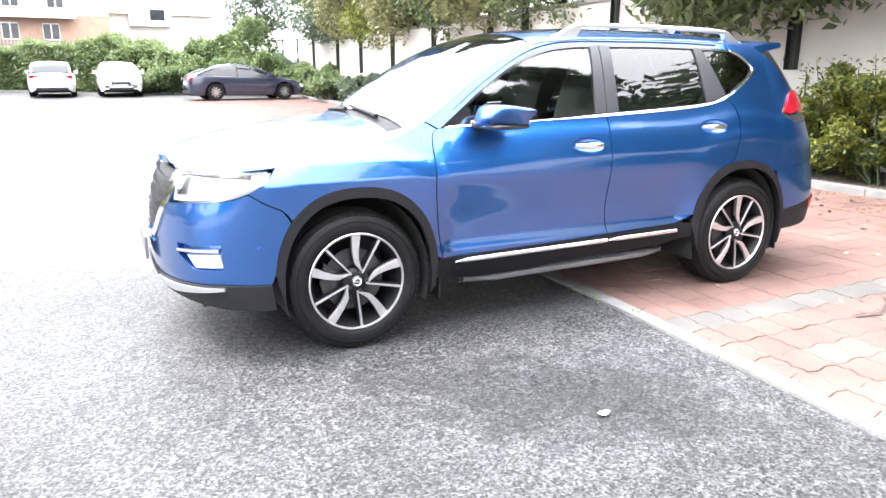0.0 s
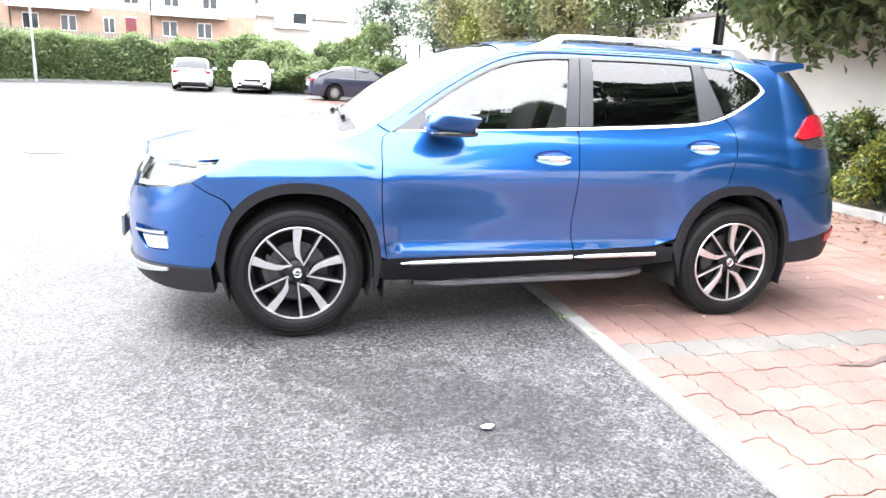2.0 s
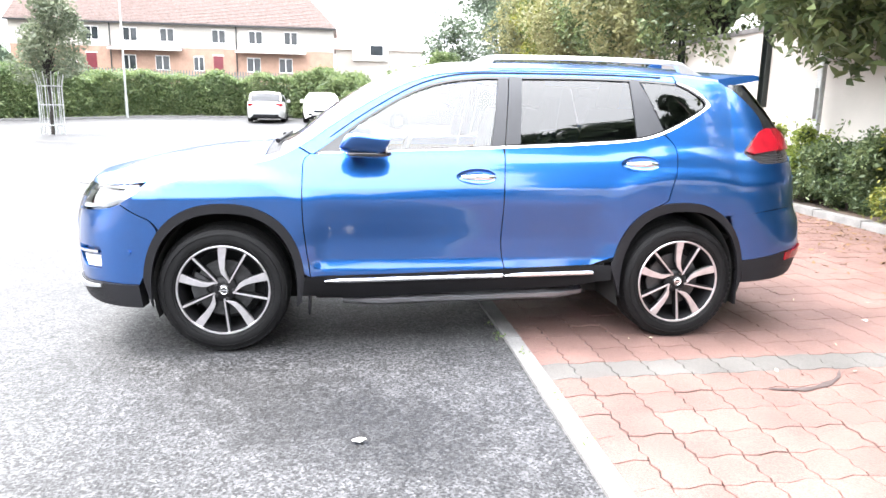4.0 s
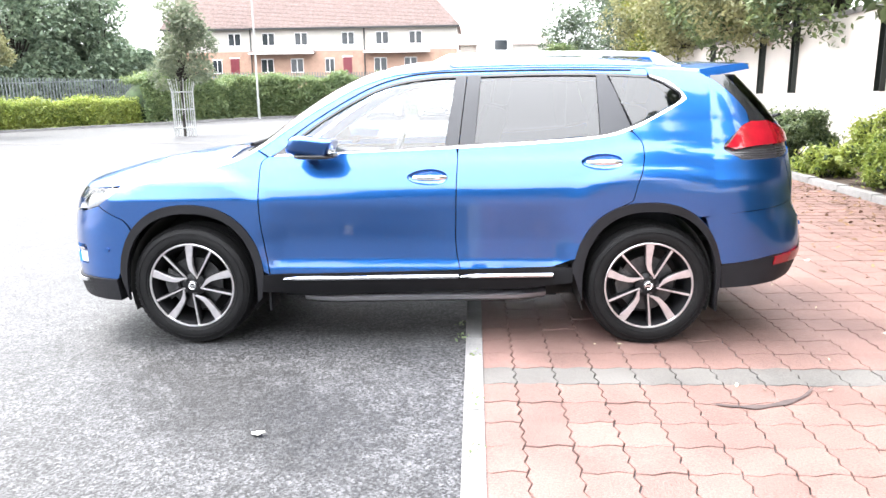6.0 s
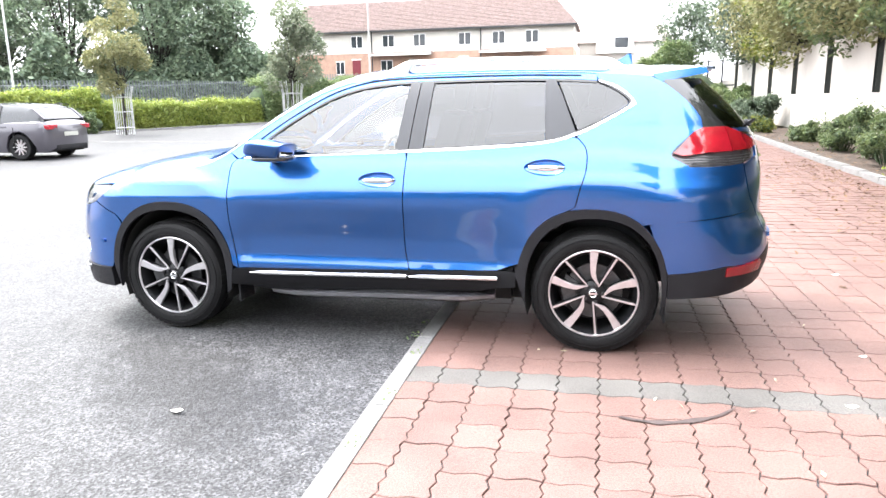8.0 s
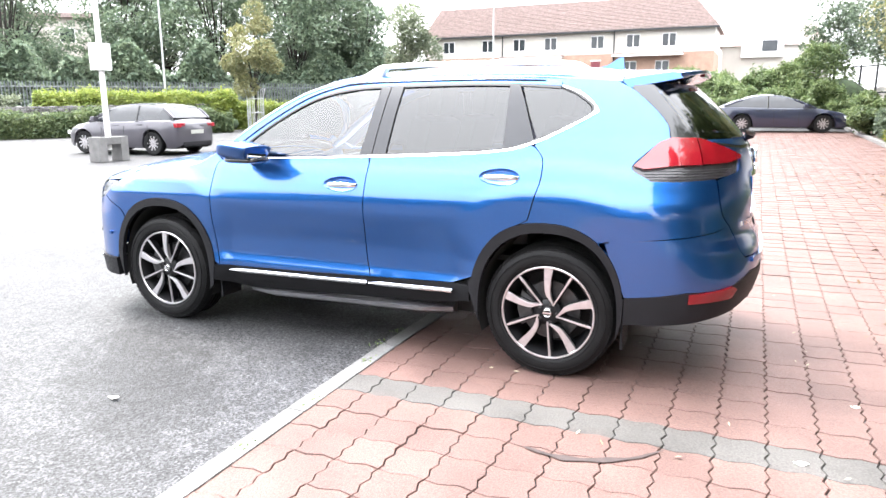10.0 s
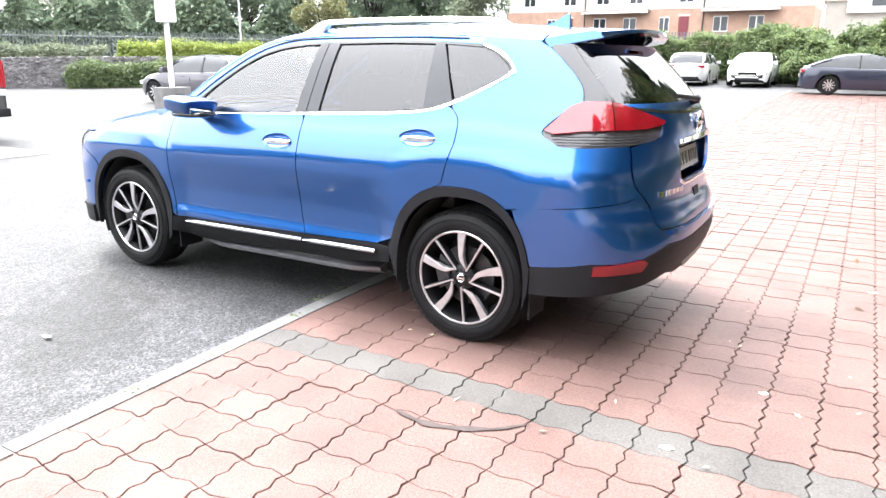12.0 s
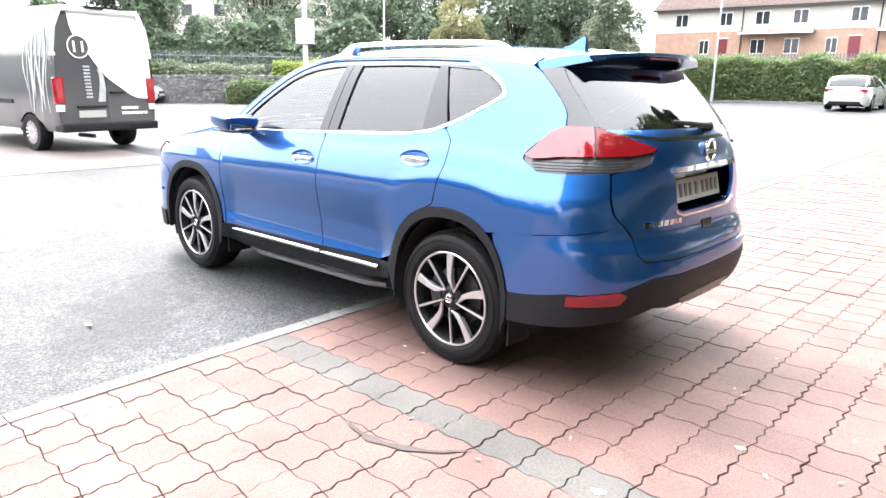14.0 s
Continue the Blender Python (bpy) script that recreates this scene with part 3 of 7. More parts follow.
tall_wall = tagged(new("wall_east"), "tall cream rendered boundary wall with dark steel brackets", "wall", "", "structure")
part("wall_face", a_box(WALL_X, WALL_X + 0.25, -30, 33.5, -0.3, 2.95), M_WALL, tall_wall)
part("wall_face", a_box(WALL_X + 0.02, WALL_X + 0.25, 33.5, 44, -0.3, 2.3), M_WALL, tall_wall)
part("coping", a_box(WALL_X - 0.04, WALL_X + 0.29, -30, 33.5, 2.95, 3.05, 0.02), M_KERB, tall_wall)
M_BRACKET = mat("dark_green_steel", (0.0136, 0.0186, 0.0167), 0.5, vary=0.2, scale=6)


def wall_bracket(y):
    """A hanging steel channel bolted to the wall's face, ending above the ground."""
    b = thing("wall_bracket", (WALL_X, y, 1.5), "dark green steel channel bolted high on the cream wall", "bracket", "brackets on the wall")
    bm = a_box(-0.012, 0.0, -0.095, 0.095, 0.0, 1.9)
    for s in (-1, 1):
        box(bm, -0.10, -0.012, *sorted((s * 0.085, s * 0.095)), 0.0, 1.9)
    part("channel", bm, M_BRACKET, b)
    for z in (0.14, 0.62, 1.1):
        part("bolt_plate", a_box(-0.05, -0.001, 0.095, 0.15, z, z + 0.06, 0.006), M_BRACKET, b)


for y in (1.2, 4.6, 9.0, 12.5, 14.3, 18.0, 21.6, 25.15, 28.3, 32.3):
    wall_bracket(y)
sheet("planting_bed", [7.14, 7.6, 8.2, 8.92], [-14, -6, -2, 0, 2, 4, 6, 9, 13, 17, 22, 30], 0.06, M_SOIL, label="brown soil strewn with dry leaves below the wall", category="flower bed")
bed_kerb = tagged(new("kerb_bed"), "pale concrete kerb along the planting bed", "kerb", "", "structure")
y = -8.0
while y < 30:
    z = ground_z(7.0, y + 0.45)
    kerb_stone("kerb_stone", 6.98, 7.14, y, y + 0.9, z - 0.15, z + 0.10, bed_kerb)
    y += 0.9

# trees growing behind the wall, their crowns hanging over it
for i, (y, h, r, ch, m, n) in enumerate((
        # dense near crowns shade wall and paving; the first two are unseen, added for this
        (-4.6, 3.1, 3.0, 1.9, M_LEAF_DARK, 20000), (-1.2, 3.1, 3.0, 1.9, M_LEAF, 22000), (2.2, 3.1, 3.0, 2.0, M_LEAF, 24000), (5.4, 3.05, 2.8, 2.0, M_LEAF, 22000),
        # 8.2 and 14.6 take the paler leaf, so sunlit brightness is in their colour
        (8.2, 2.6, 1.9, 6.6, M_LEAF_YOUNG, 27000), (11.4, 2.5, 1.9, 5.6, M_LEAF, 24000), (14.6, 2.5, 1.8, 4.6, M_LEAF_YOUNG, 18000), (17.6, 2.4, 1.8, 3.4, M_LEAF, 13000),
        (20.6, 2.3, 1.8, 2.7, M_LEAF_YOUNG, 9000), (23.4, 2.3, 1.8, 2.8, M_LEAF_YELLOW, 9000), (26.4, 2.4, 1.8, 3.2, M_LEAF_YOUNG, 8000), (29.6, 2.6, 2.0, 3.6, M_LEAF_DARK, 9000))):
    tree("tree", WALL_X + 0.62, y, max(h, 3.0), r * (1.12 if y > 7 else 1.0), ch, n, 0.085 if y > 7 else 0.115, m, "leafy tree hanging over the cream wall", 60 + i, 0.10, lean=(-0.6 if y < 7 else -0.32, 0), base=0.0, clumps=34)
for i, (x, y, h, r, ch, n) in enumerate(((9.6, 34.8, 2.6, 2.6, 10.5, 20000), (7.0, 37.4, 2.6, 1.5, 3.4, 5000), (12.0, 39, 3.0, 3.2, 11.0, 18000), (12.5, 30, 3.5, 3.2, 4.0, 8000))):
    tree("tree", x, y, h, r, ch, n, 0.095, M_LEAF_DARK, "dark leafy tree at the end of the wall", 160 + i, 0.10, clumps=24)
# steel post with a small box, fixed before the wall
post = thing("steel_post", (8.62, 7.0, 0.06), "grey steel post with a small box before the wall", "post")
part("pole", tube(bmesh.new(), (0, 0, -0.1), (0, 0, 2.6), 0.07, sides=14), M_GALV, post, smooth=True)
part("box", a_box(-0.13, -0.06, -0.06, 0.06, 1.25, 1.75, 0.01), M_GALV, post)


def bush(x, y, w, d, h, count, size, material, label, seed, twigs=0, group="shrubs in the bed"):
    rng = np.random.default_rng(seed)
    z = ground_z(x, y) + 0.05
    b = thing("bush", (x, y, z), label, "shrub", group)
    n = 30
    centres = [(rng.uniform(-w, w) * 0.8, rng.uniform(-d, d) * 0.85, h * rng.uniform(0.12, 0.82) * (1 - 0.2 * rng.uniform(0, 1))) for i in range(n)]
    radii = [min(w, d, h) * rng.uniform(0.16, 0.40) for i in range(n)]
    bm = bmesh.new()
    # solid dark spheres stand in for the shade behind the leaves
    for c, r in zip(centres, radii):
        bmesh.ops.create_icosphere(bm, subdivisions=2, radius=r * 0.62, matrix=Matrix.Translation(c))
    for c, r in zip(centres, radii):
        tube(bm, (c[0] * 0.3, c[1] * 0.3, -0.05), (c[0], c[1], c[2] + r * 0.6), 0.015, 0.005, 6)
    extra = []
    for i in range(twigs):
        a = Vector((rng.uniform(-w, w) * 0.6, rng.uniform(-d, d) * 0.6, h * 0.6))
        t = a + Vector((rng.normal(0, 0.1), rng.normal(0, 0.1), h * rng.uniform(0.15, 0.35)))
        tube(bm, a, t, 0.008, 0.003, 5)
        for q in np.linspace(0.2, 1, 16):
            extra.append(np.array(a.lerp(t, q)) + rng.normal(0, 0.04, 3))
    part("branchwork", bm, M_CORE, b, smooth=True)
    spots = blobs(centres, radii, count, rng, 0.6)
    loose = rng.uniform(0, 1, count) < 0.3
    spots[loose] += rng.normal(0, 0.07, (loose.sum(), 3))
    spots[:, 2] = np.maximum(spots[:, 2], 0.02)
    if extra:
        spots = np.concatenate([spots, np.array(extra)])
    leaf_part("foliage", leaves(spots, size, rng), material, b)


bush(7.75, 3.3, 0.7, 0.8, 1.65, 13000, 0.037, M_LEAF_YELLOW, "yellow-green leafy shrub by the kerb", 101, 5)
bush(7.75, 2.1, 0.7, 1.1, 1.85, 13000, 0.037, M_LEAF_YELLOW, "yellow-green leafy shrub by the kerb", 102, 7)
bush(7.85, 4.9, 0.65, 0.8, 1.35, 13000, 0.037, M_LEAF, "dense mid-green shrub before the wall", 103, 6)
bush(7.75, 6.5, 0.6, 0.85, 1.3, 13000, 0.037, M_LEAF_LIME, "yellow-green leafy shrub by the kerb", 113, 4)
bush(7.8, 0.2, 0.7, 1.2, 1.9, 12000, 0.037, M_LEAF_HEDGE, "dense mid-green shrub before the wall", 104, 6)
bush(7.8, -2.2, 0.7, 1.2, 2.0, 9000, 0.045, M_LEAF_DARK, "tall dark green shrub before the wall", 114, 4)
bush(7.8, -4.7, 0.7, 1.3, 2.1, 9000, 0.045, M_LEAF_DARK, "tall dark green shrub before the wall", 115, 4)
bush(7.8, -7.4, 0.7, 1.3, 2.0, 9000, 0.045, M_LEAF_DARK, "tall dark green shrub before the wall", 116, 4)
bush(7.55, 8.0, 0.4, 0.6, 0.5, 3500, 0.045, M_LEAF_LIME, "low yellow-green ground shrub by the kerb", 105)
bush(7.95, 10.6, 0.6, 1.3, 1.15, 12000, 0.037, M_LEAF, "dark green shrub before the wall", 106, 5)
bush(8.0, 13.4, 0.5, 0.7, 0.95, 4000, 0.037, M_LEAF, "dark green shrub before the wall", 107, 4)
bush(8.0, 16.2, 0.45, 0.7, 0.6, 3500, 0.037, M_LEAF, "small dark green shrub before the wall", 108, 2)
bush(7.5, 20.0, 0.4, 0.7, 0.55, 3000, 0.037, M_LEAF_YELLOW, "small yellow-green shrub at the kerb", 109)
bush(7.9, 22.5, 0.7, 0.9, 1.2, 8000, 0.07, M_LEAF_DARK, "rounded dark green shrub at the corner", 110)
bush(7.4, 25.0, 0.8, 1.0, 1.1, 8000, 0.07, M_LEAF, "rounded green shrub at the corner", 111)
bush(7.9, 28.0, 0.9, 1.2, 1.6, 9000, 0.08, M_LEAF_HEDGE, "rounded green shrub at the corner", 112)

for x, y, w, d, h, seed in ((2.3, 32.8, 1.9, 1.1, 1.9, 131), (5.2, 31.6, 2.0, 1.2, 2.1, 132), (7.4, 30.6, 1.1, 1.0, 1.5, 133), (0.9, 35.0, 1.6, 1.0, 2.7, 134), (3.8, 34.6, 1.6, 1.0, 3.0, 135)):
    bush(x, y, w, d, h, 12000, 0.085, M_LEAF_HEDGE, "large rounded green shrub behind parked cars", seed, 14, "shrubs behind the cars")

# steel railing on the wall's far end
fence = tagged(new("railing"), "dark steel panel railing at the end of the wall", "railing")
for i in range(8):
    part("post", tube(bmesh.new(), (10.1 - i * 0.55, 31.2 + i * 0.9, 0.4), (10.1 - i * 0.55, 31.2 + i * 0.9, 3.3), 0.05, sides=8), M_DARKSTEEL, fence)
part("top_rail", tube(bmesh.new(), (10.1, 31.2, 3.2), (6.2, 37.5, 3.2), 0.035, sides=8), M_DARKSTEEL, fence)
part("low_rail", tube(bmesh.new(), (10.1, 31.2, 2.0), (6.2, 37.5, 2.0), 0.035, sides=8), M_DARKSTEEL, fence)

# tall trees beyond the boundary wall
for i, (x, y, h, r, ch) in enumerate(((13.6, 5.5, 3.0, 3.0, 5.5), (11.4, 20.5, 4.0, 2.8, 12.0), (11.6, 27.5, 4.0, 3.2, 14.0))):
    tree("tree", x, y, h, r, ch, 20000, 0.28, M_LEAF_DARK, "tall dark tree beyond the cream wall", 90 + i, 0.25, clumps=26)

# soil edge and kerb along the foot of the hedge
verge = tagged(new("kerb_hedge"), "pale kerb with brown soil along the hedge", "kerb", "", "structure")
VERGE = [(-19.4, 22.9), (-14.3, 30.1), (-9.6, 36.3), (-4.0, 36.9)]
bm = bmesh.new()
for (ax, ay), (bx, by) in zip(VERGE, VERGE[1:]):
    a, L = math.atan2(by - ay, bx - ax), math.hypot(bx - ax, by - ay)
    here = Matrix.Translation((ax, ay, 0)) @ Matrix.Rotation(a, 4, "Z")
    n = int(L / 0.9)
    for i in range(n):
        p = here @ Vector(((i + 0.5) * L / n, 0, 0))
        z = ground_z(p.x, p.y)
        stone_bm = box(bmesh.new(), i * L / n + 0.005, (i + 1) * L / n - 0.005, -0.06, 0.06, z - 0.1, z + 0.10, 0.01, here)
        part("kerb_stone", stone_bm, M_KERB, verge)
        box(bm, i * L / n, (i + 1) * L / n, 0.06, 1.1, z - 0.1, z + 0.07, 0, here)
part("soil", bm, M_SOIL, verge)

# unseen shrub belt, added as a dark skyline for the paint to reflect, and reflected trees
leaf_hedge("shrub_belt", [(-46, -20), (-20, -24), (8, -25)], 4.0, 4.6, 420, 0.3, M_LEAF_DARK, "unseen dark belt of shrubs added behind the camera", 26, category="shrubs", lumpy=0.6)
for i, (x, y, h, r, ch) in enumerate(((11.5, -9.5, 2.6, 2.8, 5.2), (14.5, -15.5, 3.0, 3.4, 16.0), (10.6, -19.5, 3.0, 3.6, 15.0))):
    tree("tree", x, y, h, r, ch, 24000, 0.26, M_LEAF_DARK, "tall dark tree across the paved yard", 80 + i, 0.25, clumps=44)

# ---- far side of the car park ----
def line_points(line, step):
    out = []
    for (ax, ay), (bx, by) in zip(line, line[1:]):
        n = max(1, int(math.hypot(bx - ax, by - ay) / step))
        out += [(ax + (bx - ax) * i / n, ay + (by - ay) * i / n) for i in range(n)]
    return out


BANK = [(-44, -2), (-36, 6), (-28.6, 14.4), (-20.5, 23.6)]
wall = tagged(new("wall_stone"), "grey rubble stone retaining wall", "wall", "", "structure")
rng = np.random.default_rng(5)
core = bmesh.new()
stone_v, stone_f = [], []


def stone(m, w, h, out):
    """A rough block: an uneven face, set back at its edges."""
    b = len(stone_v)
    for k, y in ((1.0, 0.0), (1.0, -out * 0.6), (0.82, -out)):
        for sx, sz in ((-1, -1), (1, -1), (1, 1), (-1, 1)):
            stone_v.append(tuple(m @ Vector((sx * w * k + rng.normal(0, 0.012), y, sz * h * k + rng.normal(0, 0.01)))))
    for r in (0, 4):
        for i in range(4):
            stone_f.append((b + r + i, b + r + (i + 1) % 4, b + r + 4 + (i + 1) % 4, b + r + 4 + i))
    stone_f.append((b + 8, b + 9, b + 10, b + 11))


for (ax, ay), (bx, by) in zip(BANK, BANK[1:]):
    a, L = math.atan2(by - ay, bx - ax), math.hypot(bx - ax, by - ay)
    here = Matrix.Translation((ax, ay, 0)) @ Matrix.Rotation(a, 4, "Z")
    za, zb = ground_z(ax, ay), ground_z(bx, by)
    box(core, -0.1, L + 0.1, -0.02, 0.35, min(za, zb) - 0.3, (za + zb) / 2 + 1.2, 0, here)
    z = -0.1
    while z < 1.3:
        course = rng.uniform(0.05, 0.11)
        q = rng.uniform(-0.3, 0)
        while q < L:
            w = rng.uniform(0.07, 0.24)
            g = za + (zb - za) * q / L
            m = here @ Matrix.Translation((q + w / 2, 0, g + z + course / 2)) @ Matrix.Rotation(rng.normal(0, 0.16), 4, "Y") @ Matrix.Rotation(rng.normal(0, 0.10), 4, "Z")
            h = course * rng.uniform(0.8, 1.04)
            stone(m, w / 2 - 0.004, h / 2, 0.06 + rng.uniform(0, 0.06))
            q += w
        z += course
part("wall_core", core, M_STONE, wall)
me = bpy.data.meshes.new("stone_courses")
me.from_pydata(stone_v, [], stone_f)
me.materials.append(M_STONE)
courses = tagged(new("stone_courses", me), kind="stuff")
courses.parent = wall
bmb = bmesh.new()
back = [(-75, 24), (-60, 40), (-45, 52), (-26, 62)]
va = [bmb.verts.new((x, y, ground_z(x, y) + 1.1)) for x, y in BANK]
vb = [bmb.verts.new((x, y, 1.6)) for x, y in back]
for i in range(3):
    bmb.faces.new((va[i], va[i + 1], vb[i + 1], vb[i]))
tagged(part("bank", bmb, M_SOIL, smooth=True), "planted bank above the stone wall", "bank", "", "structure")
leaf_hedge("hedge", [(-31.0, 14.4), (-28.6, 16.8), (-27.2, 18.2)], 2.0, 0.75, 2600, 0.075, M_LEAF_PALE, "low loose olive-green shrubs on the wall", 25, base=1.0, lumpy=0.6)
leaf_hedge("hedge", [(-26.7, 18.7), (-23.8, 21.8), (-20.4, 25.0)], 2.2, 0.95, 3200, 0.075, M_LEAF_LIME, "bright yellow-green clipped hedge on the wall", 21, base=1.05)
leaf_hedge("hedge", [(-43, 2.0), (-36.5, 8.6), (-30.5, 15.2)], 2.4, 0.8, 1300, 0.11, M_LEAF, "low mixed shrubs on the bank", 22, base=1.05, lumpy=0.6)
leaf_hedge("hedge", [(-26.6, 15.9), (-24.6, 18.2), (-22.0, 21.2), (-19.6, 23.6)], 1.5, 0.9, 2600, 0.07, M_LEAF, "low green shrubs at the foot of the wall", 23, lumpy=0.6)

pal = tagged(new("palisade_fence"), "dark green-grey steel palisade fence behind the hedge", "fence")
bm = bmesh.new()
FENCE = [(-52, 4), (-42, 14), (-32, 24), (-23, 34), (-17.5, 41.5), (-6, 43.5), (1, 43.5)]
for x, y in line_points(FENCE, 0.17):
    z = 1.15 if x < -18 else 1.6
    box(bm, x - 0.035, x + 0.035, y - 0.012, y + 0.012, z - 0.4, z + 1.75)
tagged(part("pale", bm, M_FENCE, pal), kind="stuff")
for (ax, ay), (bx, by) in zip(FENCE, FENCE[1:]):
    for dz in (0.25, 1.45):
        part("rail", tube(bmesh.new(), (ax, ay, (1.15 if ax < -18 else 1.6) + dz), (bx, by, (1.15 if bx < -18 else 1.6) + dz), 0.03, sides=6), M_FENCE, pal)

for i, (x, y, h, r, ch, m) in enumerate(((-22.5, 41, 2.0, 3.0, 7, M_LEAF_WOOD), (-26, 38, 2.0, 3.6, 9, M_LEAF_WOOD), (-31, 36, 2.0, 4.0, 10, M_LEAF_WOOD), (-29, 45, 3, 4.4, 10, M_LEAF_WOOD), (-37, 33, 2.5, 3.8, 9, M_LEAF_WOOD), (-42, 28, 2.0, 4.2, 11, M_LEAF_WOOD), (-44, 19, 2, 3.4, 8, M_LEAF_WOOD), (-50, 22, 3, 4.6, 12, M_LEAF_WOOD), (-53, 10, 3, 5, 12, M_LEAF_WOOD), (-40, 40, 3, 5, 12, M_LEAF_WOOD), (-48, 33, 3, 5, 12, M_LEAF_WOOD), (-56, 0, 3, 5, 12, M_LEAF_WOOD))):
    tree("tree", x, y, h, r, ch, 12000, 0.16, m, "tall dark green tree behind the fence", 40 + i, 0.22, base=1.0, clumps=26)
leaf_hedge("shrub_belt", [(-53, 8), (-43, 18), (-33.5, 27.5), (-25, 36.5), (-19, 43.5)], 4.0, 3.2, 900, 0.2, M_LEAF_WOOD, "dense belt of shrubs behind the fence", 24, base=0.9, category="shrubs", lumpy=0.7)
# a pale block of flats between the trees
flats = thing("apartment_block", (-62, 38, 0.5), "pale rendered block of flats behind trees", "building", turn=35)
part("wall", a_box(-11, 11, 0, 8, 0, 9), M_RENDER, flats)
part("roof", a_box(-11.4, 11.4, -0.4, 8.4, 9, 9.4), M_ROOF, flats)
for k in range(6):
    for z in (1.2, 4.0, 6.8):
        wdw = part("window", a_box(-9.8 + k * 3.6, -8.4 + k * 3.6, -0.05, 0.02, z, z + 1.3), M_WHITE, flats)
        part("pane", a_box(-9.7 + k * 3.6, -8.5 + k * 3.6, -0.08, -0.04, z + 0.08, z + 1.22), M_HOUSEGLASS, wdw)


def tree_guard(x, y, seed, crown_r, crown_h, material):
    z = ground_z(x, y)
    g = thing("tree_guard", (x, y, z), "tall galvanised steel bar guard round a young tree", "tree guard", "tree guards")
    for i in range(12):
        a = 2 * math.pi * i / 12
        bm = bmesh.new()
        tube(bm, (0.36 * math.cos(a), 0.36 * math.sin(a), 0.0), (0.36 * math.cos(a), 0.36 * math.sin(a), 1.55), 0.016, sides=6)
        tube(bm, (0.36 * math.cos(a), 0.36 * math.sin(a), 1.55), (0.46 * math.cos(a), 0.46 * math.sin(a), 2.0), 0.016, sides=6)
        part("bar", bm, M_GALV, g)
    for zz in (0.3, 0.95, 1.55):
        bm = bmesh.new()
        ring = [(0.36 * math.cos(a), 0.36 * math.sin(a), zz) for a in np.linspace(0, 2 * math.pi, 19)]
        for p, q in zip(ring, ring[1:]):
            tube(bm, p, q, 0.02, sides=6)
        part("hoop", bm, M_GALV, g)
    tree("tree", x, y, 1.9, crown_r, crown_h, 5200, 0.085, material, "young tree with a narrow crown in a guard", seed, 0.07, clumps=18)


tree_guard(-8.7, 20.9, 120, 1.4, 2.7, M_LEAF_PALE)
tree_guard(-17.0, 22.2, 121, 1.25, 3.6, M_LEAF_YOUNG)


def lamp_post(x, y, h, base=None, box_z=None):
    z = ground_z(x, y) if base is None else base
    l = thing("lamp_post", (x, y, z), "slim pale grey lamp post", "lamp post")
    part("pole", tube(bmesh.new(), (0, 0, 0), (0, 0, h), 0.06, 0.04, 12), M_GALV, l, smooth=True)
    part("collar", tube(bmesh.new(), (0, 0, 0), (0, 0, 1.1), 0.08, 0.08, 12), M_GALV, l, smooth=True)
    part("lamp_head", a_box(-0.12, 0.55, -0.1, 0.1, h - 0.03, h + 0.08, 0.03), M_GALV, l)
    return l


lamp_post(-10.4, 35.2, 7.5)
lamp_post(-23.3, 23.2, 7.0, 0.6)
sign = thing("sign_post", (-11.9, 9.8, ground_z(-11.9, 9.8)), "pale post with a sign box on a concrete block", "sign post")
part("pole", tube(bmesh.new(), (0, 0, 0.3), (0, 0, 6.5), 0.072, 0.06, 14), M_WHITE, sign, smooth=True)
part("sign_box", a_box(-0.14, 0.14, -0.22, 0.22, 2.33, 3.0, 0.015), M_WHITE, sign)
part("foot", a_box(-0.2, 0.2, -0.46, -0.22, 0, 0.64, 0.02), M_KERB, sign, "pale concrete foot")
part("foot", a_box(-0.2, 0.2, 0.22, 0.46, 0, 0.64, 0.02), M_KERB, sign)
part("foot_bridge", a_box(-0.19, 0.19, -0.23, 0.23, 0.44, 0.63, 0.02), M_KERB, sign)

# kerb line and lids in the asphalt
island = tagged(new("kerb_island"), "low worn kerb edge across the car park", "kerb", "", "structure")
for i in range(16):
    x = -20 + i * 1.0
    y = 17.6 - (x + 8) * 0.06
    z = ground_z(x, y)
    part("kerb_stone", a_box(x, x + 0.99, y - 0.06, y + 0.06, z - 0.1, z + 0.012, 0.008), M_KERB, island)
for x, y in ((-3.3, 8.4), (-5.3, 17.7)):
    lid = thing("manhole_cover", (x, y, ground_z(x, y)), "dark round iron cover set in asphalt", "manhole cover", "covers in the asphalt")
    part("frame", tube(bmesh.new(), (0, 0, -0.05), (0, 0, 0.001), 0.34, sides=32), M_DISC, lid)
    part("lid", tube(bmesh.new(), (0, 0, -0.05), (0, 0, 0.003), 0.29, sides=32), M_STONE, lid)


# ---- the blue car: panels laid on its skin ----
def run(points, n=6, closed=False):
    """A smooth line through a few points."""
    p = [Vector(q) for q in points]
    out = []
    last = len(p) if closed else len(p) - 1
    for i in range(last):
        a, b, c, d = (p[(i - 1) % len(p)] if closed or i else p[0] * 2 - p[1], p[i], p[(i + 1) % len(p)], p[(i + 2) % len(p)] if closed or i + 2 < len(p) else p[-1] * 2 - p[-2])
        for j in range(n):
            t = j / n
            out.append(0.5 * (2 * b + (c - a) * t + (2 * a - 5 * b + 4 * c - d) * t * t + (3 * b - a - 3 * c + d) * t**3))
    if not closed:
        out.append(p[-1])
    return [(q[0], q[1]) for q in out]


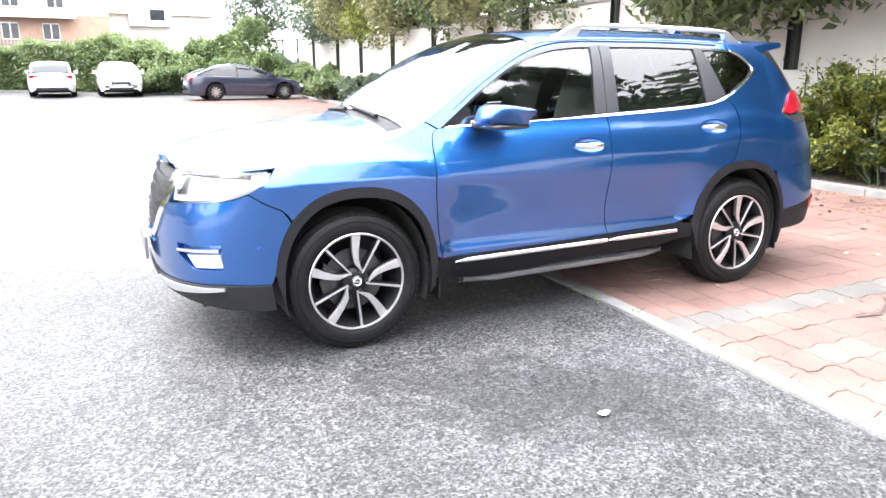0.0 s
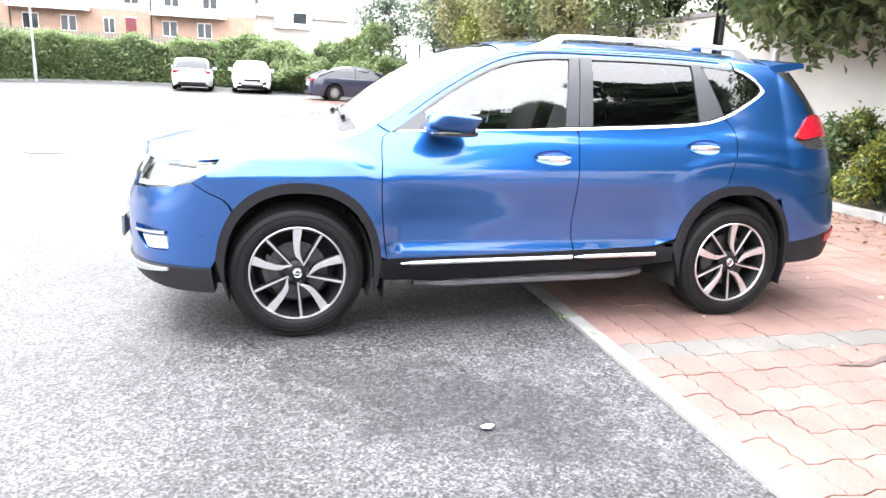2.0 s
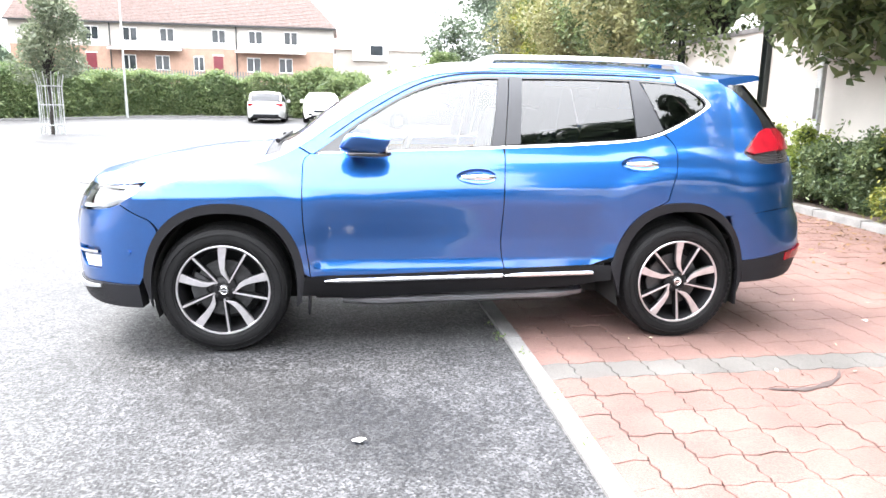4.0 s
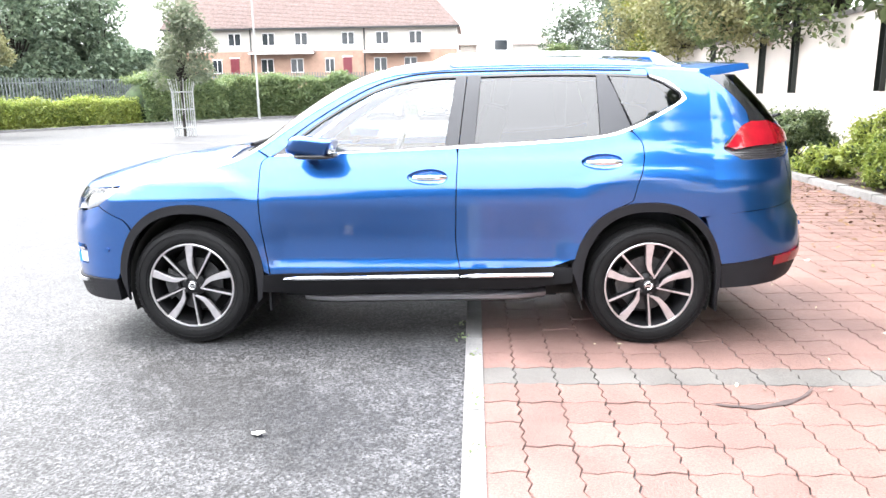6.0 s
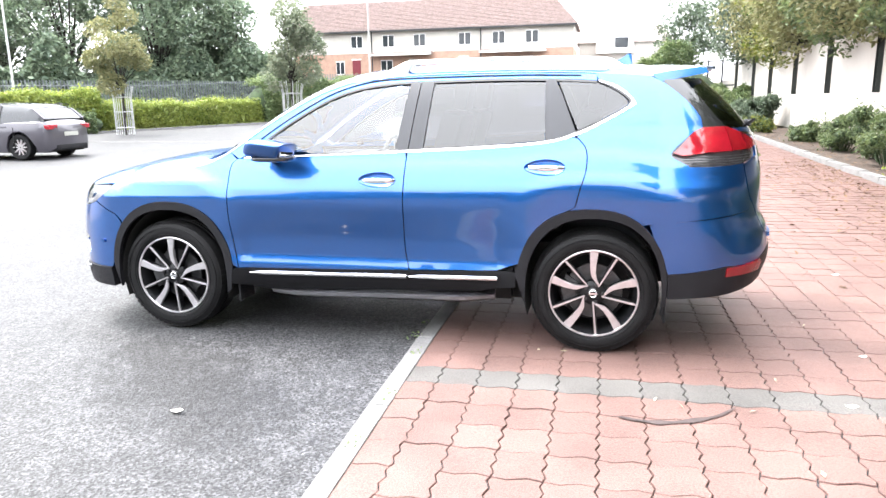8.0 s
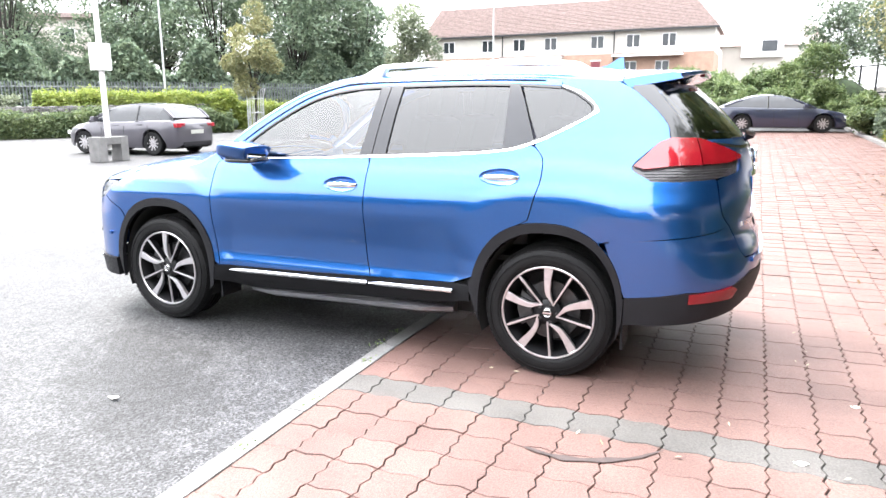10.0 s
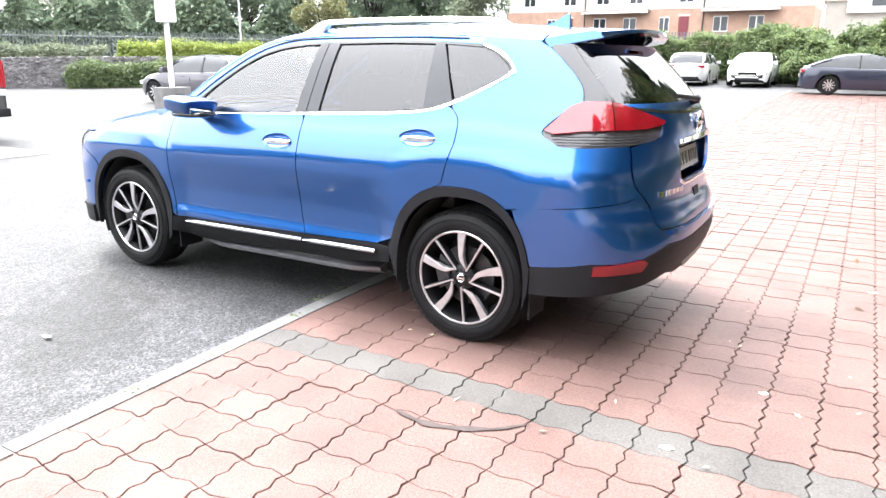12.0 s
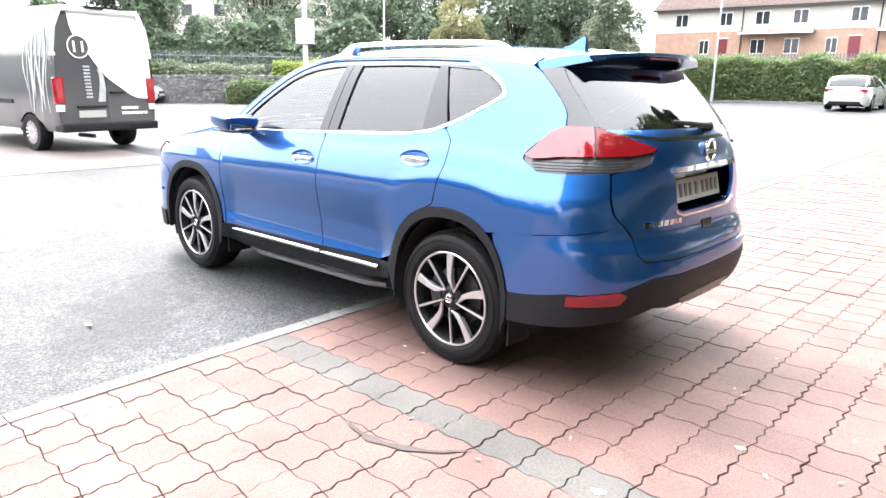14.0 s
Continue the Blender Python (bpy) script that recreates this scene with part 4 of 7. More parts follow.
def dense(poly, step):
    out = []
    for (ax, ay), (bx, by) in zip(poly, poly[1:] + poly[:1]):
        n = max(1, int(math.hypot(bx - ax, by - ay) / step))
        out += [(ax + (bx - ax) * i / n, ay + (by - ay) * i / n) for i in range(n)]
    clean = []
    for q in out:
        if not clean or math.hypot(q[0] - clean[-1][0], q[1] - clean[-1][1]) > step * 0.12:
            clean.append(q)
    if math.hypot(clean[0][0] - clean[-1][0], clean[0][1] - clean[-1][1]) < step * 0.12:
        clean.pop()
    return clean


def inside_of(pts, poly):
    """Which of the points lie inside the polygon."""
    x, y = pts[:, 0], pts[:, 1]
    hit = np.zeros(len(pts), bool)
    a = np.array(poly)
    b = np.roll(a, -1, 0)
    for (ax, ay), (bx, by) in zip(a, b):
        if ay == by:
            continue
        m = ((ay > y) != (by > y)) & (x < (bx - ax) * (y - ay) / (by - ay) + ax)
        hit ^= m
    return hit


from mathutils.geometry import delaunay_2d_cdt


def skin(me_parts, outline, surface=flank, side=1, step=0.03, lift=0.0, depth=0.018, holes=(), rim=True):
    """One patch of skin: triangles inside the outline, laid on the surface, with an edge turned in."""
    poly = dense(outline, step)
    loops = [poly] + [dense(h, step) for h in holes]
    verts = [q for l in loops for q in l]
    edges, at = [], 0
    for l in loops:
        edges += [(at + i, at + (i + 1) % len(l)) for i in range(len(l))]
        at += len(l)
    a = np.array(poly)
    lo, hi = a.min(0), a.max(0)
    gx, gy = np.meshgrid(np.arange(lo[0] + step / 2, hi[0], step), np.arange(lo[1] + step / 2, hi[1], step))
    g = np.stack([gx.ravel(), gy.ravel()], 1)
    if len(g):
        keep = inside_of(g, poly)
        for h in loops[1:]:
            keep &= ~inside_of(g, h)
        g = g[keep]
        allb = np.array(verts)
        if len(g):
            d = ((g[:, None, :] - allb[None]) ** 2).sum(-1).min(1)
            g = g[d > (0.45 * step) ** 2]
    r = delaunay_2d_cdt([Vector(q) for q in verts] + [Vector(q) for q in g], edges, [], 0, 1e-7)
    vs, fs = r[0], r[2]
    v2 = np.array([(q[0], q[1]) for q in vs])
    cen = np.array([v2[list(f)].mean(0) for f in fs])
    keep = inside_of(cen, poly)
    for h in loops[1:]:
        keep &= ~inside_of(cen, h)
    place, normal = [], []
    e = 2e-3
    for q in v2:
        p = Vector(surface(q[0], q[1]))
        pu = Vector(surface(q[0] + e, q[1])) - Vector(surface(q[0] - e, q[1]))
        pv = Vector(surface(q[0], q[1] + e)) - Vector(surface(q[0], q[1] - e))
        n = pu.cross(pv)
        n = n.normalized() if n.length > 1e-12 else Vector((0, 1, 0))
        if surface is flank:
            if n.y * p.y < 0 or (abs(p.y) < 0.3 and n.x * (p.x - 1.4) < 0):
                n = -n
        elif n.z < 0:
            n = -n
        p, n = p + n * lift, n
        place.append(Vector((p.x, -side * p.y, p.z)))
        normal.append(Vector((n.x, -side * n.y, n.z)))
    tris = []
    for f, ok in zip(fs, keep):
        if not ok:
            continue
        i, j, k = f[0], f[1], f[2]
        t = (place[j] - place[i]).cross(place[k] - place[i])
        tris.append((i, j, k) if t.dot(normal[i] + normal[j] + normal[k]) > 0 else (i, k, j))
    base = len(me_parts["v"])
    me_parts["v"] += place
    me_parts["n"] += normal
    me_parts["f"] += [tuple(base + i for i in t) for t in tris]
    if rim and depth:
        count = {}
        for t in tris:
            for i in range(3):
                e2 = (t[i], t[(i + 1) % 3])
                count[frozenset(e2)] = None if frozenset(e2) in count else e2
        for e2 in count.values():
            if e2 is None:
                continue
            i, j = e2
            out = (place[j] - place[i]).cross(normal[i])
            if out.length < 1e-9:
                continue
            out.normalize()
            b = len(me_parts["v"])
            me_parts["v"] += [place[i], place[j], place[j] - normal[j] * depth, place[i] - normal[i] * depth]
            me_parts["n"] += [out] * 4
            me_parts["f"].append((b, b + 3, b + 2, b + 1))
    return me_parts


def fresh():
    return {"v": [], "n": [], "f": []}


def skin_part(name, parts, material, parent, label=""):
    me = bpy.data.meshes.new(name)
    me.from_pydata([tuple(v) for v in parts["v"]], [], parts["f"])
    me.shade_smooth()
    me.normals_split_custom_set_from_vertices([tuple(n) for n in parts["n"]])
    me.materials.append(material)
    ob = new(name, me)
    ob.parent = parent
    if label:
        ob["label"] = label
    return ob


def rolled(parts, over=1.8):
    """The shading of a panel that rolls over into the roof."""
    parts["n"] = [(n + Vector((0, 0, over))).normalized() for n in parts["n"]]
    return parts


def arch(cx, rx, rz, a0, a1, n=24, p=2.35):
    """Points along a wheel arch, from angle a0 to a1 in degrees, over the wheel's centre."""
    out = []
    for i in range(n + 1):
        a = radians(a0 + (a1 - a0) * i / n)
        c, s = math.cos(a), math.sin(a)
        out.append((cx + rx * math.copysign(abs(c) ** (2 / p), c), 0.365 + rz * math.copysign(abs(s) ** (2 / p), s)))
    return out


def rear_u(s, z):
    """The skin's parameter at the tail for a distance s from the middle."""
    n = ramp(z, TAIL_N)
    a = math.acos(min(1.0, abs(s) / half(XSR, z)) ** (n / 2)) / (math.pi / 2)
    return XSR + a if s >= 0 else XSR + 2 - a


def rear(points):
    return [(rear_u(s, z), z) for s, z in points]


suv = thing("suv", (0, YC, 0), "metallic blue family SUV with black cladding and silver roof rails", "car")

BELT = [(0.50, 1.122), (0.586, 1.127), (1.1, 1.147), (1.588, 1.163), (2.076, 1.186), (2.404, 1.214), (2.571, 1.250)]
SILL = [(0.4635, 0.437), (0.94, 0.442), (1.6, 0.462), (2.25, 0.482)]
BGAP = [(1.607, 0.462), (1.588, 0.55), (1.581, 0.64), (1.583, 0.75), (1.588, 0.97), (1.598, 1.163)]
DOORFRONT = [(0.485, 0.437), (0.462, 0.607), (0.447, 0.771), (0.447, 0.964), (0.455, 1.085), (0.49, 1.122)]
DOORREAR = [(2.588, 0.868), (2.613, 0.965), (2.643, 1.074), (2.64, 1.183), (2.585, 1.252)]
GATEGAP = [(2.99, 1.578), (3.051, 1.545), (3.177, 1.458), (3.25, 1.37), (3.247, 1.297)]
LAMP_IN = [(3.247, 1.297), (3.168, 1.263), (3.074, 1.155), (3.150, 1.088)]
G = 0.003


def shifted(line, dx, dz=0.0):
    return [(x + dx, z + dz) for x, z in line]


def handle_oval(x, z, k=1.0):
    """The rim of a door handle's cup, k of its full size."""
    return [(x + k * 0.116 * math.cos(a), z + k * 0.045 * math.sin(a) * (1 + 0.12 * math.cos(a))) for a in np.linspace(0, 2 * math.pi, 37)[:-1]]


def side_of_car(side, step):
    lab = side == 1
    # front wing
    p = fresh()
    o = run(shifted(DOORFRONT, -2 * G)) + [(x, ramp(x, EDGE)) for x in np.linspace(0.42, -0.37, 22)] + run([(-0.382, 0.955), (-0.426, 0.904), (-0.506, 0.855)]) + [(-0.361, 0.773)] + arch(0.015, 0.436, 0.492, 138, 8)
    skin(p, o, flank, side, step)
    o = [(x, 1.0) for x in np.linspace(0.40, -0.79, 34)] + [(x, 0.90) for x in np.linspace(-0.79, 0.12, 24)] + [(0.2, 0.90), (0.27, 0.92), (0.36, 0.95)]
    skin(p, o, top, side, step, depth=0.012)
    skin_part("front_wing", p, M_PAINT, suv)
    # doors
    fd = skin_part("front_door", skin(fresh(), run(DOORFRONT) + run(BELT[:4])[1:] + run(BGAP[::-1])[1:] + run(SILL[:3])[::-1][1:-1], flank, side, step, holes=[handle_oval(1.425, 1.006)]), M_PAINT, suv)
    o = run(shifted(BGAP, 2 * G)) + run([(1.602, 1.163)] + BELT[4:])[1:] + run(DOORREAR[::-1])[1:] + arch(2.685, 0.425, 0.492, 105, 164)[1:] + run([(2.25, 0.482), (1.62, 0.462)])[1:]
    rd = skin_part("rear_door", skin(fresh(), o, flank, side, step, holes=[handle_oval(2.415, 1.084)]), M_PAINT, suv)
    # rear quarter
    chrome_out = [(2.575, 1.252), (2.744, 1.331), (2.876, 1.404), (2.903, 1.440), (2.816, 1.525), (2.70, 1.568)]
    o = run(shifted(DOORREAR, 2 * G)) + run(chrome_out)[1:] + [(2.68, 1.604)] + [(x, ramp(x, EDGE)) for x in np.linspace(2.72, 2.98, 8)] + run(GATEGAP)[1:] + run(LAMP_IN)[1:]
    o += [(3.25, 1.086), (3.495, 1.096)] + run([(3.50, 1.09), (3.515, 0.994), (3.545, 0.918), (3.575, 0.885), (3.60, 0.866)]) + run([(3.507, 0.842), (3.309, 0.82), (3.148, 0.803), (3.0, 0.772)]) + [(tail_u(x, z), z) for x, z in arch(2.685, 0.425, 0.492, 40, 104)]
    skin_part("rear_wing", skin(fresh(), o, flank, side, step), M_PAINT, suv)
    # door frames and roof edge above the glass
    o = [(0.50, 1.125)] + [(x, ramp(x, EDGE)) for x in np.linspace(0.43, 2.69, 60)] + run([(2.69, 1.566), (2.46, 1.580), (2.09, 1.588), (1.59, 1.580), (1.457, 1.574), (1.26, 1.547), (1.064, 1.48), (0.807, 1.335), (0.55, 1.155)], 5)
    skin_part("roof_edge", rolled(skin(fresh(), o, flank, side, step, lift=-0.004), 0.12), M_PAINT, suv)
    # the door frames' upper gap
    line = [(0.60, 1.222), (0.807, 1.362), (1.064, 1.506), (1.26, 1.572), (1.457, 1.598), (1.8, 1.606), (2.25, 1.607), (2.6, 1.597)]
    skin_part("door_gap", skin(fresh(), run(line, 5) + run(shifted(line, 0.0, -0.005)[::-1], 5), flank, side, 0.03, lift=0.001, depth=0.004), M_DARK, suv)
    # glass
    gl = run([(0.56, 1.149), (0.942, 1.158), (1.265, 1.168), (1.522, 1.183)], 4) + run([(1.524, 1.184), (1.588, 1.566)], 3)[1:] + run([(1.586, 1.568), (1.457, 1.561), (1.26, 1.534), (1.064, 1.467), (0.807, 1.321), (0.57, 1.158)], 5)[1:-1]
    skin_part("window_glass", skin(fresh(), gl, flank, side, 0.05, lift=-0.012, rim=False), M_GLASS_FRONT, fd if lab else suv)
    gl = [(1.697, 1.194)] + run([(1.70, 1.194), (2.077, 1.213), (2.408, 1.237)], 4) + [(2.398, 1.564)] + run([(2.39, 1.566), (2.09, 1.574), (1.735, 1.572)], 4)
    skin_part("window_glass", skin(fresh(), gl, flank, side, 0.05, lift=-0.012, rim=False), M_GLASS_DARK, rd if lab else suv)
    gl = run([(2.474, 1.566), (2.69, 1.551), (2.785, 1.511), (2.866, 1.434), (2.746, 1.362), (2.594, 1.291)], 4) + [(2.534, 1.421)]
    skin_part("quarter_glass", skin(fresh(), gl, flank, side, 0.05, lift=-0.008, rim=False), M_GLASS_DARK, suv)
    # pillar trims
    for a, b, c, d in (((1.524, 1.183), (1.588, 1.572), (1.650, 1.576), (1.600, 1.168)), ((1.606, 1.168), (1.656, 1.576), (1.733, 1.576), (1.695, 1.192))):
        skin_part("pillar_trim", skin(fresh(), [a, b, c, d], flank, side, 0.04, lift=-0.002), M_PILLAR, suv)
    skin_part("pillar_trim", skin(fresh(), [(2.412, 1.235), (2.40, 1.574), (2.456, 1.574), (2.50, 1.485), (2.544, 1.373), (2.585, 1.272)], flank, side, 0.04, lift=-0.002), M_PILLAR, suv)
    skin_part("corner_trim", skin(fresh(), [(0.515, 1.130), (0.70, 1.142), (0.70, 1.235), (0.66, 1.222)], flank, side, 0.04, lift=-0.004), M_GLOSSBLACK, suv)
    # black seal round the glass
    o = run([(0.545, 1.150), (0.807, 1.333), (1.064, 1.478), (1.26, 1.545), (1.457, 1.572), (1.59, 1.578), (2.09, 1.586), (2.46, 1.578), (2.69, 1.563)], 5)
    i = run([(2.69, 1.551), (2.46, 1.566), (2.09, 1.574), (1.59, 1.566), (1.457, 1.560), (1.26, 1.533), (1.064, 1.466), (0.807, 1.320), (0.57, 1.150)], 5)
    skin_part("window_seal", skin(fresh(), o + i, flank, side, 0.03, lift=-0.003), M_GLOSSBLACK, suv)
    # chrome along the belt and round the rear glass
    inner = run([(2.70, 1.552), (2.79, 1.511), (2.871, 1.434), (2.746, 1.358), (2.59, 1.285), (2.412, 1.234), (2.077, 1.209), (1.692, 1.190), (1.524, 1.180), (1.265, 1.164), (0.942, 1.153), (0.56, 1.142)], 5)
    outer = run([(0.53, 1.125), (0.586, 1.128), (1.1, 1.148), (1.588, 1.164), (2.076, 1.187), (2.404, 1.215), (2.577, 1.256), (2.744, 1.333), (2.875, 1.407), (2.901, 1.440), (2.814, 1.523), (2.70, 1.565)], 5)
    rim_line = run([(2.70, 1.557), (2.80, 1.516), (2.883, 1.437), (2.746, 1.348), (2.584, 1.273), (2.409, 1.226), (2.077, 1.200), (1.692, 1.181), (1.524, 1.173), (1.265, 1.158), (0.942, 1.146), (0.56, 1.135)], 5)
    skin_part("window_seal", skin(fresh(), rim_line[::-1] + inner, flank, side, 0.03, lift=0.001), M_GLOSSBLACK, suv)
    skin_part("chrome_strip", rolled(skin(fresh(), outer + rim_line, flank, side, 0.02, lift=0.004, depth=0.014), 0.55), M_CHROME, suv)
    # wheel arch cladding
    for cx, rx, name in ((0.015, 0.436, "front"), (2.685, 0.425, "rear")):
        o = arch(cx, rx - 0.002, 0.490, 172 if cx < 1 else 166, 4 if cx < 1 else 12, 40)
        lo = arch(cx + (0.0 if cx < 1 else 0.012), rx - 0.044, 0.440, -10, 188, 44)
        o = [(cx - rx + 0.015, 0.40)] + o + [(cx + rx - 0.005, 0.43), (cx + rx - 0.02, 0.30)] + lo if cx < 1 else [(cx - rx, 0.46), (cx - rx, 0.50)] + o + [(cx + rx - 0.004, 0.49), (cx + rx - 0.01, 0.36)] + lo
        o = [(front_u(tail_u(x, z), z), z) for x, z in o]
        skin_part("arch_cladding", skin(fresh(), o, flank, side, 0.025, lift=0.009, depth=0.03), M_CLAD, suv)
        # liner of the wheel house
        bm = bmesh.new()
        ring = []
        for k in range(29):
            a = radians(-20 + 220 * k / 28)
            ring.append([bm.verts.new((cx + (rx - 0.045) * math.cos(a), -side * s, 0.365 + 0.445 * math.sin(a))) for s in (0.50, 0.885)])
        for q, r in zip(ring, ring[1:]):
            bm.faces.new((q[0], q[1], r[1], r[0]))
        part("wheel_liner", bm, M_DARK, suv, smooth=True)
    # sill: upper band, chrome, lower blade
    o = [(0.40, 0.43), (0.46, 0.434), (1.6, 0.458), (2.262, 0.478), (2.262, 0.39), (2.03, 0.35), (0.68, 0.30), (0.44, 0.335)]
    skin_part("sill_cladding", skin(fresh(), o, flank, side, 0.03, lift=0.006, depth=0.05), M_SILL, suv)
    for a, b in ((0.56, 1.597), (1.609, 2.15)):
        f = lambda x: 0.394 + (x - 0.6) * 0.0145
        bm = bmesh.new()
        rows = []
        for x in np.linspace(a, b, 15):
            k = min(1.0, 0.3 + (x - a) / 0.08)
            rows.append([bm.verts.new((x, -side * (half(x, f(x)) + 0.010 + 0.016 * math.cos(q)), f(x) + 0.015 + 0.0145 * k * math.sin(q))) for q in np.linspace(-1.5, 1.5, 9)])
        for q, r in zip(rows, rows[1:]):
            for k in range(8):
                bm.faces.new((q[k], q[k + 1], r[k + 1], r[k]))
        for q in (rows[0], rows[-1]):
            bm.faces.new(q)
        bmesh.ops.recalc_face_normals(bm, faces=bm.faces)
        part("chrome_strip", bm, M_CHROME, suv, "bright chrome sill strip", smooth=True)
    bm = bmesh.new()
    prof = [(0.80, 0.235), (0.862, 0.262), (0.868, 0.285), (0.80, 0.305)]
    ends = [[bm.verts.new((x, -side * (s - off), z + (x - 0.7) * 0.016)) for s, z in prof] for x, off in ((0.66, 0.06), (0.85, 0.0), (1.95, 0.0), (2.12, 0.06))]
    for q, r in zip(ends, ends[1:]):
        for k in range(4):
            bm.faces.new((q[k], q[(k + 1) % 4], r[(k + 1) % 4], r[k]))
    for q in (ends[0], ends[-1]):
        bm.faces.new(q)
    bmesh.ops.recalc_face_normals(bm, faces=bm.faces)
    part("sill_blade", bm, M_BLADE, suv, "satin grey side skirt blade")
    # headlamp
    hl = run([(-1.092, 0.937), (-0.909, 0.944), (-0.675, 0.953), (-0.394, 0.954)], 4) + run([(-0.394, 0.952), (-0.428, 0.906), (-0.508, 0.857), (-0.625, 0.826), (-0.886, 0.803), (-1.040, 0.791)], 4)[1:] + [(-1.091, 0.843)]
    lamp = skin_part("headlamp", skin(fresh(), hl, flank, side, 0.03, lift=-0.055, depth=0.02), M_REFLECTOR, suv, "clear headlamp with bright reflector")
    skin_part("lens", skin(fresh(), hl, flank, side, 0.04, lift=0.0, rim=False), M_LENS, lamp)
    skin_part("dark_bezel", skin(fresh(), [(-0.401, 0.952), (-0.426, 0.904), (-0.506, 0.857), (-0.637, 0.828), (-0.708, 0.826), (-0.597, 0.865), (-0.501, 0.930), (-0.504, 0.952)], flank, side, 0.03, lift=-0.02, depth=0.03), M_SATIN, lamp)
    skin_part("light_blade", skin(fresh(), [(-1.079, 0.850), (-1.039, 0.800), (-0.877, 0.812), (-0.662, 0.834), (-0.665, 0.850), (-0.887, 0.835), (-1.019, 0.830), (-1.064, 0.900)], flank, side, 0.03, lift=-0.015, depth=0.03), M_WHITE, lamp)
    # black strip drawn in for the shadow line over the lens
    skin_part("lens_shadow_strip", skin(fresh(), [(-1.092, 0.948), (-0.909, 0.955), (-0.677, 0.962), (-0.414, 0.961), (-0.414, 0.952), (-0.674, 0.950), (-0.909, 0.942), (-1.092, 0.936)], flank, side, 0.03, lift=-0.012), M_GLOSSBLACK, suv)
    # tail lamp
    tl = run(LAMP_IN, 4) + [(3.25, 1.088), (3.50, 1.098)] + run([(3.548, 1.105), (3.693, 1.131), (3.74, 1.203)], 4) + run([(3.74, 1.203), (3.6, 1.247), (3.42, 1.297), (3.247, 1.297)], 4)[1:-1]
    lamp = skin_part("tail_lamp", skin(fresh(), tl, flank, side, 0.03, lift=-0.008, depth=0.03), M_TAILSMOKE, suv, "red and smoked tail lamp")
    skin_part("red_lens", skin(fresh(), run([(3.082, 1.158), (3.17, 1.261), (3.247, 1.294)], 4) + [(3.40, 1.294)] + [(3.405, 1.166), (3.25, 1.161), (3.12, 1.143)], flank, side, 0.03, lift=0.012, depth=0.02), M_TAILRED, lamp)
    skin_part("deep_red_lens", skin(fresh(), [(3.41, 1.294)] + run([(3.43, 1.292), (3.6, 1.244), (3.733, 1.203)], 4) + [(3.72, 1.188), (3.60, 1.172), (3.412, 1.166)], flank, side, 0.03, lift=0.010, depth=0.02), M_TAILDEEP, lamp)
    for i in range(4):
        z = 1.098 + i * 0.013
        skin_part("lens_rib", skin(fresh(), [(3.14 - i * 0.01, z), (3.55 + i * 0.03, z + 0.008), (3.55 + i * 0.03, z + 0.012), (3.14 - i * 0.01, z + 0.004)], flank, side, 0.05, lift=-0.003, depth=0.006), M_DISC, lamp)
    # black fin beside the rear glass
    skin_part("rear_pillar_trim", skin(fresh(), run(shifted(GATEGAP[1:], 0.006), 4) + [(3.44, 1.300), (3.245, 1.566), (3.06, 1.562)], flank, side, 0.03, lift=-0.003), M_GLOSSBLACK, suv)
    # rear reflector
    skin_part("reflector", skin(fresh(), [(3.30, 0.538), (3.565, 0.566), (3.60, 0.548), (3.575, 0.506), (3.30, 0.490)], flank, side, 0.03, lift=0.012, depth=0.02), M_TAILDEEP, suv, "red rear reflector")
    # fog lamp in its recess
    skin_part("fog_recess", skin(fresh(), [(-1.0, 0.63), (-0.61, 0.64), (-0.59, 0.58), (-0.61, 0.47), (-0.84, 0.455), (-1.0, 0.53)], flank, side, 0.03, lift=-0.035, depth=0.0, rim=False), M_PAINT, suv)
    fog = skin_part("fog_lamp", skin(fresh(), [(-0.876, 0.545), (-0.663, 0.562), (-0.649, 0.500), (-0.820, 0.486)], flank, side, 0.03, lift=-0.012, depth=0.02), M_REFLECTOR, suv, "fog lamp with chrome strip")
    skin_part("chrome_strip", skin(fresh(), [(-0.934, 0.558), (-0.657, 0.576), (-0.658, 0.592), (-0.934, 0.573)], flank, side, 0.03, lift=0.004, depth=0.03), M_CHROME, fog)
    # filler where wing, bumper and arch meet
    skin_part("corner_filler", skin(fresh(), [(2.96, 0.81), (3.14, 0.81), (3.14, 0.63), (3.085, 0.61), (3.035, 0.66), (2.985, 0.72)], flank, side, 0.03, lift=-0.005, rim=False), M_PAINT, suv)
    # closing panel behind the rear wheel
    part("wheelhouse_back", a_box(3.105, 3.14, *sorted((-side * 0.50, -side * 0.862)), 0.36, 0.70), M_DARK, suv)
    # mud flap
    for x in (0.47, 3.10):
        part("mud_flap", a_box(x - 0.006, x + 0.006, *sorted((-side * 0.70, -side * 0.885)), 0.21, 0.42, 0.003), M_CLAD, suv)


side_of_car(1, 0.03)
side_of_car(-1, 0.06)


# tail: glass, gate, bumper, all across the middle
def mirror_u(points):
    return points + [(XSR * 2 + 2 - u, z) for u, z in points[::-1]]


